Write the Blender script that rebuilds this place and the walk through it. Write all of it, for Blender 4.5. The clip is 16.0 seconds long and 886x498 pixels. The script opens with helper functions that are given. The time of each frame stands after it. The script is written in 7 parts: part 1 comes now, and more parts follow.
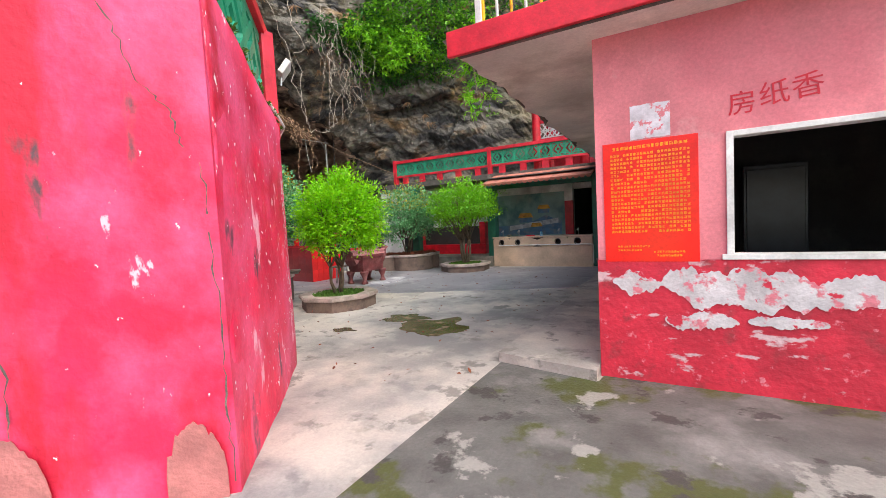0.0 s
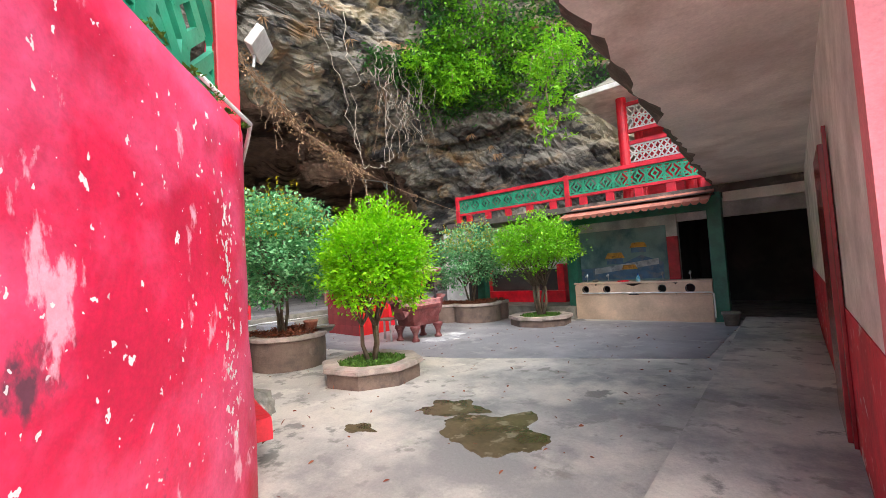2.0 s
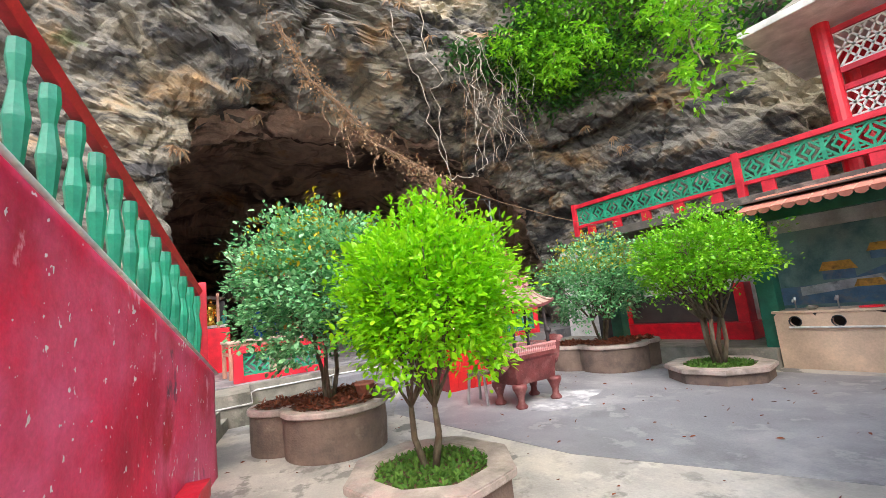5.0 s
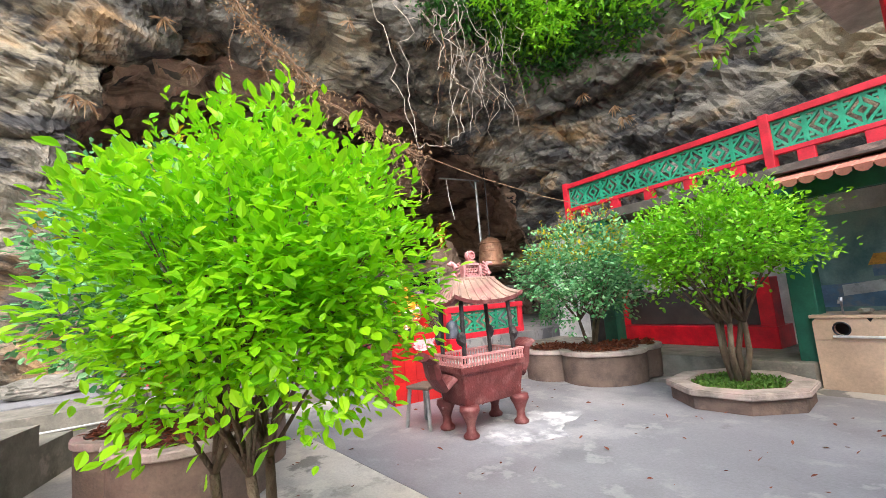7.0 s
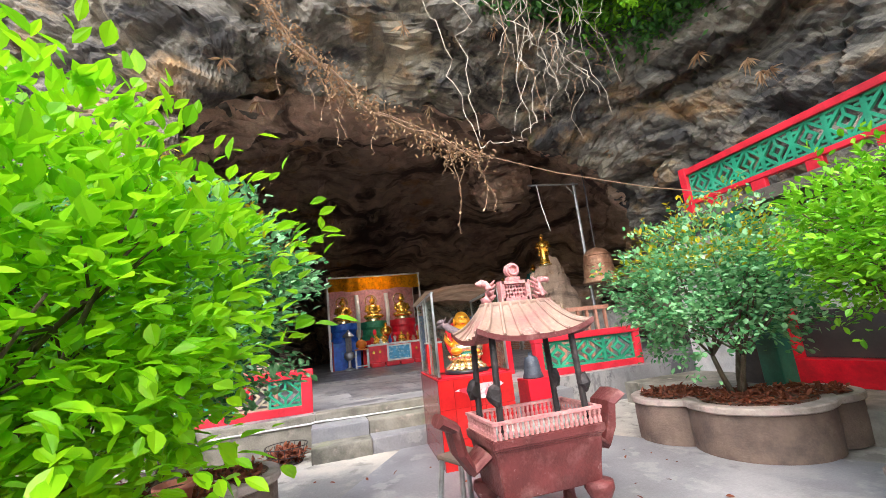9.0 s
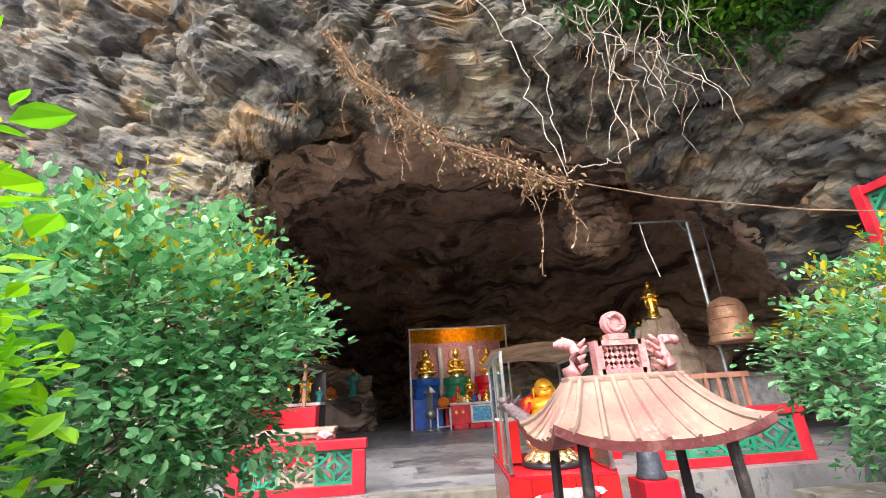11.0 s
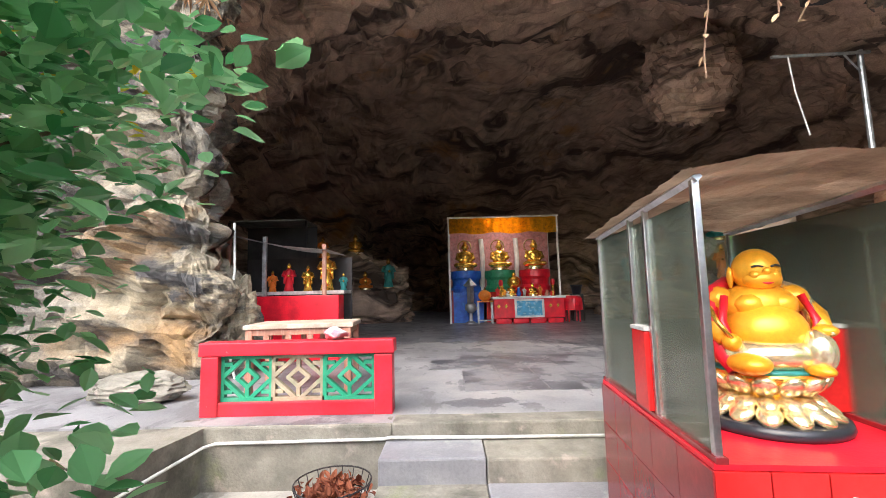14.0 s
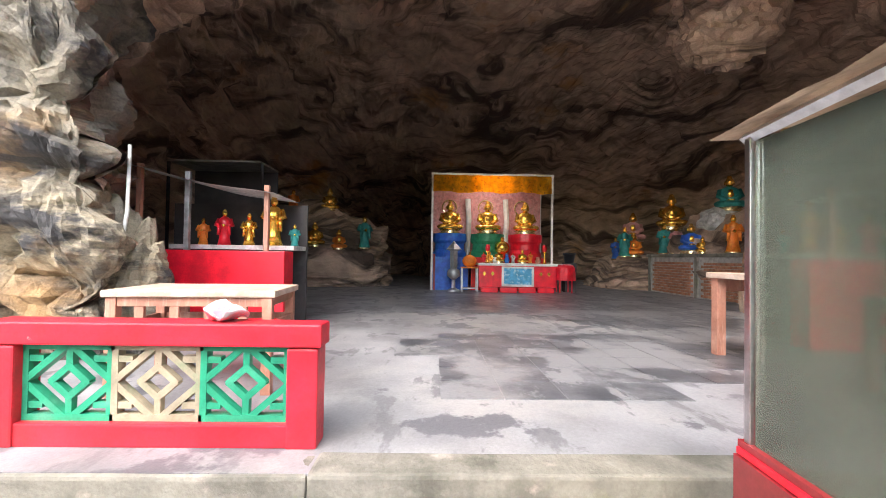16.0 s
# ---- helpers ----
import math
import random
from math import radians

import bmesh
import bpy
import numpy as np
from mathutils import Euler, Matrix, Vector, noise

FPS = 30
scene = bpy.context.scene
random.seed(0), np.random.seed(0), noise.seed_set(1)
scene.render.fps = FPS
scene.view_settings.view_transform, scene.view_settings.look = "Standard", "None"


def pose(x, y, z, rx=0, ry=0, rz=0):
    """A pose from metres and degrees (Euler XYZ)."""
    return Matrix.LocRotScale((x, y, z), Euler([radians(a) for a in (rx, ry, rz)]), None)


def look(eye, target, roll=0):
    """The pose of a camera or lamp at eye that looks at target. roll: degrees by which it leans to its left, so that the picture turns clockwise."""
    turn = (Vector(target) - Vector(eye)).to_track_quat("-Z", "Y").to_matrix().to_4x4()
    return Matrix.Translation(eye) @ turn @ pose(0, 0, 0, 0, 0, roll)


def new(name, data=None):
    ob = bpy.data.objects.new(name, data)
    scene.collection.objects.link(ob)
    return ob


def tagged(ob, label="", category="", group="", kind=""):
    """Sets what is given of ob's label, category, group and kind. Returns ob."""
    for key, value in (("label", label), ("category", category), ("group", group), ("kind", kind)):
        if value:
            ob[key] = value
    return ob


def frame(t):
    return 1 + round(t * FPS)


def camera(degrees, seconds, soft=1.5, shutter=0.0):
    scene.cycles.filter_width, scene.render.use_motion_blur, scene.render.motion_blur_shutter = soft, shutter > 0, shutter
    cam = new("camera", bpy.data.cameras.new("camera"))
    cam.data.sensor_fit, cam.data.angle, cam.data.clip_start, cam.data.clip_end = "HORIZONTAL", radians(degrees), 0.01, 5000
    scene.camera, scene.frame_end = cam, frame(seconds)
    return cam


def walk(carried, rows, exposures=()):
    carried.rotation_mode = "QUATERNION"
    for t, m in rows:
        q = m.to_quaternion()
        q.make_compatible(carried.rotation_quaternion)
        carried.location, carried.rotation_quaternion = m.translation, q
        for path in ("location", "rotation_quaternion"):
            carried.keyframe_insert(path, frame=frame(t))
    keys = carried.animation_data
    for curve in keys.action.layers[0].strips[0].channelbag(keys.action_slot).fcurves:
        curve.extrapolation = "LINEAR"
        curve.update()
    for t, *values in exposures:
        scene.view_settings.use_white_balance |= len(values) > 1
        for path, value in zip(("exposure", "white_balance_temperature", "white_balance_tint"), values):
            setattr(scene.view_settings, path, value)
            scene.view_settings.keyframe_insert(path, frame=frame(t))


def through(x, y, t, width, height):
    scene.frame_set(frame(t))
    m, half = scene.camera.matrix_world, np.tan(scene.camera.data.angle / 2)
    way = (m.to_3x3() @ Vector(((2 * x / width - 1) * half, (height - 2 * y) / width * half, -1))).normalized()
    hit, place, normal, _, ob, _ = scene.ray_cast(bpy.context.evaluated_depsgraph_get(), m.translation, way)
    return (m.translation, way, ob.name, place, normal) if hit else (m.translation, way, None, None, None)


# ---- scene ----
cam = camera(93.0, 16.0, soft=0.7)
PATH = [
    (0, (0.193, 0.068, 1.38), (-0.819, 1.789, 1.256), -3.1),
    (0.5, (-0.036, 0.491, 1.39), (-1.078, 2.196, 1.302), -3.5),
    (1, (-0.27, 0.892, 1.414), (-1.388, 2.55, 1.407), -3.2),
    (1.5, (-0.463, 1.344, 1.413), (-1.643, 2.958, 1.479), -3.4),
    (2, (-0.688, 1.758, 1.414), (-1.97, 3.29, 1.508), -3.6),
    (2.5, (-0.918, 2.132, 1.421), (-2.317, 3.56, 1.484), -3.6),
    (3, (-1.167, 2.511, 1.412), (-2.725, 3.765, 1.395), -4.0),
    (3.5, (-1.446, 2.829, 1.44), (-3.087, 3.972, 1.43), -5.5),
    (4, (-1.652, 3.156, 1.466), (-3.324, 4.243, 1.627), -5.6),
    (4.2, (-1.745, 3.269, 1.493), (-3.415, 4.344, 1.726), -5.6),
    (6.3, (-2.636, 4.663, 1.442), (-4.264, 5.792, 1.716), -5.8),
    (6.5, (-2.716, 4.811, 1.441), (-4.348, 5.938, 1.697), -5.0),
    (7, (-2.96, 5.245, 1.405), (-4.619, 6.337, 1.643), -4.7),
    (7.5, (-3.161, 5.651, 1.387), (-4.846, 6.701, 1.624), -4.8),
    (8, (-3.332, 6.059, 1.385), (-5.065, 7.032, 1.608), -4.7),
    (8.5, (-3.563, 6.359, 1.404), (-5.371, 7.175, 1.663), -5.3),
    (9, (-3.736, 6.649, 1.433), (-5.612, 7.219, 1.828), -6.2),
    (9.2, (-3.795, 6.745, 1.464), (-5.678, 7.198, 1.962), -6.2),
    (11.3, (-4.944, 7.133, 1.582), (-6.838, 7.251, 2.213), -2.8),
    (11.5, (-5.08, 7.12, 1.587), (-6.988, 7.21, 2.178), -2.6),
    (12, (-5.419, 7.082, 1.558), (-7.356, 7.109, 2.054), -2.4),
    (12.5, (-5.819, 7.037, 1.532), (-7.777, 7.022, 1.942), -2.5),
    (13, (-6.207, 6.972, 1.526), (-8.179, 6.931, 1.856), -2.3),
    (13.5, (-6.594, 6.965, 1.517), (-8.576, 6.927, 1.78), -2.0),
    (14, (-6.947, 6.998, 1.53), (-8.936, 6.967, 1.736), -1.4),
    (14.5, (-7.334, 7.03, 1.521), (-9.328, 7.005, 1.679), -0.7),
    (15, (-7.74, 7.089, 1.509), (-9.737, 7.075, 1.618), -0.4),
    (15.5, (-8.14, 7.1, 1.5), (-10.139, 7.123, 1.557), 0.9),
    (16, (-8.507, 7.06, 1.493), (-10.506, 7.102, 1.532), 0.9),
]
walk(cam, [(t, look(eye, target, roll)) for t, eye, target, roll in PATH],
     [(0, 1.1), (1.5, 1.32), (3, 1.52), (4.2, 1.55), (8.5, 1.75), (12, 1.9), (14, 1.95), (16, 2.3)])

# ---- world, sun, exposure ----
world = bpy.data.worlds.new("world")
scene.world = world
world.use_nodes = True
wn, wl = world.node_tree.nodes, world.node_tree.links
sky = wn.new("ShaderNodeTexSky")
sky.sky_type, sky.sun_disc = "NISHITA", False
sky.sun_elevation, sky.sun_rotation = radians(50), radians(114)
sky.dust_density, sky.air_density = 3.0, 1.2
wl.new(sky.outputs["Color"], wn["Background"].inputs["Color"])
wn["Background"].inputs["Strength"].default_value = 0.15
sun = new("sun", bpy.data.lights.new("sun", "SUN"))
sun.data.energy, sun.data.angle, sun.data.color = 1.25, radians(80), (1.0, 0.97, 0.92)
sun.matrix_world = look((20 * math.sin(radians(114)) * math.cos(radians(50)), 20 * math.cos(radians(114)) * math.cos(radians(50)), 20 * math.sin(radians(50))), (0, 0, 0))


# ---- materials ----
def material(name, base, rough=0.7, metal=0.0, vary=(), scale=3.0, bump=0.0, bscale=40.0, spec=0.5, each=0.0, world_space=False, bands=None, grain=0.14):
    """vary: rows of (colour, low, high, scale, detail): a noise mask mixes the colour in."""
    m = bpy.data.materials.new(name)
    m.use_nodes = True
    nt = m.node_tree
    n, l = nt.nodes, nt.links
    b = n["Principled BSDF"]
    b.inputs["Roughness"].default_value, b.inputs["Metallic"].default_value = rough, metal
    b.inputs["Specular IOR Level"].default_value = spec
    tc = n.new("ShaderNodeTexCoord")
    where = n.new("ShaderNodeNewGeometry").outputs["Position"] if world_space else tc.outputs["Object"]
    src = n.new("ShaderNodeRGB")
    src.outputs[0].default_value = (*base, 1)
    col = src.outputs[0]
    ns = n.new("ShaderNodeTexNoise")
    ns.inputs["Scale"].default_value, ns.inputs["Detail"].default_value = scale, 8
    l.new(where, ns.inputs["Vector"])
    mr = n.new("ShaderNodeMapRange")
    mr.inputs["To Min"].default_value, mr.inputs["To Max"].default_value = 0.72, 1.28
    mr.inputs["From Min"].default_value, mr.inputs["From Max"].default_value = 0.3, 0.7
    l.new(ns.outputs["Fac"], mr.inputs["Value"])
    hs = n.new("ShaderNodeHueSaturation")
    l.new(mr.outputs[0], hs.inputs["Value"])
    l.new(col, hs.inputs["Color"])
    col = hs.outputs[0]
    for k, (c, lo, hi, sc, det) in enumerate(vary):
        vn = n.new("ShaderNodeTexNoise")
        vn.inputs["Detail"].default_value, vn.inputs["Roughness"].default_value = det, 0.62
        mp = n.new("ShaderNodeMapping")
        mp.inputs["Location"].default_value = (7.3 * k + 1, 3.1 * k, 5.7 * k)
        mp.inputs["Scale"].default_value = sc if isinstance(sc, tuple) else (sc, sc, sc)
        vn.inputs["Scale"].default_value = 1.0
        l.new(where, mp.inputs["Vector"])
        l.new(mp.outputs[0], vn.inputs["Vector"])
        r = n.new("ShaderNodeMapRange")
        r.inputs["From Min"].default_value, r.inputs["From Max"].default_value = lo, hi
        l.new(vn.outputs["Fac"], r.inputs["Value"])
        mx = n.new("ShaderNodeMix")
        mx.data_type = "RGBA"
        l.new(r.outputs[0], mx.inputs["Factor"])
        l.new(col, mx.inputs[6])
        mx.inputs[7].default_value = (*c, 1)
        col = mx.outputs[2]
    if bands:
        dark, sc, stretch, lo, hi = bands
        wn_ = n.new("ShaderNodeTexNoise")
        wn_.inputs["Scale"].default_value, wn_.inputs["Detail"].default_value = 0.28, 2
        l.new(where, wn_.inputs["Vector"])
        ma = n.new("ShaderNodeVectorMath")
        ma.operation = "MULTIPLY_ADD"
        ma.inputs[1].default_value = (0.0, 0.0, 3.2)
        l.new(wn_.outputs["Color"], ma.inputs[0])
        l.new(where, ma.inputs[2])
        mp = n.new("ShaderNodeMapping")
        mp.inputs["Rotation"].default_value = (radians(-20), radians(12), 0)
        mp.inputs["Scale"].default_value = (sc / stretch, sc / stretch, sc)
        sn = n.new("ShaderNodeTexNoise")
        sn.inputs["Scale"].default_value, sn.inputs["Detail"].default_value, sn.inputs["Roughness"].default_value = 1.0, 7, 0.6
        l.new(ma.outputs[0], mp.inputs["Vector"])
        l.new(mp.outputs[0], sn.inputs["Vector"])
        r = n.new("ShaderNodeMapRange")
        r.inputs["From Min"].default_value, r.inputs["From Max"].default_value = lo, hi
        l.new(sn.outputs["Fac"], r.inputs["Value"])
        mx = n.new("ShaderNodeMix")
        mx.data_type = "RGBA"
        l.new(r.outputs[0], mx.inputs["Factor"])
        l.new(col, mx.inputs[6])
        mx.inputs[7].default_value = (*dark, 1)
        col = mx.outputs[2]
    if grain:
        gn_ = n.new("ShaderNodeTexNoise")
        gn_.inputs["Scale"].default_value, gn_.inputs["Detail"].default_value, gn_.inputs["Roughness"].default_value = 38, 8, 0.75
        l.new(where, gn_.inputs["Vector"])
        r = n.new("ShaderNodeMapRange")
        r.inputs["From Min"].default_value, r.inputs["From Max"].default_value = 0.3, 0.7
        r.inputs["To Min"].default_value, r.inputs["To Max"].default_value = 1 - grain, 1 + grain
        l.new(gn_.outputs["Fac"], r.inputs["Value"])
        h3 = n.new("ShaderNodeHueSaturation")
        l.new(r.outputs[0], h3.inputs["Value"])
        l.new(col, h3.inputs["Color"])
        col = h3.outputs[0]
    if each:
        oi = n.new("ShaderNodeObjectInfo")
        ge = n.new("ShaderNodeNewGeometry")
        ad = n.new("ShaderNodeMath")
        l.new(oi.outputs["Random"], ad.inputs[0])
        l.new(ge.outputs["Random Per Island"], ad.inputs[1])
        fr = n.new("ShaderNodeMath")
        fr.operation = "FRACT"
        l.new(ad.outputs[0], fr.inputs[0])
        r = n.new("ShaderNodeMapRange")
        r.inputs["To Min"].default_value, r.inputs["To Max"].default_value = 1 - each, 1 + each
        l.new(fr.outputs[0], r.inputs["Value"])
        h2 = n.new("ShaderNodeHueSaturation")
        l.new(r.outputs[0], h2.inputs["Value"])
        l.new(col, h2.inputs["Color"])
        col = h2.outputs[0]
    l.new(col, b.inputs["Base Color"])
    if bump:
        bn = n.new("ShaderNodeTexNoise")
        bn.inputs["Scale"].default_value, bn.inputs["Detail"].default_value = bscale, 6
        l.new(where, bn.inputs["Vector"])
        bp = n.new("ShaderNodeBump")
        bp.inputs["Strength"].default_value, bp.inputs["Distance"].default_value = bump, 0.02
        l.new(bn.outputs["Fac"], bp.inputs["Height"])
        l.new(bp.outputs[0], b.inputs["Normal"])
    return m


def leafmat(name, base, tip, through=0.35, rough=0.35):
    m = bpy.data.materials.new(name)
    m.use_nodes = True
    n, l = m.node_tree.nodes, m.node_tree.links
    b = n["Principled BSDF"]
    b.inputs["Roughness"].default_value = rough
    ge = n.new("ShaderNodeNewGeometry")
    mx = n.new("ShaderNodeMix")
    mx.data_type = "RGBA"
    l.new(ge.outputs["Random Per Island"], mx.inputs["Factor"])
    mx.inputs[6].default_value, mx.inputs[7].default_value = (*base, 1), (*tip, 1)
    l.new(mx.outputs[2], b.inputs["Base Color"])
    tr = n.new("ShaderNodeBsdfTranslucent")
    l.new(mx.outputs[2], tr.inputs["Color"])
    ms = n.new("ShaderNodeMixShader")
    ms.inputs[0].default_value = through
    l.new(b.outputs[0], ms.inputs[1])
    l.new(tr.outputs[0], ms.inputs[2])
    l.new(ms.outputs[0], n["Material Output"].inputs["Surface"])
    return m


M = {}
M["red_wall"] = material("red_wall_paint", (0.70, 0.014, 0.07), 0.55, 0, (((0.80, 0.085, 0.21), 0.46, 0.62, 0.9, 7), ((0.50, 0.010, 0.035), 0.54, 0.66, (1.5, 1.5, 0.5), 8), ((0.78, 0.70, 0.71), 0.70, 0.71, (15, 15, 12), 4), ((0.78, 0.45, 0.52), 0.66, 0.68, (4, 4, 2), 9), ((0.10, 0.05, 0.06), 0.64, 0.70, (2.6, 2.6, 1.0), 10)), 2.0, 0.35, 14)
M["red_wall_flaky"] = material("flaking_red_wall_paint", (0.70, 0.016, 0.075), 0.55, 0, (((0.82, 0.11, 0.25), 0.44, 0.62, 0.8, 7), ((0.50, 0.010, 0.035), 0.56, 0.66, (1.2, 1.2, 0.7), 8), ((0.16, 0.05, 0.08), 0.64, 0.69, (2.2, 2.2, 1.2), 11), ((0.82, 0.76, 0.76), 0.665, 0.672, (15, 15, 11), 3), ((0.86, 0.40, 0.50), 0.62, 0.66, (4, 4, 1.6), 9)), 2.0, 0.35, 14)
M["bare_plaster"] = material("bare_pink_plaster", (0.42, 0.15, 0.14), 0.85, 0, (((0.30, 0.12, 0.11), 0.5, 0.7, 5, 7),), 5, 0.4, 40)
M["pink_wall"] = material("pink_wall_paint", (0.74, 0.23, 0.26), 0.75, 0, (((0.66, 0.16, 0.20), 0.5, 0.72, 0.8, 4), ((0.78, 0.40, 0.40), 0.6, 0.75, 1.6, 6)), 1.5, 0.2, 30)
M["red_dado"] = material("worn_red_dado", (0.55, 0.02, 0.045), 0.65, 0, (((0.62, 0.42, 0.44), 0.60, 0.635, (2.2, 2.2, 5), 8), ((0.30, 0.03, 0.04), 0.56, 0.7, 5, 6), ((0.68, 0.2, 0.24), 0.60, 0.66, 9, 8)), 3, 0.45, 20)
M["flaked"] = material("flaked_plaster", (0.58, 0.54, 0.55), 0.8, 0, (((0.68, 0.2, 0.24), 0.54, 0.60, 9, 8), ((0.58, 0.03, 0.06), 0.59, 0.61, (5, 5, 9), 9)), 4, 0.3, 30)
M["red"] = material("red_gloss_paint", (0.62, 0.02, 0.04), 0.4, 0, (((0.45, 0.02, 0.03), 0.5, 0.75, 3, 5), ((0.66, 0.35, 0.33), 0.70, 0.76, 9, 7)), 4, 0.12, 40)
M["red_fresh"] = material("fresh_red_paint", (0.72, 0.012, 0.03), 0.35, 0, (((0.55, 0.02, 0.03), 0.55, 0.8, 2, 4),), 4, 0.06, 40)
M["green"] = material("green_glaze", (0.025, 0.30, 0.17), 0.35, 0, (((0.10, 0.36, 0.24), 0.55, 0.75, 5, 5), ((0.35, 0.42, 0.32), 0.70, 0.78, 7, 6)), 4, 0.1, 40)
M["green_dark"] = material("dark_green_paint", (0.015, 0.13, 0.085), 0.45, 0, (((0.03, 0.2, 0.13), 0.5, 0.75, 3, 5),), 4, 0.1, 40)
M["bare_lattice"] = material("bare_clay_lattice", (0.36, 0.31, 0.22), 0.8, 0, (((0.22, 0.27, 0.17), 0.5, 0.7, 6, 5),), 6, 0.2, 60)
M["concrete"] = material("courtyard_concrete", (0.46, 0.43, 0.39), 0.62, 0, (((0.55, 0.52, 0.46), 0.54, 0.60, 2.2, 12), ((0.25, 0.235, 0.21), 0.56, 0.62, 3.5, 12), ((0.24, 0.235, 0.23), 0.48, 0.62, 0.55, 9), ((0.56, 0.51, 0.44), 0.52, 0.66, 0.8, 9), ((0.21, 0.20, 0.18), 0.60, 0.64, 1.6, 12), ((0.21, 0.18, 0.12), 0.735, 0.745, 0.42, 3), ((0.33, 0.36, 0.24), 0.69, 0.8, 0.7, 8)), 1.2, 0.25, 50)
M["smooth_concrete"] = material("smooth_grey_concrete", (0.235, 0.235, 0.255), 0.42, 0, (((0.31, 0.31, 0.32), 0.55, 0.60, 3.0, 12), ((0.22, 0.22, 0.24), 0.48, 0.64, 0.7, 8), ((0.40, 0.39, 0.40), 0.55, 0.70, 0.6, 8), ((0.15, 0.15, 0.16), 0.63, 0.70, 1.7, 9)), 1.5, 0.15, 60)
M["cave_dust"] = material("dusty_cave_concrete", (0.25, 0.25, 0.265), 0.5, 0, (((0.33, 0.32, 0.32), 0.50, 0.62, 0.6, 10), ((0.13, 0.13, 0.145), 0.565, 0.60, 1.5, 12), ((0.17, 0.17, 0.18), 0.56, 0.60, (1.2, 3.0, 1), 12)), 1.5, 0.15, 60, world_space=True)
M["cement"] = material("old_cement", (0.24, 0.225, 0.19), 0.8, 0, (((0.11, 0.105, 0.085), 0.50, 0.64, 1.6, 9), ((0.22, 0.24, 0.12), 0.58, 0.75, 1.7, 7), ((0.46, 0.38, 0.33), 0.6, 0.75, 4, 7)), 5, 0.4, 40)
M["apron"] = material("mossy_damp_apron", (0.12, 0.118, 0.108), 0.7, 0, (((0.24, 0.23, 0.215), 0.52, 0.66, 1.1, 9), ((0.075, 0.085, 0.025), 0.53, 0.58, 1.3, 12), ((0.30, 0.29, 0.26), 0.58, 0.61, 2.1, 12), ((0.06, 0.055, 0.05), 0.58, 0.62, 3.0, 12)), 3, 0.4, 40)
M["planter_rim"] = material("planter_rim_cement", (0.42, 0.35, 0.31), 0.75, 0, (((0.22, 0.19, 0.16), 0.5, 0.72, 4, 8), ((0.50, 0.33, 0.31), 0.55, 0.7, 2, 6)), 5, 0.4, 50)
M["planter_side"] = material("planter_side_brown", (0.17, 0.12, 0.095), 0.8, 0, (((0.09, 0.07, 0.06), 0.5, 0.7, 3, 8), ((0.26, 0.2, 0.16), 0.6, 0.75, 5, 8)), 5, 0.4, 50)
M["soil"] = material("leaf_littered_soil", (0.10, 0.055, 0.035), 0.95, 0, (((0.2, 0.10, 0.06), 0.5, 0.65, 20, 5),), 20, 0.8, 60)
M["wet"] = material("wet_concrete", (0.13, 0.10, 0.058), 0.22, 0, (((0.07, 0.055, 0.028), 0.46, 0.6, 3, 10), ((0.24, 0.20, 0.14), 0.57, 0.62, 5, 11)), 3, 0.05, 30)
M["rock"] = None
M["white"] = material("white_paint", (0.72, 0.70, 0.68), 0.6, 0, (((0.55, 0.52, 0.48), 0.55, 0.75, 3, 6),), 3, 0.1, 40)
M["soffit"] = material("stained_soffit_plaster", (0.72, 0.66, 0.60), 0.85, 0, (((0.45, 0.36, 0.30), 0.5, 0.75, 1.1, 7), ((0.68, 0.66, 0.62), 0.55, 0.7, 0.7, 5)), 1.2, 0.1, 30)
M["edge"] = material("mouldy_slab_edge", (0.10, 0.085, 0.075), 0.9, 0, (((0.26, 0.2, 0.17), 0.55, 0.7, 5, 8),), 6, 0.6, 40)
M["tan_tile"] = material("tan_glazed_tile", (0.62, 0.45, 0.32), 0.28, 0, (((0.55, 0.40, 0.29), 0.5, 0.7, 1.5, 4),), 2, 0.02, 10)
M["clay_tile"] = material("clay_roof_tile", (0.48, 0.17, 0.12), 0.8, 0, (((0.55, 0.34, 0.27), 0.55, 0.7, 4, 7), ((0.2, 0.09, 0.07), 0.55, 0.75, 6, 7)), 4, 0.3, 40, each=0.18)
# Dark boards and stands, plus indoor walls with their shade in the colour.
M["dark"] = material("dark_parts_and_indoor_shade", (0.05, 0.045, 0.045), 0.9, 0, (((0.09, 0.08, 0.075), 0.5, 0.7, 1.3, 6),), 2, 0.1, 30)
M["steel"] = material("brushed_steel", (0.62, 0.62, 0.64), 0.3, 1.0, (), 8, 0.02, 80)
M["galv"] = material("galvanised_pipe", (0.46, 0.47, 0.48), 0.45, 0.8, (((0.3, 0.3, 0.3), 0.5, 0.75, 8, 6),), 8, 0.05, 80)
M["iron"] = material("rusty_red_cast_iron", (0.15, 0.035, 0.035), 0.55, 0.1, (((0.28, 0.12, 0.11), 0.52, 0.7, 6, 8), ((0.10, 0.03, 0.03), 0.55, 0.75, 3, 6), ((0.46, 0.30, 0.29), 0.66, 0.75, 12, 7)), 5, 0.4, 45)
M["iron_dark"] = material("sooty_cast_iron", (0.035, 0.03, 0.032), 0.6, 0.3, (((0.12, 0.09, 0.09), 0.55, 0.75, 8, 7),), 8, 0.4, 45)
M["iron_roof"] = material("weathered_burner_roof", (0.32, 0.21, 0.16), 0.65, 0, (((0.32, 0.12, 0.115), 0.52, 0.72, 4, 7), ((0.50, 0.42, 0.35), 0.58, 0.74, 6, 7)), 5, 0.25, 45)
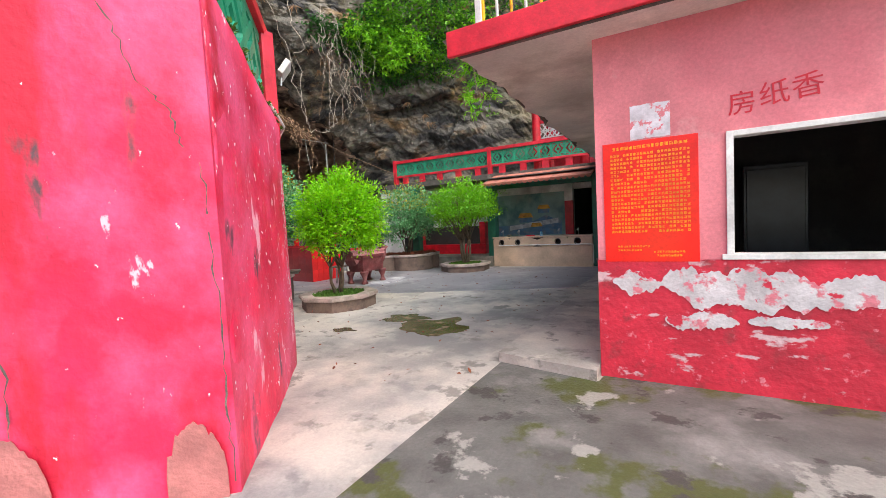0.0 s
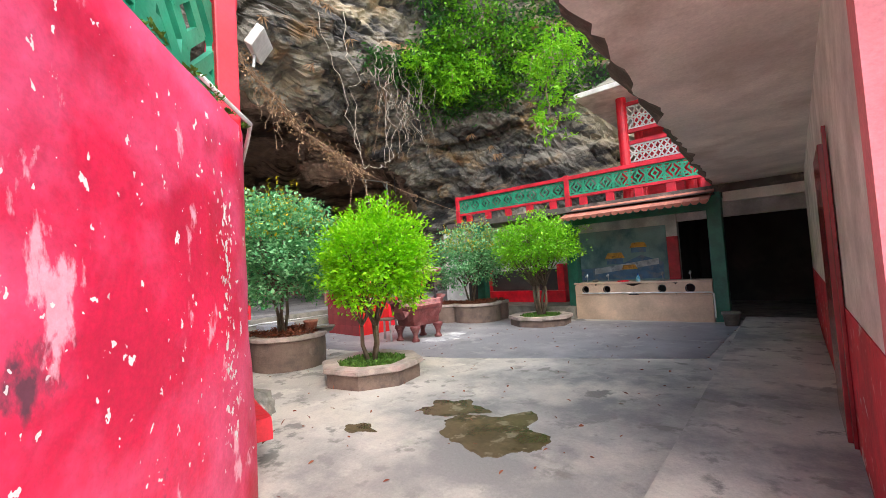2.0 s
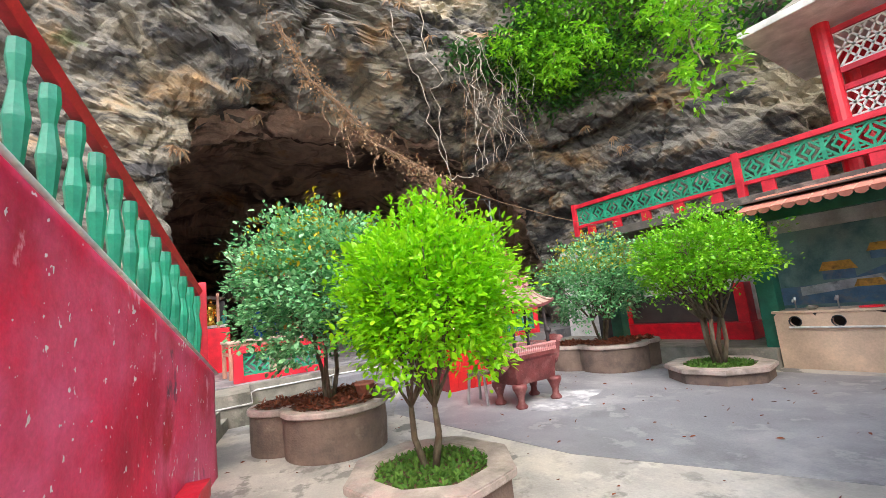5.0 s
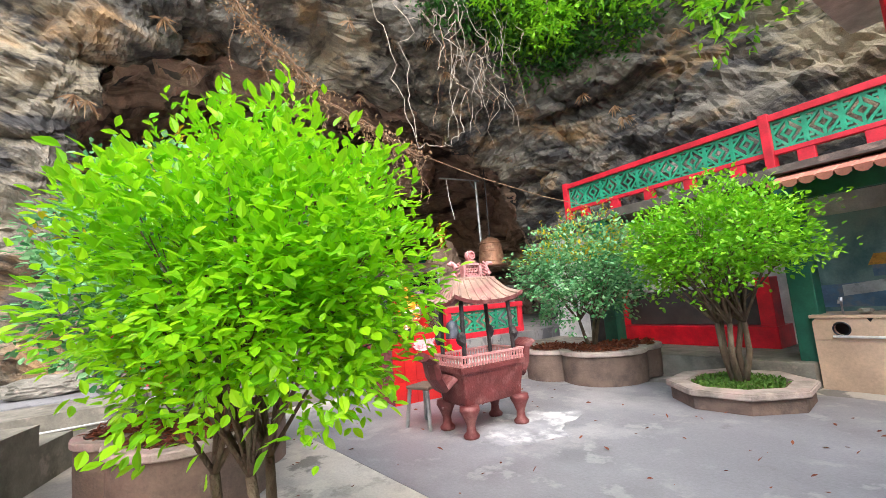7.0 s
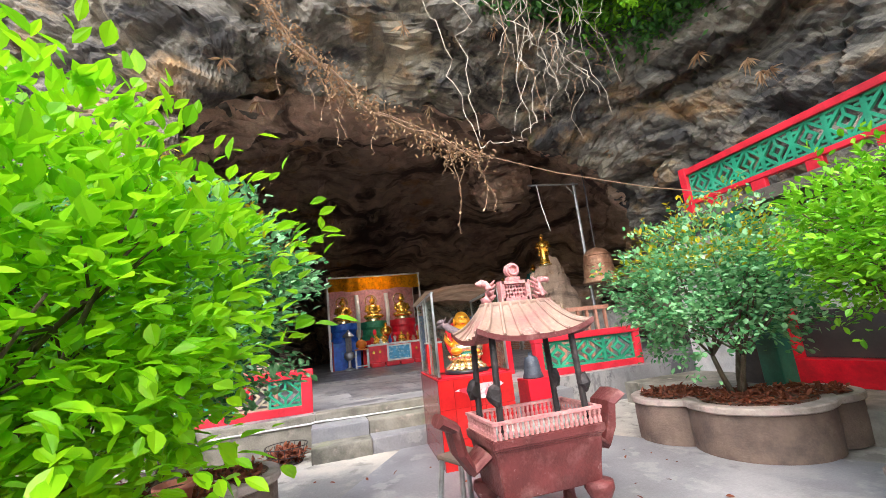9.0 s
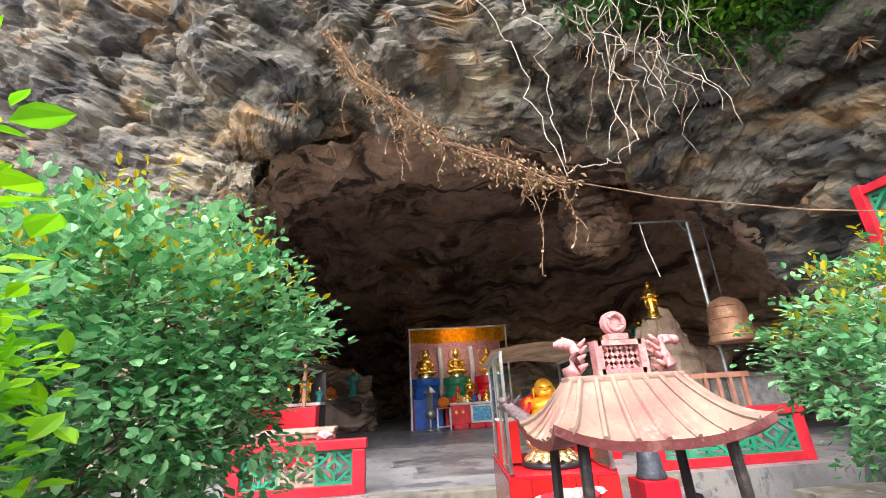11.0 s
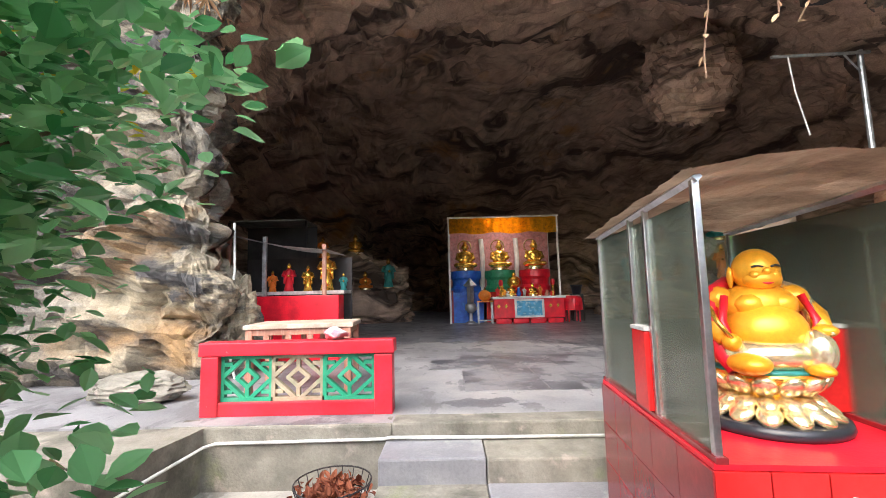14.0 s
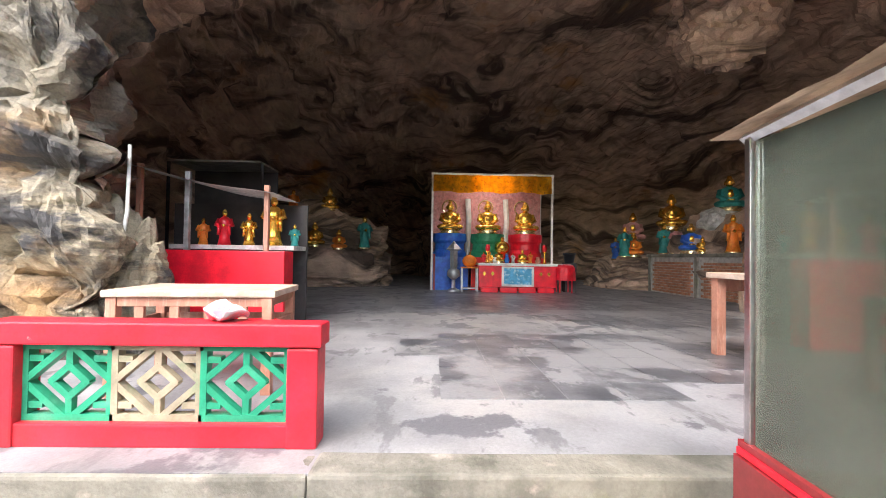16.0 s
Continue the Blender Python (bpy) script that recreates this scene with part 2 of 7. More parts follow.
M["pink_clay"] = material("pink_painted_ornament", (0.58, 0.25, 0.25), 0.7, 0, (((0.66, 0.42, 0.38), 0.52, 0.7, 14, 6), ((0.35, 0.12, 0.12), 0.56, 0.74, 20, 6)), 8, 0.4, 60)
M["gold"] = material("polished_gold_paint", (0.95, 0.55, 0.10), 0.22, 0.85, (((0.80, 0.40, 0.06), 0.5, 0.75, 6, 4),), 6, 0.05, 30)
M["skin_gold"] = material("satin_orange_gold", (0.92, 0.42, 0.03), 0.32, 0.35, (((0.85, 0.34, 0.02), 0.5, 0.75, 3, 3),), 4, 0.02, 30)
M["silver_gold"] = material("pale_gold_leaf", (0.86, 0.68, 0.36), 0.25, 0.8, (((0.92, 0.82, 0.6), 0.45, 0.7, 9, 4),), 6, 0.05, 30)
M["black_base"] = material("black_lacquer", (0.02, 0.022, 0.03), 0.3, 0, (), 6)
M["tile_red"] = material("red_wall_tile", (0.60, 0.02, 0.02), 0.2, 0, (((0.45, 0.015, 0.02), 0.5, 0.8, 2, 4),), 2, 0.02, 20, each=0.12)
M["tile_maroon"] = material("maroon_wall_tile", (0.26, 0.025, 0.03), 0.2, 0, (((0.18, 0.02, 0.025), 0.5, 0.8, 2, 4),), 2, 0.02, 20, each=0.12)
M["roof_sheet"] = material("warped_brown_roof_sheet", (0.34, 0.27, 0.21), 0.8, 0, (((0.5, 0.42, 0.34), 0.52, 0.7, 3, 7), ((0.14, 0.11, 0.09), 0.55, 0.75, 5, 7)), 4, 0.3, 40)
M["wood"] = material("reddish_table_wood", (0.42, 0.19, 0.13), 0.55, 0, (((0.52, 0.32, 0.25), 0.5, 0.7, (3, 20, 3), 6), ((0.28, 0.11, 0.08), 0.55, 0.75, (2, 14, 2), 6)), 4, 0.15, 50)
M["dusty_top"] = material("dusty_table_top", (0.50, 0.36, 0.28), 0.6, 0, (((0.62, 0.52, 0.45), 0.5, 0.7, 4, 7),), 4, 0.1, 50)
M["floor_tile"] = material("dark_slate_floor_tile", (0.085, 0.087, 0.10), 0.34, 0, (((0.15, 0.15, 0.165), 0.45, 0.58, 2.4, 12), ((0.25, 0.25, 0.265), 0.51, 0.57, 0.7, 12), ((0.25, 0.25, 0.265), 0.54, 0.58, (1.6, 3.2, 1), 12)), 3, 0.08, 40, each=0.06, world_space=True)
M["yellow"] = material("yellow_embroidered_cloth", (0.85, 0.42, 0.01), 0.8, 0, (((0.55, 0.22, 0.02), 0.6, 0.64, 11, 3),), 6, 0.2, 60)
M["blue"] = material("blue_painted_plinth", (0.02, 0.10, 0.48), 0.5, 0, (((0.03, 0.2, 0.6), 0.5, 0.7, 5, 5),), 6)
M["green_cloth"] = material("green_plinth_paint", (0.02, 0.22, 0.10), 0.5, 0, (((0.05, 0.33, 0.16), 0.5, 0.7, 5, 5),), 6)
M["teal"] = material("teal_robe_paint", (0.02, 0.22, 0.21), 0.5, 0, (((0.05, 0.34, 0.3), 0.5, 0.7, 7, 5),), 6)
M["orange"] = material("orange_robe_paint", (0.78, 0.20, 0.02), 0.55, 0, (((0.85, 0.32, 0.03), 0.5, 0.7, 7, 5),), 6)
M["ash_white"] = material("grey_white_stone_paint", (0.5, 0.48, 0.46), 0.7, 0, (((0.3, 0.29, 0.28), 0.5, 0.7, 6, 6),), 6, 0.3, 40)
M["ash"] = material("scattered_ash", (0.30, 0.30, 0.32), 0.8, 0, (((0.62, 0.62, 0.63), 0.50, 0.62, 2.2, 8),), 4, 0.1, 40)
M["brick"] = material("orange_brick_paint", (0.40, 0.17, 0.10), 0.8, 0, (((0.46, 0.27, 0.18), 0.5, 0.7, 5, 6),), 6, 0.3, 50, each=0.2)
M["poster"] = material("red_poster_paper", (0.90, 0.008, 0.003), 0.28, 0, (((0.85, 0.03, 0.01), 0.45, 0.7, 1.5, 3),), 2)
M["poster_ink"] = material("yellow_poster_ink", (0.90, 0.42, 0.01), 0.4)
M["ink_red"] = material("red_brush_paint", (0.62, 0.01, 0.03), 0.5)
M["paper_old"] = material("torn_white_paper", (0.66, 0.62, 0.66), 0.8, 0, (((0.70, 0.22, 0.25), 0.53, 0.55, 9, 9),), 6, 0.2, 50)
M["bark"] = material("grey_brown_bark", (0.12, 0.085, 0.055), 0.9, 0, (((0.22, 0.19, 0.13), 0.5, 0.7, (14, 14, 4), 7), ((0.06, 0.05, 0.03), 0.55, 0.75, (10, 10, 3), 7)), 8, 0.7, 60)
M["root"] = material("pale_dry_root", (0.42, 0.37, 0.31), 0.9, 0, (((0.25, 0.2, 0.16), 0.5, 0.7, 8, 6),), 8, 0.3, 60)
M["vine"] = material("dry_brown_vine", (0.20, 0.12, 0.075), 0.9, 0, (((0.34, 0.24, 0.15), 0.5, 0.7, 8, 6),), 8, 0.3, 60)
M["pipe_white"] = material("white_plastic_pipe", (0.72, 0.72, 0.70), 0.4, 0, (((0.5, 0.48, 0.42), 0.55, 0.75, 6, 6),), 6)
M["terracotta"] = material("terracotta_pot", (0.45, 0.17, 0.11), 0.75, 0, (((0.55, 0.33, 0.26), 0.55, 0.7, 9, 6),), 8, 0.2, 60)
M["bell"] = material("rust_brown_bell_bronze", (0.30, 0.15, 0.09), 0.55, 0.5, (((0.42, 0.27, 0.16), 0.5, 0.7, 6, 7), ((0.16, 0.08, 0.05), 0.55, 0.75, 8, 7)), 5, 0.3, 50)
M["iron_grey"] = material("weathered_grey_purple_iron", (0.16, 0.115, 0.125), 0.6, 0.1, (((0.30, 0.20, 0.20), 0.52, 0.62, 22, 8), ((0.06, 0.045, 0.05), 0.55, 0.65, 14, 8)), 9, 0.5, 60)
M["slate_bell"] = material("blue_grey_bell_iron", (0.075, 0.09, 0.12), 0.5, 0.3, (((0.14, 0.15, 0.17), 0.5, 0.7, 20, 6),), 12, 0.2, 60)
M["mural_sky"] = material("mural_teal_paint", (0.26, 0.42, 0.40), 0.8, 0, (((0.30, 0.36, 0.33), 0.5, 0.7, 1.0, 5), ((0.06, 0.18, 0.19), 0.5, 0.7, 1.3, 6)), 2)
M["mural_blue"] = material("mural_blue_paint", (0.14, 0.26, 0.40), 0.8, 0, (((0.25, 0.30, 0.34), 0.5, 0.62, 5, 6),), 4)
M["mural_roof"] = material("mural_ochre_paint", (0.75, 0.4, 0.08), 0.8, 0, (((0.35, 0.16, 0.05), 0.5, 0.7, 8, 5),), 4)
M["mural_pale"] = material("mural_pale_paint", (0.6, 0.64, 0.64), 0.8, 0, (((0.22, 0.28, 0.3), 0.5, 0.7, 6, 5),), 4)
M["water_screen"] = material("blue_printed_panel", (0.07, 0.33, 0.55), 0.4, 0, (((0.5, 0.68, 0.75), 0.52, 0.68, 9, 6),), 6)
M["moss"] = leafmat("moss_green", (0.05, 0.14, 0.015), (0.12, 0.24, 0.03), 0.2, 0.8)
M["leaf_lime"] = leafmat("lime_young_leaf", (0.17, 0.50, 0.010), (0.42, 0.80, 0.015), 0.5, 0.34)
M["leaf_bright"] = leafmat("bright_green_leaf", (0.12, 0.42, 0.012), (0.30, 0.62, 0.025), 0.35, 0.38)
M["leaf_dark"] = leafmat("dark_glossy_leaf", (0.055, 0.25, 0.085), (0.34, 0.66, 0.32), 0.35, 0.2)
M["leaf_tip"] = leafmat("yellow_new_leaf", (0.40, 0.45, 0.01), (0.55, 0.36, 0.01), 0.35, 0.35)
M["leaf_wild"] = leafmat("hillside_leaf", (0.06, 0.22, 0.015), (0.22, 0.50, 0.03), 0.35, 0.45)
M["leaf_deep"] = leafmat("deep_green_leaf", (0.02, 0.09, 0.02), (0.07, 0.22, 0.04), 0.25, 0.45)
M["leaf_red"] = leafmat("red_brown_fallen_leaf", (0.14, 0.035, 0.02), (0.30, 0.09, 0.04), 0.2, 0.8)
M["leaf_dry"] = leafmat("dry_vine_leaf", (0.30, 0.17, 0.09), (0.48, 0.33, 0.2), 0.25, 0.8)


def rockmat():
    m = material("limestone_rock", (0.20, 0.185, 0.16), 0.8, 0,
                 (((0.46, 0.39, 0.27), 0.50, 0.64, 0.22, 7), ((0.06, 0.058, 0.06), 0.50, 0.58, (0.7, 0.7, 1.9), 12), ((0.33, 0.305, 0.26), 0.57, 0.70, (0.8, 0.8, 2.2), 10),
                  ((0.40, 0.25, 0.12), 0.55, 0.70, (0.6, 0.6, 1.0), 8), ((0.055, 0.055, 0.055), 0.60, 0.70, (1.3, 1.3, 0.35), 8), ((0.10, 0.13, 0.05), 0.64, 0.74, 0.8, 9)), 3.0, 0.9, 7, bands=((0.06, 0.055, 0.05), 2.6, 7.0, 0.52, 0.64), grain=0.3)
    for nd in m.node_tree.nodes:
        if nd.type == "BUMP":
            nd.inputs["Distance"].default_value = 0.10
        if nd.type == "TEX_NOISE" and nd.inputs["Scale"].default_value == 7:
            nd.inputs["Detail"].default_value = 12
            nd.inputs["Roughness"].default_value = 0.65
    return m


M["rock"] = rockmat()
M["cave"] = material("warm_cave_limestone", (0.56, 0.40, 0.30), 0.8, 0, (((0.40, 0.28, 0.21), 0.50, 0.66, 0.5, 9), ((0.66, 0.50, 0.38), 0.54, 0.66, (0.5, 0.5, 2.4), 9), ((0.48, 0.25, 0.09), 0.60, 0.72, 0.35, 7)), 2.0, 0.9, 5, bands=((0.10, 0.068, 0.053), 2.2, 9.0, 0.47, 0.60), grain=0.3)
g = bpy.data.materials.new("clear_glass")
g.use_nodes = True
gn, gl = g.node_tree.nodes, g.node_tree.links
tr, gs, mxs, fr = gn.new("ShaderNodeBsdfTransparent"), gn.new("ShaderNodeBsdfGlossy"), gn.new("ShaderNodeMixShader"), gn.new("ShaderNodeFresnel")
gs.inputs["Roughness"].default_value = 0.03
fr.inputs["IOR"].default_value = 1.7
tr.inputs["Color"].default_value = (0.91, 0.94, 0.90, 1)
gl.new(fr.outputs[0], mxs.inputs[0])
gl.new(tr.outputs[0], mxs.inputs[1])
gl.new(gs.outputs[0], mxs.inputs[2])
# Diffuse film: pane dust plus the milky grey-green reflection, put in as colour.
dust_and_reflection, mx2 = gn.new("ShaderNodeBsdfDiffuse"), gn.new("ShaderNodeMixShader")
dust_and_reflection.inputs["Color"].default_value = (0.45, 0.48, 0.38, 1)
dn, dr_ = gn.new("ShaderNodeTexNoise"), gn.new("ShaderNodeMapRange")
dn.inputs["Scale"].default_value, dn.inputs["Detail"].default_value = 2.2, 9
dr_.inputs["To Min"].default_value, dr_.inputs["To Max"].default_value = 0.0, 0.17
gl.new(dn.outputs["Fac"], dr_.inputs["Value"])
gl.new(dr_.outputs[0], mx2.inputs[0])
gl.new(mxs.outputs[0], mx2.inputs[1])
gl.new(dust_and_reflection.outputs[0], mx2.inputs[2])
gl.new(mx2.outputs[0], gn["Material Output"].inputs["Surface"])
M["glass"] = g


# ---- mesh helpers ----
def link(name, bm, mat, parent=None, smooth=False, label=""):
    me = bpy.data.meshes.new(name)
    bm.normal_update()
    bm.to_mesh(me)
    bm.free()
    for mt in (mat if isinstance(mat, (list, tuple)) else [mat]):
        me.materials.append(M[mt] if isinstance(mt, str) else mt)
    if smooth:
        me.polygons.foreach_set("use_smooth", [True] * len(me.polygons))
    ob = new(name, me)
    if parent is not None:
        ob.parent = parent
    if label:
        ob["label"] = label
    return ob


def part(name, bm, mat, parent, label="", smooth=False):
    return link(name, bm, mat, parent, smooth, label)


def thing(name, label, category, loc=(0, 0, 0), rz=0.0, group="", kind=""):
    e = new(name)
    e.empty_display_size = 0.1
    e.matrix_basis = pose(*loc, 0, 0, rz)
    return tagged(e, label, category, group, kind)


def setting(name, bm, mat, label="", smooth=False):
    return tagged(link(name, bm, mat, None, smooth), label or name.replace("_", " "), "", "", "structure")


def box(x0, x1, y0, y1, z0, z1, bevel=0.0, bm=None):
    bm = bm or bmesh.new()
    b2 = bmesh.new()
    bmesh.ops.create_cube(b2, size=1.0, matrix=Matrix.Translation(((x0 + x1) / 2, (y0 + y1) / 2, (z0 + z1) / 2)) @ Matrix.Diagonal((abs(x1 - x0), abs(y1 - y0), abs(z1 - z0), 1)))
    if bevel:
        bmesh.ops.bevel(b2, geom=list(b2.edges), offset=bevel, segments=2, affect="EDGES", profile=0.6)
    return join(bm, b2)


def join(bm, b2):
    me = bpy.data.meshes.new("tmp")
    b2.to_mesh(me)
    b2.free()
    bm.from_mesh(me)
    bpy.data.meshes.remove(me)
    return bm


def tube(points, r, seg=8, bm=None, taper=1.0):
    """A round bar along points; r may shrink to r * taper at the end."""
    bm = bm or bmesh.new()
    pts = [Vector(p) for p in points]
    rings = []
    for i, p in enumerate(pts):
        d = (pts[min(i + 1, len(pts) - 1)] - pts[max(i - 1, 0)]).normalized()
        a = d.orthogonal().normalized() if abs(d.z) > 0.95 else d.cross(Vector((0, 0, 1))).normalized()
        c = d.cross(a)
        rr = r * (1 + (taper - 1) * i / max(1, len(pts) - 1))
        rings.append([bm.verts.new(p + a * rr * math.cos(k * math.tau / seg) + c * rr * math.sin(k * math.tau / seg)) for k in range(seg)])
    for q, w in zip(rings, rings[1:]):
        for k in range(seg):
            bm.faces.new((q[k], q[(k + 1) % seg], w[(k + 1) % seg], w[k]))
    bm.faces.new(rings[0][::-1])
    bm.faces.new(rings[-1])
    return bm


def lathe(profile, seg=24, bm=None, at=(0, 0, 0), sx=1.0, sy=1.0):
    """A turned body from rows of (radius, height)."""
    bm = bm or bmesh.new()
    rings = [[bm.verts.new((at[0] + r * sx * math.cos(k * math.tau / seg), at[1] + r * sy * math.sin(k * math.tau / seg), at[2] + z)) for k in range(seg)] for r, z in profile]
    for q, w in zip(rings, rings[1:]):
        for k in range(seg):
            bm.faces.new((q[k], q[(k + 1) % seg], w[(k + 1) % seg], w[k]))
    bm.faces.new(rings[0][::-1])
    bm.faces.new(rings[-1])
    return bm


def ball(c, r, bm=None, sub=2, sx=1, sy=1, sz=1):
    bm = bm or bmesh.new()
    b2 = bmesh.new()
    bmesh.ops.create_icosphere(b2, subdivisions=sub, radius=r, matrix=Matrix.Translation(c) @ Matrix.Diagonal((sx, sy, sz, 1)))
    return join(bm, b2)


def prism(outline, z0, z1, bm=None):
    bm = bm or bmesh.new()
    a = [bm.verts.new((x, y, z0)) for x, y in outline]
    b = [bm.verts.new((x, y, z1)) for x, y in outline]
    bm.faces.new(a[::-1])
    bm.faces.new(b)
    for k in range(len(a)):
        q = (k + 1) % len(a)
        bm.faces.new((a[k], a[q], b[q], b[k]))
    return bm


def rough(bm, amount, scale, seed=0.0):
    for v in bm.verts:
        v.co += noise.noise_vector(v.co * scale + Vector((seed, seed, seed))) * amount
    return bm


def cut(bm, n):
    bmesh.ops.subdivide_edges(bm, edges=list(bm.edges), cuts=n, use_grid_fill=True)
    return bm


def leaves(spots, size, seed, bend=0.25, slim=0.42):
    """Folded pointed leaves at spots of (place, outward way)."""
    rng = random.Random(seed)
    verts, faces = [], []
    for p, out in spots:
        s = size * rng.uniform(0.65, 1.3)
        d = (Vector(out) * 0.8 + Vector((rng.uniform(-1, 1), rng.uniform(-1, 1), rng.uniform(-0.7, 0.6)))).normalized()
        up = (Vector((rng.uniform(-0.6, 0.6), rng.uniform(-0.6, 0.6), 1))).normalized()
        side = d.cross(up)
        if side.length < 1e-3:
            continue
        side.normalize()
        nrm = side.cross(d)
        p = Vector(p)
        mid, tip = p + d * s * 0.5 - nrm * s * 0.04, p + d * s - nrm * s * bend * 0.5
        w = side * s * slim * 0.5
        i = len(verts)
        lift = nrm * s * 0.07
        q1, q2 = p.lerp(mid, 0.5), mid.lerp(tip, 0.5)
        verts += [p, q1 + w * 0.75 + lift, mid + w + lift, q2 + w * 0.72 + lift * 0.5, tip, q2 - w * 0.72 + lift * 0.5, mid - w + lift, q1 - w * 0.75 + lift]
        faces += [(i, i + 1, i + 2, i + 3, i + 4), (i, i + 4, i + 5, i + 6, i + 7)]
    return verts, faces


def leafmesh(name, data, mat, parent, label=""):
    me = bpy.data.meshes.new(name)
    me.from_pydata([tuple(v) for v in data[0]], [], data[1])
    me.materials.append(M[mat])
    ob = new(name, me)
    if parent is not None:
        ob.parent = parent
    if label:
        ob["label"] = label
    return ob


# ---- ground and cave floor ----
bm = bmesh.new()
bmesh.ops.create_grid(bm, x_segments=2, y_segments=2, size=60)
bmesh.ops.translate(bm, verts=bm.verts, vec=(0, 0, -0.03))
setting("ground", bm, "concrete", "bare earth and concrete ground round the temple")
setting("courtyard_floor", prism([(9, -9), (9, 12.2), (-6.0, 12.2), (-6.0, 11.2), (-9.9, 9.3), (-12.5, 7.9), (-12.5, -9)], -0.2, 0.0), "concrete", "stained pale concrete courtyard floor")
setting("smooth_court_slab", prism([(-5.0, 6.9), (-1.7, 8.3), (-1.6, 11.6), (-6.0, 11.25), (-9.9, 9.35), (-10.4, 8.0), (-8.0, 6.55)], 0.0, 0.004), "smooth_concrete", "smooth grey cement screed in the courtyard")
CAVE_Z, EDGE_Z, EDGE_X = 0.36, 0.50, -10.45


def floor_z(x):
    """Height of the cave floor, which falls gently inward from its front edge."""
    return EDGE_Z + (CAVE_Z - EDGE_Z) * max(0.0, min(1.0, (EDGE_X - x) / 11.5))


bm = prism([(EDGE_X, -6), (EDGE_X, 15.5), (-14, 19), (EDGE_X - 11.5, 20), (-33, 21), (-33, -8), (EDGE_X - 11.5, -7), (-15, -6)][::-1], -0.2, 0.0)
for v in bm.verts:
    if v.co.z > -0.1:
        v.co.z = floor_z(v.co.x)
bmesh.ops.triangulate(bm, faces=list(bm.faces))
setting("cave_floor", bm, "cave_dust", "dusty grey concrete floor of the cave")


def blob_outline(cx, cy, rx, ry, seed, n=110, wob=0.35):
    def fine(a):
        return 0.16 * noise.noise(Vector((math.cos(a) * 4 + seed, math.sin(a) * 4, seed))) + 0.10 * noise.noise(Vector((math.cos(a) * 10 + seed, math.sin(a) * 10, 2)))
    return [(cx + (rx * (1 + fine(a) + wob * noise.noise(Vector((math.cos(a) * 1.3 + seed, math.sin(a) * 1.3, seed))))) * math.cos(a), cy + (ry * (1 + fine(a) + wob * noise.noise(Vector((math.cos(a) * 1.3 + seed, math.sin(a) * 1.3, seed + 4))))) * math.sin(a)) for a in [k * math.tau / n for k in range(n)]]


for cx, cy, rx, ry, sd in ((-3.42, 5.05, 0.34, 0.27, 3.1), (-2.80, 4.75, 0.40, 0.36, 8.2), (-3.88, 4.22, 0.13, 0.09, 5.5)):
    setting("water_stain", prism(blob_outline(cx, cy, rx, ry, sd, wob=0.9), 0.0, 0.002 + 0.002 * (sd % 3)), "wet", "brown damp puddle stain on the concrete")

# ---- cliff and cave ----
def arch(n, xl, xt, xr, yl, yr, zt, p=0.75, zb=-0.1, peak=0.0):
    out = []
    yc, ry = (yl + yr) / 2, (yr - yl) / 2
    for k in range(n + 1):
        s = (k / n) ** 1.25
        a = math.pi * (1 - s)
        c, q = math.cos(a), math.sin(a)
        y = yc + ry * math.copysign(abs(c) ** p, c) + peak * q
        z = zb + (zt - zb) * abs(q) ** p
        x = xl * (1 - s) ** 2 + 2 * s * (1 - s) * (2 * xt - (xl + xr) / 2) + xr * s * s
        out.append(Vector((x, y, z)))
    return out


def loft(rows, steps):
    """Smooth rows of points into a finer grid along the rows' order."""
    out = []
    for i in range(len(rows) - 1):
        a, b, c, d = rows[max(i - 1, 0)], rows[i], rows[i + 1], rows[min(i + 2, len(rows) - 1)]
        for k in range(steps[i]):
            t = k / steps[i]
            out.append([0.5 * ((2 * q) + (r - p) * t + (2 * p - 5 * q + 4 * r - s) * t * t + (3 * q - p - 3 * r + s) * t ** 3) for p, q, r, s in zip(a, b, c, d)])
    out.append(rows[-1])
    return out


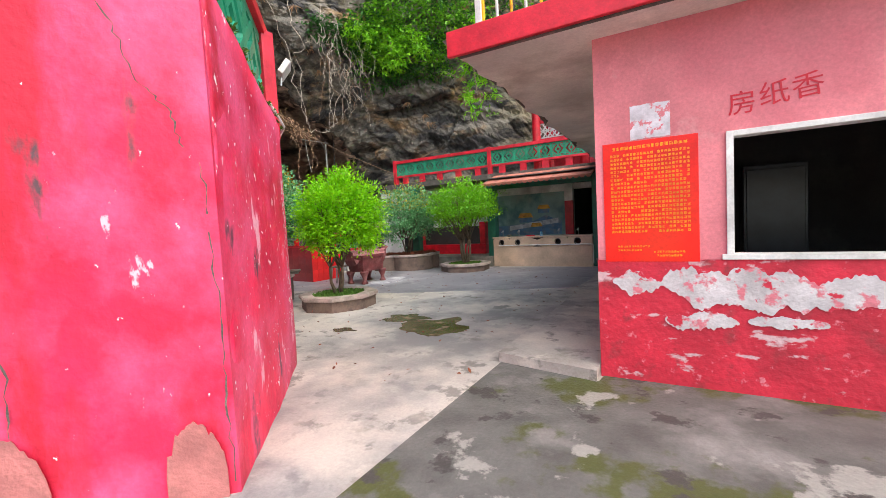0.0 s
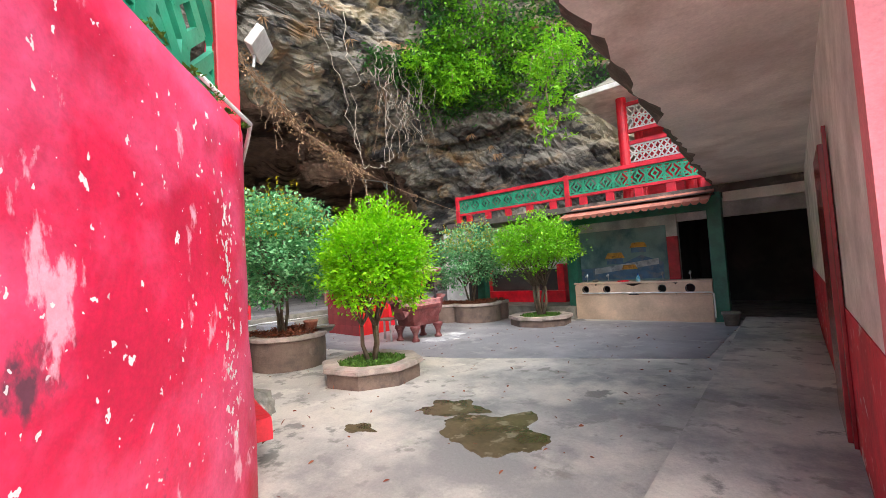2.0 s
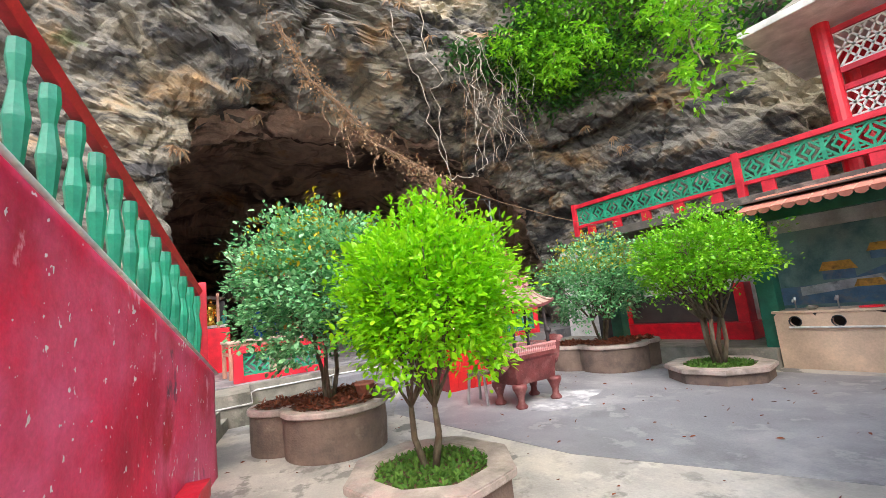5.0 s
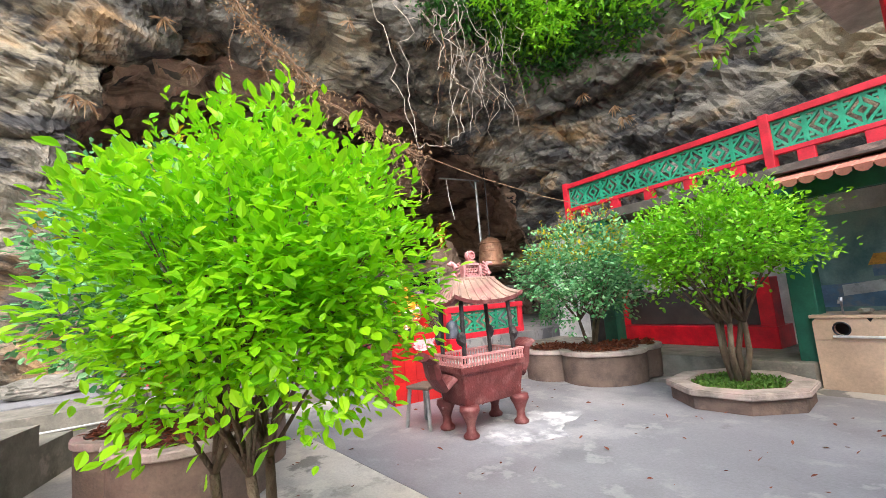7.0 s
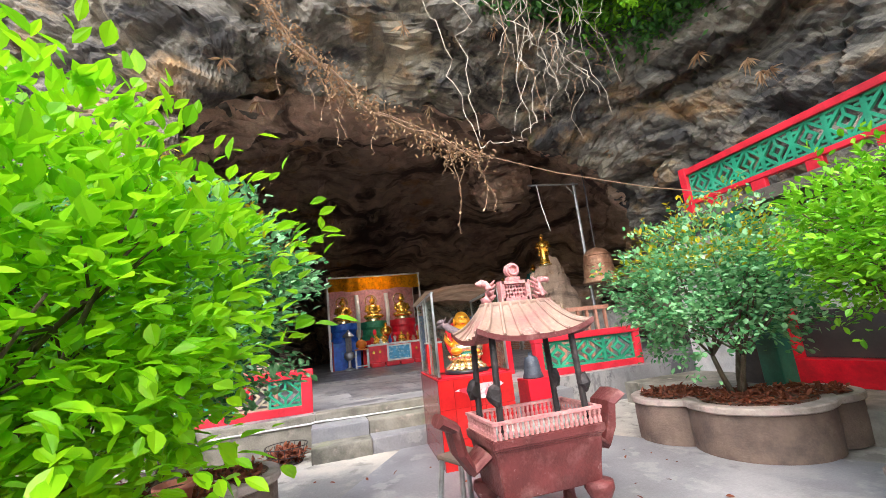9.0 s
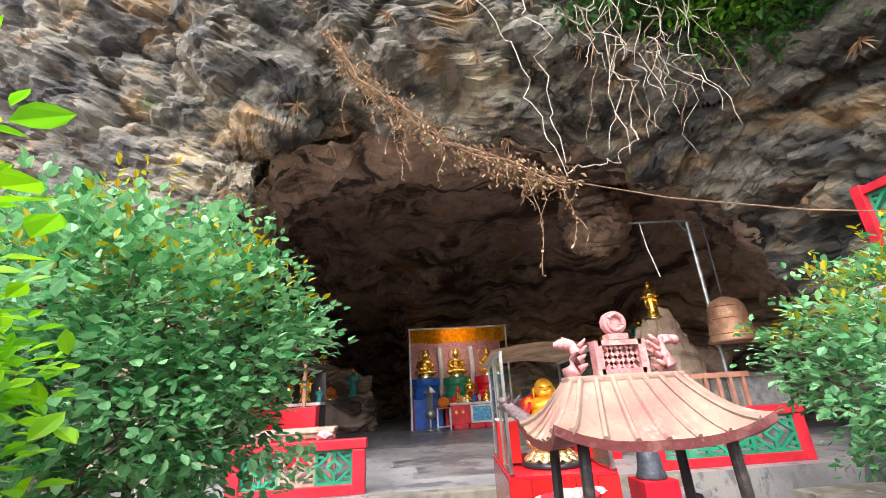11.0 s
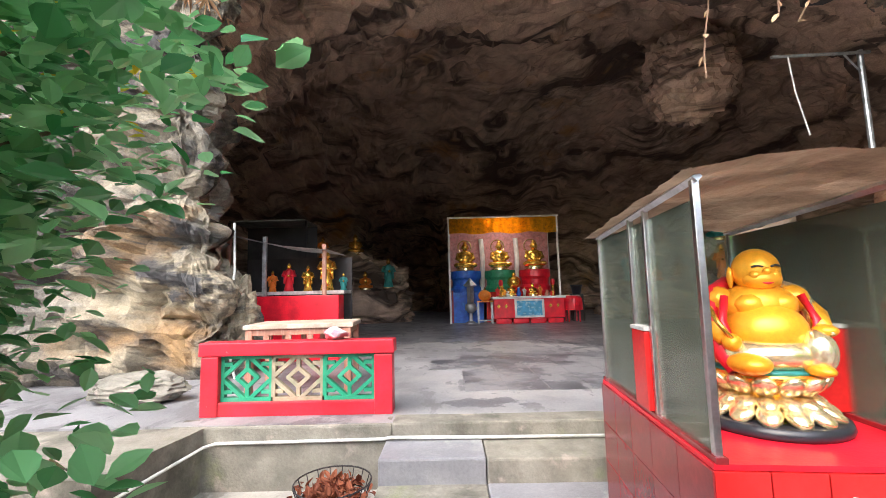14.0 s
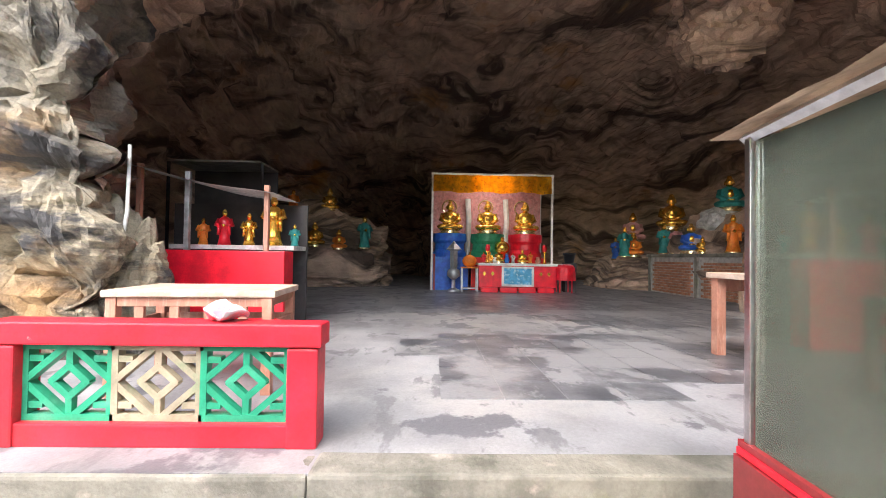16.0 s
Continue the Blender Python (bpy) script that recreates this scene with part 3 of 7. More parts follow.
def sheet(name, grid, mat, amount, label, ledge=0.35, kind="structure"):
    h, w = len(grid), len(grid[0])
    verts = []
    for j in range(h):
        for i in range(w):
            p = grid[j][i]
            du = grid[j][min(i + 1, w - 1)] - grid[j][max(i - 1, 0)]
            dv = grid[min(j + 1, h - 1)][i] - grid[max(j - 1, 0)][i]
            nn = du.cross(dv)
            nn = nn.normalized() if nn.length > 1e-6 else Vector((0, 0, 1))
            big = noise.fractal(p * 0.28, 1.0, 2.0, 3)
            q = Vector((p.x, p.y, p.z * 1.5 + 0.35 * p.y)) + noise.noise_vector(p * 0.6) * 0.5
            d0, c0 = noise.voronoi(q * 0.42)
            d1, c1 = noise.voronoi(q * 1.15)
            blocks = 0.55 * noise.noise(c0[0] * 5.3) + 0.26 * noise.noise(c1[0] * 7.1)
            crease = -0.22 * math.exp(-(d0[1] - d0[0]) * 9) - 0.12 * math.exp(-(d1[1] - d1[0]) * 9)
            tilt = p.z + 0.30 * p.y - 0.15 * p.x + 1.2 * noise.noise(p * 0.22)
            band = (tilt * 1.1) % 1.0
            strata = (band if band < 0.8 else (1 - band) * 4) - 0.4
            fine = noise.fractal(p * 2.4, 0.7, 2.2, 5)
            verts.append(p + nn * amount * (0.7 * big + blocks + crease + ledge * strata + 0.20 * fine))
    faces = [(j * w + i, j * w + i + 1, (j + 1) * w + i + 1, (j + 1) * w + i) for j in range(h - 1) for i in range(w - 1)]
    me = bpy.data.meshes.new(name)
    me.from_pydata([tuple(v) for v in verts], [], faces)
    me.materials.append(M[mat])
    return tagged(new(name, me), label, "", "", kind)


N = 330
inner = [arch(N, -33, -33, -33, 8.0, 8.2, 0.2), arch(N, -30.5, -31, -30.5, 0.5, 16.5, 6.5), arch(N, -25, -25, -25, -2.5, 19.5, 9.0), arch(N, -19, -19, -19, -1.5, 20.0, 9.0),
         arch(N, -15.5, -15.5, -15.0, 1.0, 18.0, 7.6), arch(N, -13.6, -13.4, -13.5, 3.0, 16.2, 7.0, 0.65, peak=-1.0), arch(N, -12.7, -12.4, -12.6, 4.1, 15.6, 6.55, 0.6, peak=-1.4)]
INN = loft(inner, [10, 22, 30, 26, 24, 16])
for row in INN:
    for p in row:
        w = math.exp(-((p.y - 4.4) / 2.0) ** 4 - ((p.z - 1.8) / 4.2) ** 4) * max(0.0, min(1.0, (-25.5 - p.x) / 2.5))
        p.x -= 13 * w
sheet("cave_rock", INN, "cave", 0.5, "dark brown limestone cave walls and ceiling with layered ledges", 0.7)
outer = [arch(N, -13.8, -13.6, -13.8, 3.2, 16.6, 7.5, 0.62, peak=-1.2), arch(N, -12.7, -12.4, -12.6, 4.1, 15.6, 6.55, 0.6, peak=-1.4), arch(N, -12.3, -11.3, -11.0, 4.0, 15.2, 7.0, 0.62, peak=-1.2), arch(N, -12.2, -10.5, -9.2, 2.6, 14.9, 7.9, 0.62, peak=-0.8), arch(N, -11.6, -10.4, -5.5, -4, 15.3, 10.0, 0.6),
         arch(N, -11, -11.5, 0, -12, 16.5, 15, 0.5), arch(N, -9, -16, 8, -22, 19, 24, 0.45), arch(N, -6, -24, 16, -34, 24, 34, 0.45)]
OUT = loft(outer, [6, 14, 20, 52, 50, 30, 14])
sheet("cliff_rock", OUT, "rock", 0.75, "grey weathered limestone cliff face over the cave mouth", 0.28)


def boulder(name, label, c, size, mat, seed, amp=0.28, sub=4):
    bm = bmesh.new()
    bmesh.ops.create_icosphere(bm, subdivisions=sub, radius=1.0)
    for v in bm.verts:
        q = v.co.copy()
        k = 1 + amp * noise.fractal(q * 1.4 + Vector((seed, 0, 0)), 0.9, 2, 4) + 0.12 * (((q.z * 4 + q.x + noise.noise(q * 2)) % 1.0) - 0.5)
        v.co = Vector((q.x * size[0], q.y * size[1], q.z * size[2])) * k + Vector(c)
    return tagged(link(name, bm, mat), label, "rock")


# ---- left wall with the stair behind it ----
A, B, C = Vector((-1.90, 1.36, 0)), Vector((-3.42, 3.06, 0)), Vector((-7.28, 4.18, 0))
A0 = A + Vector((-0.745, -0.667, 0)) * 4.5
d1, d2 = (B - A).normalized(), (C - B).normalized()


def wallface(p, q, z0, z1p, z1q, thick, nx=24, nz=10, bulge=0.02, seed=0):
    """An upright plastered wall between p and q whose top runs from z1p to z1q; its left-hand side is solid."""
    d = (q - p).normalized()
    inn = Vector((-d.y, d.x, 0))
    bm = bmesh.new()
    grids = []
    for off in (0.0, thick):
        rows = []
        for j in range(nz + 1):
            row = []
            for i in range(nx + 1):
                s = i / nx
                top = z1p + (z1q - z1p) * s
                v = p.lerp(q, s) + inn * off
                v = Vector((v.x, v.y, z0 + (top - z0) * j / nz))
                if off == 0 and 0 < i < nx:
                    v += -inn * bulge * noise.fractal(v * 1.3 + Vector((seed, 0, 0)), 1, 2, 3)
                row.append(bm.verts.new(v))
            rows.append(row)
        grids.append(rows)
    f, b = grids
    for j in range(nz):
        for i in range(nx):
            bm.faces.new((f[j][i], f[j][i + 1], f[j + 1][i + 1], f[j + 1][i]))
            bm.faces.new((b[j + 1][i], b[j + 1][i + 1], b[j][i + 1], b[j][i]))
    for i in range(nx):
        bm.faces.new((f[nz][i], f[nz][i + 1], b[nz][i + 1], b[nz][i]))
    for j in range(nz):
        bm.faces.new((f[j + 1][0], b[j + 1][0], b[j][0], f[j][0]))
        bm.faces.new((f[j][nx], b[j][nx], b[j + 1][nx], f[j + 1][nx]))
    return bm


WT, CT = 2.42, 1.05
setting("wall_gate_pier", wallface(A0, A, 0, 3.6, 3.2, 0.3, seed=3), "red_wall", "peeling red and pink plastered pier wall")


def wallrun(points, thick, nz=14, bulge=0.02):
    """A plastered wall along rows of (place, top); its left-hand side is solid."""
    bm = bmesh.new()
    n = len(points)
    f, b = [], []
    for i, (p, top) in enumerate(points):
        d = (points[min(i + 1, n - 1)][0] - points[max(i - 1, 0)][0]).normalized()
        side = Vector((-d.y, d.x, 0))
        cf, cb = [], []
        for j in range(nz + 1):
            v = Vector((p.x, p.y, top * j / nz))
            cf.append(bm.verts.new(v - side * bulge * noise.fractal(v * 1.3, 1, 2, 4)))
            cb.append(bm.verts.new(v + side * thick))
        f.append(cf)
        b.append(cb)
    for i in range(n - 1):
        for j in range(nz):
            bm.faces.new((f[i][j], f[i + 1][j], f[i + 1][j + 1], f[i][j + 1]))
            bm.faces.new((b[i][j + 1], b[i + 1][j + 1], b[i + 1][j], b[i][j]))
        bm.faces.new((f[i][nz], f[i + 1][nz], b[i + 1][nz], b[i][nz]))
    for j in range(nz):
        bm.faces.new((f[0][j + 1], b[0][j + 1], b[0][j], f[0][j]))
        bm.faces.new((f[-1][j], b[-1][j], b[-1][j + 1], f[-1][j + 1]))
    return bm


LAB, LBC, RND = (B - A).length, (C - B).length, 0.22
run = [(A + d1 * (0.035 + (LAB - RND - 0.035) * k / 24), 2.75 + (WT - 2.75) * k / 24) for k in range(24)]
for k in range(11):
    t = k / 10
    run.append(((B - d1 * RND) * (1 - t) ** 2 + B * 2 * t * (1 - t) + (B + d2 * RND) * t * t, WT))
run += [(B + d2 * (RND + (LBC - RND) * k / 40), WT + (CT - WT) * k / 40) for k in range(1, 41)]
setting("wall_left", wallrun(run, 0.27), "red_wall_flaky", "peeling red and pink plastered wall with white flakes", True)
# stair body and skirting
bm = bmesh.new()
inn = Vector((-d2.y, d2.x, 0))
L = (C - B).length
for k in range(11):
    s0, s1, z = k * L / 7, (k + 1) * L / 7, WT - 0.1 - (k + 1) * (WT - CT) / 7
    a, b2 = B + d2 * s0 + inn * 0.28, B + d2 * s1 + inn * 0.28
    prism([(a.x, a.y), (b2.x, b2.y), (b2.x + inn.x * 1.6, b2.y + inn.y * 1.6), (a.x + inn.x * 1.6, a.y + inn.y * 1.6)][::-1], 0, z, bm)
setting("stair", bm, "cement", "old cement stair behind the red wall")
st, en = B + d2 * 0.5 - inn * 0.004, B + d2 * 2.9 - inn * 0.004
bm = rough(wallface(st - inn * 0.18, en - inn * 0.18, 0.2, 0.37, 0.33, 0.17, nx=24, nz=3), 0.012, 5)
setting("wall_skirting_ledge", bm, "red", "worn red cement ledge along the wall foot")
boulder("mossy_rock", "mossy brown rock lying at the wall foot", (-5.3, 3.9, 0.05), (0.32, 0.2, 0.22), "cement", 2.0, sub=3)


# ---- lattice balustrade panels ----
def lattice(parent, w, h, t, mat, mat2=None, cells=None):
    """Cast lattice of diamonds and bars in the plane x-z, from the origin; each cell a part."""
    n = cells or max(1, round(w / (h * 1.25)))
    cw = w / n
    for k in range(n):
        bm = bmesh.new()
        x0, x1 = k * cw, (k + 1) * cw
        r = h * (0.05 if h > 0.55 else 0.042)
        lay = [0]
        def bar(xa, za, xb, zb):
            d = Vector((xb - xa, 0, zb - za))
            ln = d.length
            lay[0] += 1
            m = Matrix.Translation(((xa + xb) / 2, 0, (za + zb) / 2)) @ Matrix.Rotation(-math.atan2(d.z, d.x), 4, "Y") @ Matrix.Diagonal((ln + r, t * (1 - 0.022 * lay[0]), r * 2, 1))
            bmesh.ops.create_cube(bm, size=1.0, matrix=m)
        bar(x0, r, x1, r)
        bar(x0, h - r, x1, h - r)
        bar(x0 + r * 0.7, 0, x0 + r * 0.7, h)
        bar(x1 - r * 0.7, 0, x1 - r * 0.7, h)
        xm, hz = (x0 + x1) / 2, h / 2
        for a, b, c, e in ((x0, hz, xm, h), (xm, h, x1, hz), (x1, hz, xm, 0), (xm, 0, x0, hz), (x0, h * 0.80, x0 + cw * 0.2, h * 0.80), (x1, h * 0.80, x1 - cw * 0.2, h * 0.80), (x0, h * 0.2, x0 + cw * 0.2, h * 0.2), (x1, h * 0.2, x1 - cw * 0.2, h * 0.2)):
            bar(a, b, c, e)
        q, u = cw * 0.2, h * 0.2
        for a, b, c, e in ((xm - q, hz, xm, hz + u), (xm, hz + u, xm + q, hz), (xm + q, hz, xm, hz - u), (xm, hz - u, xm - q, hz), (xm, hz + u, xm, h), (xm, 0, xm, hz - u)):
            bar(a, b, c, e)
        o = part("lattice_panel", bm, mat2 if (mat2 and k == n // 2) else mat, parent, "bare grey-brown lattice" if (mat2 and k == n // 2) else "")
        o.location = (0, 0, 0)


def balustrade(name, label, loc, rz, w, h, panel, post=0.13, mat2=None, cells=None, base=0.12):
    """Red-framed balustrade along local x with a green cast lattice panel between posts."""
    e = thing(name, label, "balustrade", loc, rz)
    part("top_rail", rough(cut(box(-0.02, w + 0.02, -0.085, 0.085, h - 0.12, h, 0.012), 1), 0.006, 6), "red", e)
    part("bottom_rail", box(0, w, -0.07, 0.07, 0, base, 0.01), "red", e)
    for x in (0, w - post):
        part("post", rough(box(x, x + post, -0.08, 0.08, 0, h - 0.125, 0.012), 0.004, 9), "red", e)
    lattice(e, w - 2 * post, h - 0.12 - base, 0.06, panel, mat2, cells)
    for o in list(e.children):
        if o.name.startswith("lattice_panel"):
            o.location = (post, 0, base)
    return e


balustrade("balustrade", "red-framed balustrade with green and bare lattice at the cave edge", (-10.77, 4.78, EDGE_Z - 0.004), 90, 1.69, 0.64, "green", 0.16, "bare_lattice", 3)
balustrade("balustrade", "red-framed balustrade with green lattice beside the bell", (-10.77, 10.27, EDGE_Z - 0.004), 90, 2.24, 0.72, "green", 0.14, None, 3)

# stair railing on the sloping wall
e = thing("stair_railing", "green baluster railing with a red handrail on the stair wall", "railing")
for k in range(17):
    p = B.lerp(C, (k + 0.5) / 17)
    z = WT + (CT - WT) * (k + 0.5) / 17
    p = p + inn * 0.12
    part("baluster", lathe([(0.035, 0), (0.045, 0.06), (0.028, 0.2), (0.05, 0.42), (0.028, 0.58), (0.045, 0.7), (0.04, 0.78)], 8, None, (p.x, p.y, z - 0.02)), "green", e)
for dz, r, mt in ((0.84, 0.055, "red"), (0.02, 0.05, "cement")):
    part("handrail" if mt == "red" else "kerb", tube([(B + inn * 0.12) + Vector((0, 0, WT + dz)), (C + inn * 0.12) + Vector((0, 0, CT + dz))], r, 6), mt, e)
for s in (0.0, 1.0):
    p = B.lerp(C, s) + inn * 0.12
    z = WT + (CT - WT) * s
    part("post", box(p.x - 0.07, p.x + 0.07, p.y - 0.07, p.y + 0.07, z - 0.1, z + 0.95, 0.01), "red", e)
# railing on the level wall by the gate
p1 = A + Vector((-d1.y, d1.x, 0)) * 0.15
e = balustrade("gate_wall_balustrade", "green lattice balustrade in a red frame on the wall top", (p1.x, p1.y, 2.75), math.degrees(math.atan2(d1.y, d1.x)), (B - A).length - 0.02, 1.0, "green", 0.08, None, 3, 0.06)
e.matrix_basis = e.matrix_basis @ pose(0, 0, 0, 0, math.degrees(math.atan2(2.75 - WT, (B - A).length)), 0)

# ---- terrace, steps ----
setting("terrace", rough(cut(prism([(-9.5, 0), (-9.5, 4.86), (EDGE_X + 0.01, 4.98), (EDGE_X + 0.01, 0)][::-1], -0.1, 0.485), 5), 0.01, 2.2), "cement", "mossy cement terrace with a rounded kerb")
setting("terrace_kerb", rough(cut(box(-10.64, -10.425, 4.7, 6.5, -0.05, 0.494, 0.02), 3), 0.010, 3), "cement", "mossy cement kerb wall under the balustrade")
setting("step_3", rough(cut(box(-10.66, -10.43, 6.5, 10.5, -0.05, 0.504, 0.02), 4), 0.006, 2.5, 5), "cement", "worn cement edge of the cave floor")
for k, (x0, z) in enumerate(((-10.05, 0.37), (-9.72, 0.195))):
    for j, (y0, y1) in enumerate(((6.45, 7.22), (7.222, 8.4), (8.402, 10.5))):
        setting("step_%d_slab_%d" % (k + 1, j + 1), rough(cut(box(x0 - 0.6, x0 + 0.012 * ((j + k) % 2), y0, y1, -0.05, z - 0.006 * ((j + k) % 2), 0.018), 3), 0.007, 2.5, k + 3 * j), "cement" if (j + k) % 3 == 1 else "smooth_concrete", "worn concrete step up into the cave")
bm = tube([(-9.475, 3.0, 0.30), (-9.475, 4.88, 0.31), (-10.39, 5.0, 0.35), (-10.405, 5.1, 0.375), (-10.41, 6.43, 0.385), (-10.40, 6.50, 0.40), (-10.405, 7.2, 0.388), (-10.40, 8.4, 0.385)], 0.013, 8)
tagged(link("water_pipe", bm, "pipe_white", None, True), "white plastic pipe running along the terrace wall and steps", "pipe")

# ---- incense shop on the approach ----
KX, KY, SOF = -0.47, 3.766, 2.80
setting("shop_wall_upper_a", box(KX, 0.43, KY, KY + 0.2, 1.0, SOF), "pink_wall", "faded pink shop wall")
setting("shop_wall_upper_b", box(0.43, 2.35, KY, KY + 0.2, 1.925, SOF), "pink_wall", "faded pink shop wall above the window")
setting("shop_wall_upper_c", box(2.35, 5.0, KY, KY + 0.2, 1.0, SOF), "pink_wall", "faded pink shop wall")
setting("shop_wall_dado", rough(cut(box(KX - 0.006, 5.0, KY - 0.006, KY + 0.2, -0.05, 0.999), 4), 0.004, 3), "red_dado", "badly flaking red shop dado")
setting("shop_wall_side_upper", box(KX, KX + 0.2, KY + 0.2, 12.4, 1.0, SOF), "white", "off-white corridor wall")
setting("shop_wall_side_dado", box(KX - 0.006, KX + 0.2, KY + 0.2, 12.4, -0.05, 0.999), "red_dado", "red painted dado of the corridor wall")
# Inner shop walls are near-black: the unlit room is put into the colour.
setting("shop_wall_back", box(KX + 0.2, 5.0, 6.6, 6.8, 0, SOF), "dark", "shop inner wall with its dimness put into the colour")
setting("shop_wall_far", box(5.0, 5.2, KY, 6.8, 0, SOF), "dark", "shop inner wall with its dimness put into the colour")
setting("shop_floor", box(KX + 0.2, 5.0, KY + 0.2, 6.6, -0.05, 0.05), "cement", "shop floor")
w = thing("window_1", "open shop window in a worn white frame", "window", (0, 0, 0), 0, "", "structure")
for nm, b in (("window_frame", (0.43, 0.475, 1.04, 1.925)), ("window_frame", (2.30, 2.35, 1.04, 1.925)), ("window_frame", (0.475, 2.30, 1.885, 1.925)), ("window_sill", (0.40, 2.36, 1.0, 1.04))):
    part(nm, box(b[0], b[1], KY - 0.02, KY + 0.12, b[2], b[3], 0.004), "white", w)
c = thing("shop_cabinet", "dark cabinet standing against the shop wall", "cabinet", (0, 0, 0))
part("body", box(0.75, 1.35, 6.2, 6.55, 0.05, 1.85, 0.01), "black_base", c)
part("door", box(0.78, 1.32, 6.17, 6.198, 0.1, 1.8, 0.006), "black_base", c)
# corridor slab and the broken roof slab above it
setting("walkway_slab", rough(cut(prism([(-1.42, 3.78), (KX - 0.01, 3.60), (KX - 0.01, 12.0), (-1.55, 12.0)], -0.05, 0.095), 3), 0.01, 2), "concrete", "raised worn cement walkway slab")
setting("front_apron", prism([(-1.35, -6), (6, -6), (6, 3.78), (-0.45, 3.78), (-0.47, 3.62), (-1.40, 3.77)], -0.05, 0.006), "apron", "mossy damp cement apron before the shop")
bm = bmesh.new()
NE = 90
def edge_x(y, s):
    return -1.55 + 0.10 * noise.fractal(Vector((y * 1.7, s, 0)), 0.8, 2, 4) - 0.045 * (y - 3.5)
top = [bm.verts.new((edge_x(3.45 + 10 * k / NE, 1) - 0.12, 3.45 + 10 * k / NE, SOF + 0.2)) for k in range(NE + 1)]
low = [bm.verts.new((edge_x(3.45 + 10 * k / NE, 9) + 0.05, 3.45 + 10 * k / NE, SOF)) for k in range(NE + 1)]
rt, rl = [bm.verts.new((6.0, v.co.y, SOF + 0.2)) for v in top], [bm.verts.new((6.0, v.co.y, SOF)) for v in low]
for k in range(NE):
    bm.faces.new((top[k], top[k + 1], low[k + 1], low[k])).material_index = 1
    bm.faces.new((low[k], low[k + 1], rl[k + 1], rl[k]))
    bm.faces.new((top[k + 1], top[k], rt[k], rt[k + 1])).material_index = 1
bm.faces.new((top[0], low[0], rl[0], rt[0])).material_index = 1
setting("shop_roof_slab", bm, ["soffit", "edge"], "broken-edged concrete roof slab with a stained soffit")
setting("trim_roof_fascia", box(-1.62, 6.0, 3.40, 3.446, SOF + 0.02, SOF + 0.24, 0.01), "red", "red painted roof fascia")
e = thing("roof_railing", "cream and yellow metal railing on the shop roof", "railing")
for k in range(15):
    part("bar", tube([(-1.35 + 0.13 * k, 3.62, 2.99), (-1.35 + 0.13 * k, 3.62, 3.85)], 0.014, 6), "white" if k % 2 else "yellow", e)
for z in (3.1, 3.45, 3.85):
    part("rail", tube([(-1.42, 3.62, z), (0.6, 3.62, z)], 0.02, 6), "white", e)
for k in range(2):
    part("post", box(-1.42 + k * 2.0, -1.36 + k * 2.0, 3.59, 3.65, 2.99, 3.92, 0.006), "white", e)

# ---- rear building ----
SLAB = 2.62
setting("rear_platform", box(-10.2, -4.9, 11.6, 13.2, -0.05, 0.30, 0.015), "cement", "raised cement platform before the rear building")
setting("wall_rear", box(-10.2, -2.85, 13.2, 13.4, 0, SLAB), "white", "grey-white rear wall under the terrace")
# Passage walls carry the passage's shade as a near-black colour.
setting("wall_rear_end", box(-0.27, 0.0, 12.4, 16, 0, SLAB), "dark", "passage end wall coloured dark for its shade")
setting("wall_passage_back", box(-2.9, -0.27, 16, 16.2, 0, SLAB), "dark", "passage back wall coloured dark for its shade")
setting("wall_passage_side", box(-2.95, -2.85, 13.4, 16, 0, SLAB), "dark", "passage side wall coloured dark for its shade")
setting("rear_floor", box(-4.9, -0.27, 12.2, 16, -0.05, 0.02), "cement", "dim cement floor under the terrace")
setting("lintel", box(-2.85, -0.27, 13.2, 13.4, 2.2, SLAB), "white", "white lintel over the dark doorway")
setting("corridor_lintel", box(-1.75, KX, 12.0, 12.2, 2.42, SOF), "soffit", "plaster beam at the end of the corridor")
setting("terrace_slab", box(-9.0, -0.27, 11.95, 17, SLAB, SLAB + 0.16, 0.01), "edge", "concrete terrace slab of the rear building")
for x in (-4.95, -1.9):
    bm = box(x - 0.13, x + 0.13, 11.78, 12.04, 0, SLAB, 0.015)
    setting("column", bm, "green_dark", "dark green painted square column")
setting("column", box(-8.0, -7.74, 11.98, 12.24, 0.3, SLAB, 0.015), "green_dark", "dark green painted square column")
setting("beam_green", box(-4.9, -1.8, 11.8, 11.95, 2.28, 2.52, 0.01), "green_dark", "dark green painted beam")
bmx = box(-8.2, -5.55, 12.62, 13.198, 0.30, 0.62, 0.01)
setting("red_counter", bmx, "red_fresh", "bright red painted counter wall")
for x0 in (-8.2, -5.75):
    setting("red_counter_pier", box(x0, x0 + 0.2, 12.60, 12.9, 0.622, 1.35, 0.01), "red_fresh", "bright red painted pier")
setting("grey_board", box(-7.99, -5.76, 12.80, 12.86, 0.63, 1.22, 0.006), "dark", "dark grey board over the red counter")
bb = thing("leaning_board", "dark grey board leaning by the red counter", "board", (-8.45, 12.45, 0.30))
part("panel", rough(box(-0.2, 0.2, -0.02, 0.02, 0, 0.62, 0.004), 0.0, 1), "dark", bb)
# tiled eave
ev = thing("tiled_eave", "red clay tiled eave over the wash counter", "roof", (0, 0, 0), 0, "", "structure")
tile = lathe([(0.075, 0), (0.075, 0.42)], 10)
for v in list(tile.verts):
    v.co.y = max(v.co.y, -0.01)
me = None
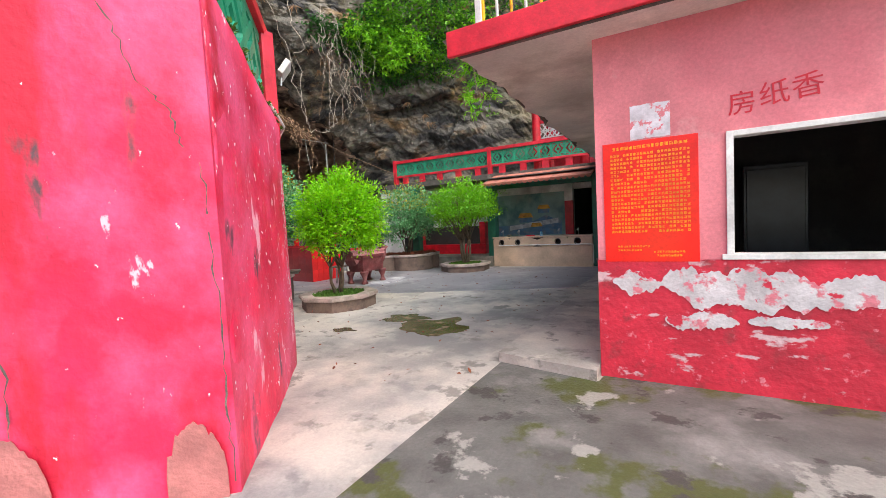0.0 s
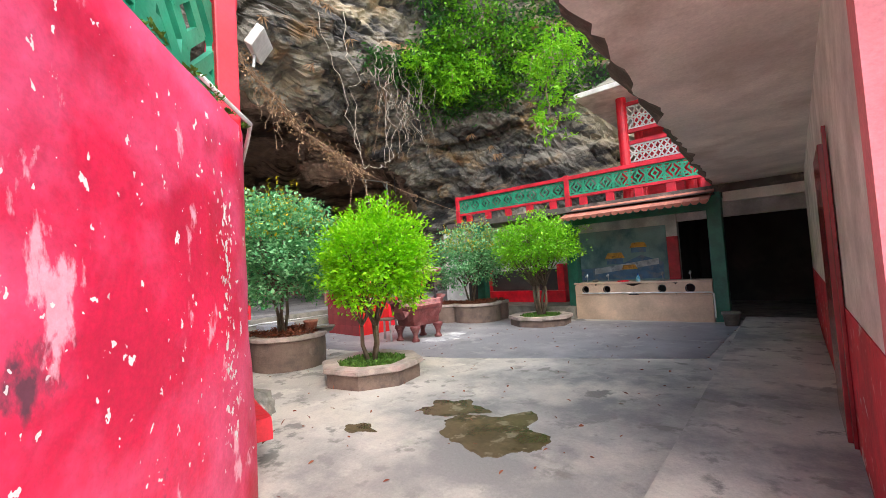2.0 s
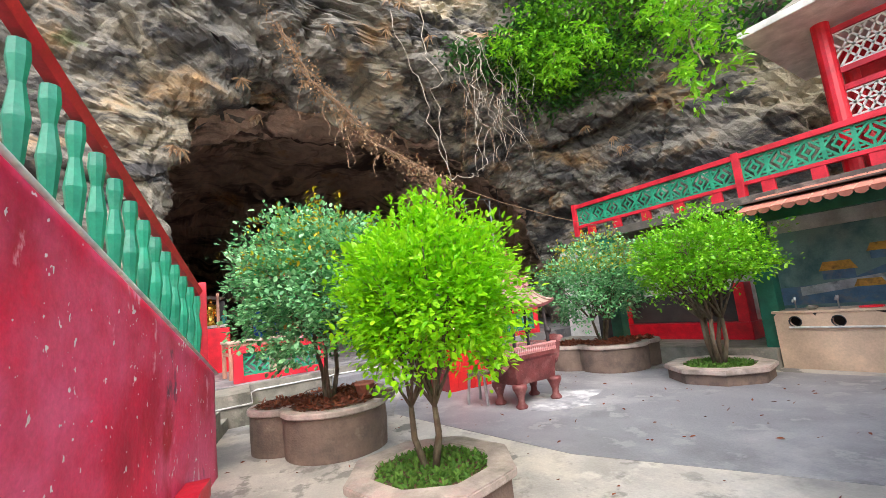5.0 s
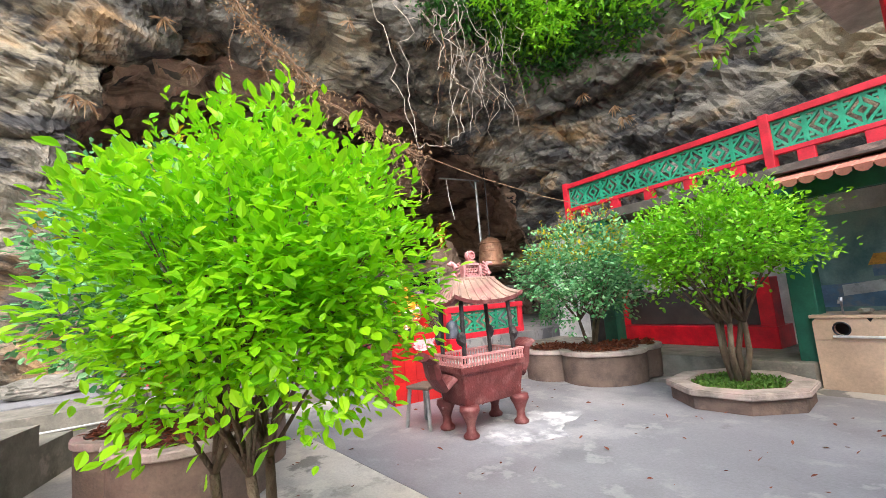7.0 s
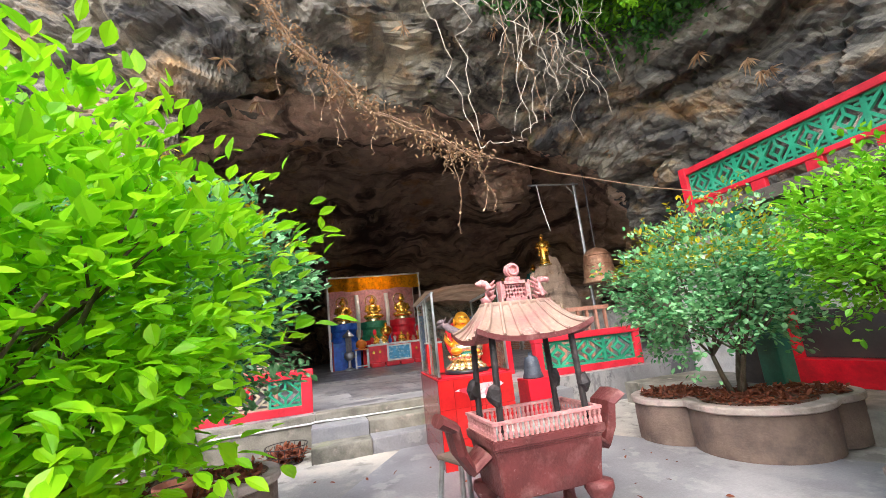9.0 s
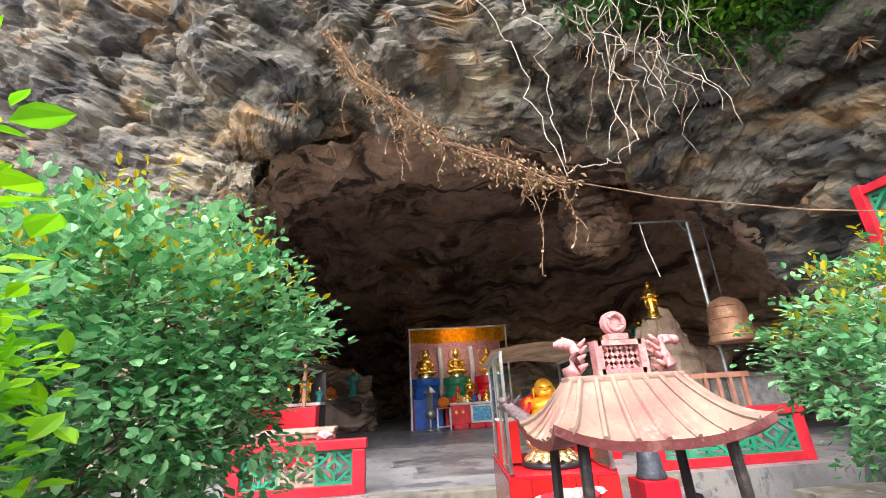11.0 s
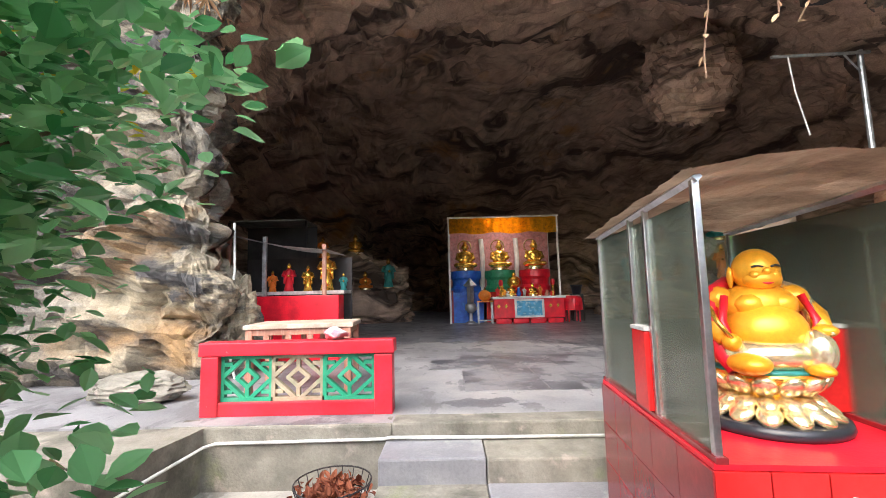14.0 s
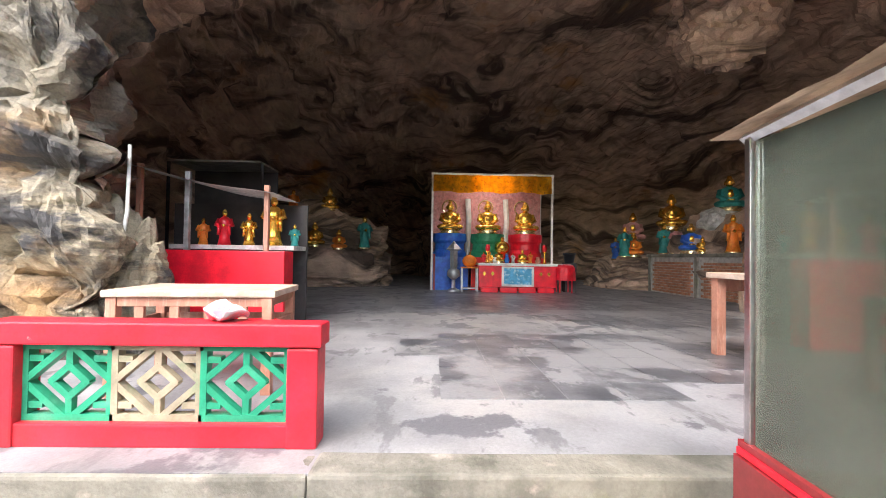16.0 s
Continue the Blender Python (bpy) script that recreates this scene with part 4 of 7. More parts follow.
for k in range(20):
    for j in range(3):
        if me is None:
            o = part("roof_tile", tile, "clay_tile", ev)
            me = o.data
        else:
            o = new("roof_tile", me)
            o.parent = ev
        o.matrix_basis = pose(-4.80 + k * 0.150, 11.02 + j * 0.36, 2.40 + j * 0.115, -72, 0, 0)
part("eave_board", box(-4.92, -1.85, 11.30, 11.945, 2.56, 2.585), "edge", ev)
# mural on the rear wall
mu = thing("mural", "faded teal mural of palace roofs on the rear wall", "mural", (0, 0, 0))
part("backdrop_panel", box(-5.35, -3.1, 13.16, 13.198, 0.5, 2.15), "mural_sky", mu)
part("foreground", prism([(-5.3, 0.85), (-3.2, 0.85), (-3.2, 1.25), (-3.7, 1.45), (-4.3, 1.2), (-5.3, 1.15)], 0, 0.004), "mural_blue", mu).matrix_basis = pose(0, 13.158, 0, 90, 0, 0)
part("palace", prism([(-4.9, 1.0), (-3.3, 1.2), (-3.3, 1.35), (-4.9, 1.15)], 0, 0.004), "mural_pale", mu).matrix_basis = pose(0, 13.152, 0, 90, 0, 0)
for x, z, s in ((-4.35, 1.40, 0.5), (-3.75, 1.65, 0.42), (-4.0, 1.1, 0.4)):
    part("painted_roof", prism([(x - s * 0.5, z), (x + s * 0.5, z), (x + s * 0.35, z + s * 0.3), (x - s * 0.35, z + s * 0.3)], 0, 0.004), "mural_roof", mu).matrix_basis = pose(0, 13.146, 0, 90, 0, 0)
    part("painted_hall", prism([(x - s * 0.42, z - s * 0.3), (x + s * 0.42, z - s * 0.3), (x + s * 0.42, z), (x - s * 0.42, z)], 0, 0.004), "mural_blue", mu).matrix_basis = pose(0, 13.146, 0, 90, 0, 0)
setting("pilaster_red", box(-3.08, -2.84, 13.10, 13.198, 0, 1.85), "red", "red painted lower pilaster")
setting("pilaster_white", box(-3.08, -2.84, 13.10, 13.198, 1.852, SLAB), "white", "white upper pilaster")

# upper balustrade in long red-framed bays with small red blocks below
TB = SLAB + 0.16
for x0, x1 in ((-8.95, -5.35), (-5.22, -1.75), (-1.62, 1.2)):
    e = thing("terrace_balustrade", "red-framed green lattice balustrade on the rear terrace", "balustrade", (x0, 12.64, TB), 0, "terrace balustrades")
    wd = x1 - x0
    part("top_rail", box(-0.03, wd + 0.03, -0.08, 0.08, 0.80, 0.90, 0.012), "red", e)
    part("mid_rail", box(0, wd, -0.05, 0.05, 0.30, 0.37, 0.008), "red", e)
    part("bottom_rail", box(0, wd, -0.06, 0.06, 0.0, 0.06, 0.008), "red", e)
    for k in range(5):
        part("block", box(0.25 + k * wd / 5, 0.45 + k * wd / 5, -0.04, 0.04, 0.06, 0.30, 0.01), "red", e)
    lattice(e, wd, 0.43, 0.05, "green", None, 9)
    for o in e.children:
        if o.name.startswith("lattice_panel"):
            o.location = (0, 0, 0.37)
    part("post", box(-0.12, 0.0, -0.09, 0.09, 0, 0.93, 0.01), "red", e)

# pavilion on the terrace
pv = thing("pavilion", "red pavilion with white lattice and a curved roof on the terrace", "pavilion", (-4.0, 12.95, TB))
for x in (0.15, 1.55, 3.0):
    for y in (0.1, 1.6):
        part("column", lathe([(0.16, 0), (0.13, 0.1), (0.125, 2.8)], 14, None, (x, y, 0)), "red_fresh", pv)
for x0, x1 in ((0.28, 1.42), (1.68, 2.88)):
    for z in (0.92, 1.48, 1.78, 2.48):
        part("beam", box(x0, x1, 0.05, 0.15, z, z + 0.09), "red", pv)
    for z0, z1 in ((1.02, 1.475), (1.875, 2.475)):
        bm = bmesh.new()
        zm, hz = (z0 + z1) / 2, z1 - z0
        for k in range(8):
            for s_ in (-1, 1):
                m = Matrix.Translation((x0 + (k + 0.5) * (x1 - x0) / 8, 0.1, zm)) @ Matrix.Rotation(s_ * 0.62, 4, "Y") @ Matrix.Diagonal((0.03, 0.04, hz * 1.12, 1))
                bmesh.ops.create_cube(bm, size=1.0, matrix=m)
        for z in (z0 + 0.02, zm, z1 - 0.02):
            box(x0, x1, 0.08, 0.12, z - 0.015, z + 0.015, 0, bm)
        part("lattice_screen", bm, "white", pv, "white painted lattice")
part("rear_screen", box(0.2, 3.0, 1.56, 1.62, 0, 2.7), "red", pv)
bm = bmesh.new()
prev = None
for k in range(13):
    s = k / 12
    ring = []
    for (x, y) in ((-0.7, -0.8), (3.8, -0.8), (3.8, 2.5), (-0.7, 2.5)):
        cx, cy = 1.55, 0.85
        f = 1 - 0.72 * s
        ring.append(bm.verts.new((cx + (x - cx) * f, cy + (y - cy) * f, 2.86 + 1.25 * s ** 1.6 + 0.0)))
    if prev:
        for q in range(4):
            bm.faces.new((prev[q], prev[(q + 1) % 4], ring[(q + 1) % 4], ring[q]))
    else:
        bm.faces.new(ring[::-1])
    prev = ring
part("roof", bm, "cement", pv)
part("eave", box(-0.72, 3.82, -0.82, 2.52, 2.72, 2.85, 0.02), "white", pv)

tagged(link("wall_top_pipe", tube([A.lerp(B, 0.75) - Vector((-d1.y, d1.x, 0)) * 0.01 + Vector((0, 0, 2.52)), B - inn * 0.03 + Vector((0, 0, WT + 0.04)), B.lerp(C, 0.03) - inn * 0.03 + Vector((0, 0, WT - 0.03)), B.lerp(C, 0.5) - inn * 0.03 + Vector((0, 0, (WT + CT) / 2)), C - inn * 0.03 + Vector((0, 0, CT - 0.02))], 0.014, 8), "pipe_white", None, True), "dirty white pipe laid along the wall top", "pipe")


# ---- trees and planters ----
def oct_planter(loc, r, h, rz):
    e = thing("octagonal_planter", "low octagonal cement planter with a pinkish rim", "planter", loc, rz)
    pts = lambda k: [(k * math.cos(radians(22.5 + 45 * i)), k * math.sin(radians(22.5 + 45 * i))) for i in range(8)]
    bm = prism(pts(r * 0.93), 0, h - 0.07)
    part("wall", bm, "planter_side", e)
    bm = bmesh.new()
    o, i = pts(r), pts(r * 0.68)
    for z0, z1 in ((h - 0.068, h),):
        ob_, it = [bm.verts.new((*p, z0)) for p in o], [bm.verts.new((*p, z1)) for p in i]
        ot, ib = [bm.verts.new((*p, z1)) for p in o], [bm.verts.new((*p, z0)) for p in i]
        for k in range(8):
            q = (k + 1) % 8
            bm.faces.new((ob_[k], ob_[q], ot[q], ot[k]))
            bm.faces.new((ot[k], ot[q], it[q], it[k]))
            bm.faces.new((it[k], it[q], ib[q], ib[k]))
            bm.faces.new((ib[k], ib[q], ob_[q], ob_[k]))
    bmesh.ops.bevel(bm, geom=list(bm.edges), offset=0.012, segments=2, affect="EDGES")
    part("rim", rough(cut(bm, 1), 0.006, 7), "planter_rim", e)
    bm = prism(pts(r * 0.675), h - 0.066, h - 0.03)
    part("soil", bm, "soil", e)
    rng = random.Random(3)
    sp = [((rng.uniform(-1, 1) * r * 0.6, rng.uniform(-1, 1) * r * 0.6, h - 0.03), (0, 0, 1)) for _ in range(1500)]
    sp = [s for s in sp if math.hypot(s[0][0], s[0][1]) < r * 0.62]
    ob = leafmesh("moss", leaves(sp, 0.05, 4, slim=0.5), "moss", e, "green moss and small weeds")
    ob["kind"] = "stuff"
    return e


def lobe_planter(loc, lobes, h):
    """Round lobes joined into one planter; lobes: rows of (x, y, radius)."""
    e = thing("lobed_planter", "tall cement planter of joined round lobes with leaf litter", "planter", loc)
    for k, (x, y, r) in enumerate(lobes):
        hz = h - 0.006 * k
        part("lobe_wall", rough(lathe([(r * 0.93, 0), (r * 0.95, hz * 0.5), (r * 0.94, hz - 0.07)], 40, None, (x, y, 0)), 0.006, 4), "planter_side", e)
        part("rim", rough(lathe([(r * 0.97, hz - 0.068), (r, hz - 0.055), (r, hz - 0.012), (r * 0.985, hz), (r * 0.80, hz), (r * 0.79, hz - 0.05)], 40, None, (x, y, 0)), 0.006, 6, k), "planter_rim", e)
        part("soil", rough(cut(lathe([(r * 0.02, hz - 0.0), (r * 0.785, hz + 0.004)][::-1], 24, None, (x, y, 0)), 1), 0.012, 14), "soil", e)
        rng = random.Random(k)
        sp = []
        for _ in range(int(700 * r * r / 0.36)):
            a, q = rng.uniform(0, math.tau), r * 0.75 * math.sqrt(rng.random())
            sp.append(((x + q * math.cos(a), y + q * math.sin(a), hz + 0.012), (rng.uniform(-1, 1), rng.uniform(-1, 1), 0.15)))
        ob = leafmesh("leaf_litter", leaves(sp, 0.07, k + 9), "leaf_red", e, "fallen brown leaves")
        ob["kind"] = "stuff"
    return e


def tree(name, label, loc, stems, trunk_h, crown_c, crown_r, mat, count, size, seed, tip_mat=None, spread=0.35, tips=0.0, tip_count=0, shoots=0, flat=0.0, shift=(0.0, 0.0), gaps=-0.18):
    """stems grow from the base and fork into limbs that end in the crown; leaves sit in tufts on the limb ends."""
    rng = random.Random(seed)
    e = thing(name, label, "tree", loc)
    bm = bmesh.new()
    C3 = Vector((*shift, crown_c))
    tufts = []
    for s in range(stems):
        a = math.tau * s / stems + rng.uniform(-0.4, 0.4)
        base = Vector((0.05 * math.cos(a), 0.05 * math.sin(a), 0)) * (1 if stems > 1 else 0)
        fork = Vector((spread * 0.45 * math.cos(a), spread * 0.45 * math.sin(a), trunk_h)) if stems > 1 else Vector((rng.uniform(-0.05, 0.05), rng.uniform(-0.05, 0.05), trunk_h))
        mid = base.lerp(fork, 0.5) + Vector((rng.uniform(-0.04, 0.04), rng.uniform(-0.04, 0.04), 0))
        r0 = 0.04 if stems > 3 else 0.032
        tube([base, mid, fork], r0, 8, bm, 0.7)
        for b in range(9 if stems > 1 else 16):
            th, ph = rng.uniform(0, math.tau), rng.uniform(-0.5, 1.0)
            dirv = Vector((math.cos(th) * math.cos(ph), math.sin(th) * math.cos(ph), math.sin(ph)))
            end = C3 + Vector((dirv.x * crown_r[0], dirv.y * crown_r[0], dirv.z * crown_r[1])) * rng.uniform(0.6, 0.95)
            m2 = fork.lerp(end, 0.5) + Vector((rng.uniform(-0.1, 0.1), rng.uniform(-0.1, 0.1), rng.uniform(0.0, 0.12)))
            tube([fork, m2, end], r0 * 0.45, 6, bm, 0.25)
            for q in range(3):
                e2 = m2.lerp(end, rng.random()) + Vector((rng.uniform(-1, 1), rng.uniform(-1, 1), rng.uniform(-0.5, 0.9))) * 0.22
                tube([m2.lerp(end, 0.4), e2], r0 * 0.16, 4, bm, 0.4)
                tufts.append(e2)
            tufts.append(end)
    part("trunk", bm, "bark", e, "", True)
    spots, tip_spots = [], []
    # filler tufts over the crown, denser towards its skin, with an uneven outline
    for _ in range(int(count / 16)):
        th, u = rng.uniform(0, math.tau), rng.uniform(-0.85, 1)
        q = math.sqrt(max(0, 1 - u * u))
        k = rng.random() ** 0.28
        dirv = Vector((q * math.cos(th), q * math.sin(th), u))
        lump = 1 + 0.34 * noise.noise(dirv * 2.3 + Vector((seed, 0, 0))) + 0.22 * noise.noise(dirv * 5.5 + Vector((0, seed, 0)))
        if noise.noise(dirv * 3.4 * (0.4 + k) + Vector((seed * 1.7, 2, 0))) < gaps:
            continue
        p = C3 + Vector((dirv.x * crown_r[0], dirv.y * crown_r[0], (dirv.z * crown_r[1]) * (1 - flat if u < 0 else 1))) * k * lump
        tufts.append(p)
    for p in tufts:
        out = (p - C3)
        out = Vector((out.x / crown_r[0], out.y / crown_r[0], out.z / crown_r[1] + 0.35))
        for _ in range(15):
            off = Vector((rng.gauss(0, 1), rng.gauss(0, 1), rng.gauss(0, 0.7))) * size * 1.15
            (tip_spots if tip_mat and out.z > 0.55 and rng.random() < tips else spots).append((p + off, out))
    for _ in range(shoots):
        th = rng.uniform(0, math.tau)
        rr = rng.uniform(0.1, 0.8)
        p = C3 + Vector((math.cos(th) * rr * crown_r[0], math.sin(th) * rr * crown_r[0], crown_r[1] * math.sqrt(1 - rr * rr) * 0.95))
        tipd = Vector((math.cos(th) * rr * 0.6, math.sin(th) * rr * 0.6, 1)).normalized()
        ln = rng.uniform(0.14, 0.34)
        for k in range(9):
            a = k * 2.4
            (tip_spots if tip_mat else spots).append((p + tipd * ln * k / 9, tipd * 0.8 + Vector((math.cos(a), math.sin(a), 0.3))))
    leafmesh("crown", leaves(spots, size, seed + 1, slim=0.7 if mat == "leaf_dark" else 0.55), mat, e)["kind"] = "stuff"
    if tip_spots:
        leafmesh("young_foliage", leaves(tip_spots, size, seed + 2), tip_mat, e, "yellow-green new leaves")["kind"] = "stuff"
    return e


oct_planter((-5.22, 5.52, 0), 0.70, 0.25, 12)
tree("lime_green_tree", "small bushy tree with bright lime leaves in the octagonal planter", (-5.25, 5.55, 0.2), 3, 0.50, 1.33, (0.76, 0.72), "leaf_lime", 19000, 0.062, 11, "leaf_lime", 0.3, 0.08, 0, 46, 0.05, (0.06, 0.13))
oct_planter((-5.35, 10.70, 0), 0.74, 0.22, 8)
tree("green_tree", "small bushy tree with fresh green leaves in the octagonal planter", (-5.35, 10.75, 0.17), 5, 0.70, 1.60, (0.98, 0.72), "leaf_bright", 12000, 0.066, 23, None, 0.3, 0, 0, 14, 0.35)
lobe_planter((-7.18, 5.42, 0), ((0, 0, 0.62), (-0.55, -0.42, 0.45), (-0.55, 0.40, 0.45)), 0.52)
tree("dark_camellia_tree", "glossy dark-green camellia tree in the lobed planter", (-7.35, 5.42, 0.48), 3, 0.72, 1.40, (1.02, 0.98), "leaf_dark", 24000, 0.062, 31, "leaf_tip", 0.35, 0.16, 0, 12, 0.0, (0.0, 0.0), -0.2)
lobe_planter((-7.25, 10.85, 0), ((0, 0, 0.66), (-0.75, -0.25, 0.5), (0.1, 0.6, 0.45)), 0.48)
tree("dark_camellia_tree", "dark camellia tree with yellowish new leaves in the lobed planter", (-7.45, 10.9, 0.44), 3, 0.45, 1.22, (1.0, 0.95), "leaf_dark", 13000, 0.066, 47, "leaf_tip", 0.4, 0.35, 0, 8, 0.1)


def pot(loc, r, h, mat="terracotta", name="flower_pot", label="round terracotta flower pot on the planter rim"):
    e = thing(name, label, "pot", loc)
    part("bowl", lathe([(r * 0.68, 0), (r * 0.9, h * 0.8), (r, h * 0.82), (r, h), (r * 0.88, h), (r * 0.8, h * 0.7)], 24), mat, e, "", True)
    part("soil", lathe([(r * 0.8, h * 0.72), (r * 0.82, h * 0.8)], 20), "soil", e)
    return e


pot((-6.98, 5.72, 0.53), 0.12, 0.17)
pot((-6.85, 5.90, 0.50), 0.17, 0.08, "cement", "shallow_bowl", "shallow grey cement bowl on the planter rim")
pot((-1.72, 11.35, 0.0), 0.16, 0.26, "cement", "cement_pot", "grey cement pot standing by the green column")


# ---- incense burner ----
def burner(loc, rz):
    e = thing("incense_burner", "rusty red cast-iron incense burner with a tiled canopy roof", "incense burner", loc, rz)
    hw, hd = 0.43, 0.27
    # body flares upwards
    bm = bmesh.new()
    prof = [(0.86, 0.30), (0.88, 0.33), (0.92, 0.50), (0.96, 0.62), (1.02, 0.64), (1.02, 0.70), (0.95, 0.70)]
    rings = [[bm.verts.new((sx * hw * f, sy * hd * (f + (f - 1) * 0.4), z)) for sx, sy in ((-1, -1), (1, -1), (1, 1), (-1, 1))] for f, z in prof]
    for q, w in zip(rings, rings[1:]):
        for k in range(4):
            bm.faces.new((q[k], q[(k + 1) % 4], w[(k + 1) % 4], w[k]))
    bm.faces.new(rings[0][::-1])
    bm.faces.new(rings[-1])
    bmesh.ops.bevel(bm, geom=list(bm.edges), offset=0.008, segments=2, affect="EDGES")
    part("trough", rough(cut(bm, 2), 0.004, 12), "iron", e)
    part("ash", box(-hw * 0.93, hw * 0.93, -hd * 0.9, hd * 0.9, 0.70, 0.712), "ash_white", e, "pale incense ash")
    for sx in (-1, 1):
        for sy in (-1, 1):
            x, y = sx * (hw - 0.09), sy * (hd - 0.05)
            part("leg", lathe([(0.075, 0), (0.085, 0.03), (0.05, 0.07), (0.045, 0.13), (0.07, 0.2), (0.105, 0.27), (0.10, 0.315)], 14, None, (x, y, 0)), "iron", e, "", True)
            part("canopy_post", tube([(sx * (hw - 0.09), sy * (hd - 0.06), 0.70), (sx * (hw - 0.11), sy * (hd - 0.07), 1.38)], 0.024, 10), "iron_dark", e, "sooty black post")
            part("dragon", rough(cut(ball((sx * (hw - 0.07), sy * (hd - 0.06), 0.98), 0.05, None, 2, 1, 1, 1.5), 0), 0.02, 18), "iron_dark", e, "small coiled dragon")
    for sx in (-1, 1):
        pts = [(sx * hw * 0.95, 0, 0.58), (sx * (hw + 0.10), 0, 0.50), (sx * (hw + 0.17), 0, 0.62), (sx * (hw + 0.20), 0, 0.78), (sx * (hw + 0.30), 0, 0.84)]
        bm = tube(pts, 0.05, 8)
        for v in bm.verts:
            v.co.y *= 3.2
        part("handle", bm, "iron", e, "wide curled handle")
    # little balusters round the rim
    for y in (-hd - 0.005, hd - 0.03):
        part("rim_rail", box(-hw, hw, y, y + 0.035, 0.795, 0.815), "pink_clay", e)
    for x in (-hw, hw - 0.035):
        part("end_rail", box(x, x + 0.035, -hd + 0.03, hd - 0.03, 0.795, 0.815), "pink_clay", e)
    me = None
    spots = [(-hw + 0.02 + k * (2 * hw - 0.04) / 21, s * (hd - 0.012)) for k in range(22) for s in (-1, 1)] + [(s * (hw - 0.018), -hd + 0.05 + k * (2 * hd - 0.1) / 9) for k in range(10) for s in (-1, 1)]
    for x, y in spots:
        if me is None:
            o = part("small_baluster", lathe([(0.012, 0), (0.016, 0.03), (0.008, 0.05), (0.015, 0.08), (0.010, 0.095)], 6), "pink_clay", e)
            me = o.data
        else:
            o = new("small_baluster", me)
            o.parent = e
        o.location = (x, y, 0.70)
    # curved hipped canopy with ribs
    def rp(s, t):
        """t 0 at the eave, 1 at the ridge; s runs round the eave."""
        q = s * 4 % 4
        k, f = int(q), q - int(q)
        cor = ((-1, -1), (1, -1), (1, 1), (-1, 1), (-1, -1))
        cx, cy = cor[k][0] + (cor[k + 1][0] - cor[k][0]) * f, cor[k][1] + (cor[k + 1][1] - cor[k][1]) * f
        near = abs(2 * f - 1) ** 3
        ex, ey = 0.445, 0.295
        rx, ry = 0.27, 0.05
        sag = t ** 1.0
        x, y = cx * (ex * (1 - sag) + rx * sag) * (1 + 0.05 * near * (1 - t)), cy * (ey * (1 - sag) + ry * sag) * (1 + 0.05 * near * (1 - t))
        z = 1.36 + 0.25 * (t ** 1.5 * 0.55 + t * 0.45) + 0.085 * near * (1 - t) ** 2
        return Vector((x, y, z))
    bm = bmesh.new()
    NS, NT = 64, 10
    g2 = [[bm.verts.new(rp(i / NS, j / NT)) for i in range(NS)] for j in range(NT + 1)]
    for j in range(NT):
        for i in range(NS):
            bm.faces.new((g2[j][i], g2[j][(i + 1) % NS], g2[j + 1][(i + 1) % NS], g2[j + 1][i]))
    bm.faces.new(g2[NT])
    part("canopy", bm, "iron_roof", e, "curved tiled canopy roof")
    bm = bmesh.new()
    low = [bm.verts.new(rp(i / NS, 0) * 1.0 - Vector((0, 0, 0.035))) for i in range(NS)]
    up = [bm.verts.new(rp(i / NS, 0) + Vector((0, 0, 0.004))) for i in range(NS)]
    for i in range(NS):
        bm.faces.new((low[i], low[(i + 1) % NS], up[(i + 1) % NS], up[i]))
    bm.faces.new(low[::-1])
    part("eave_edge", bm, "iron", e)
    for k in range(28):
        s = (k + 0.5) / 28
        part("tile_rib", tube([rp(s, t / 6) + Vector((0, 0, 0.006)) for t in range(7)], 0.014, 6), "iron_roof", e)
    part("ridge", box(-0.29, 0.29, -0.06, 0.06, 1.595, 1.63, 0.012), "iron_roof", e)
    bm = box(-0.11, 0.11, -0.035, 0.035, 1.63, 1.655)
    box(-0.11, 0.11, -0.035, 0.035, 1.765, 1.79, 0, bm)
    for s in (-1, 1):
        box(s * 0.11 - 0.018, s * 0.11 + 0.018, -0.035, 0.035, 1.63, 1.79, 0, bm)
    for k in range(4):
        for s in (-1, 1):
            bmesh.ops.create_cube(bm, size=1, matrix=Matrix.Translation((-0.075 + 0.05 * k, 0, 1.71)) @ Matrix.Rotation(s * 0.7, 4, "Y") @ Matrix.Diagonal((0.016, 0.03, 0.15, 1)))
    part("finial_grille", bm, "pink_clay", e, "pink pierced finial block")
    bm = lathe([(0.058, -0.024), (0.058, 0.024)], 24)
    bmesh.ops.rotate(bm, verts=bm.verts, cent=(0, 0, 0), matrix=Matrix.Rotation(radians(90), 3, "X"))
    bmesh.ops.translate(bm, verts=bm.verts, vec=(0, 0, 1.875))
    tube([(0.038 * math.cos(a), -0.035, 1.875 + 0.038 * math.sin(a)) for a in [k * math.tau / 20 for k in range(21)]], 0.009, 6, bm)
    box(-0.05, 0.05, -0.035, 0.035, 1.792, 1.82, 0, bm)
    part("finial_disc", bm, "pink_clay", e, "pink disc finial")
    for sx in (-1, 1):
        bm = tube([(sx * 0.24, 0, 1.62), (sx * 0.255, 0, 1.66), (sx * 0.225, 0, 1.70), (sx * 0.215, 0, 1.745), (sx * 0.24, 0, 1.78), (sx * 0.275, 0, 1.785)], 0.038, 12, None, 0.75)
        ball((sx * 0.285, 0, 1.782), 0.03, bm, 2, 1.4, 0.8, 0.9)
        for k in range(8):
            tube([(sx * (0.215 - 0.002 * k), 0.015 * (-1) ** k, 1.645 + 0.018 * k), (sx * (0.175 - 0.002 * k), 0.025 * (-1) ** k, 1.665 + 0.02 * k)], 0.017, 6, bm, 0.4)
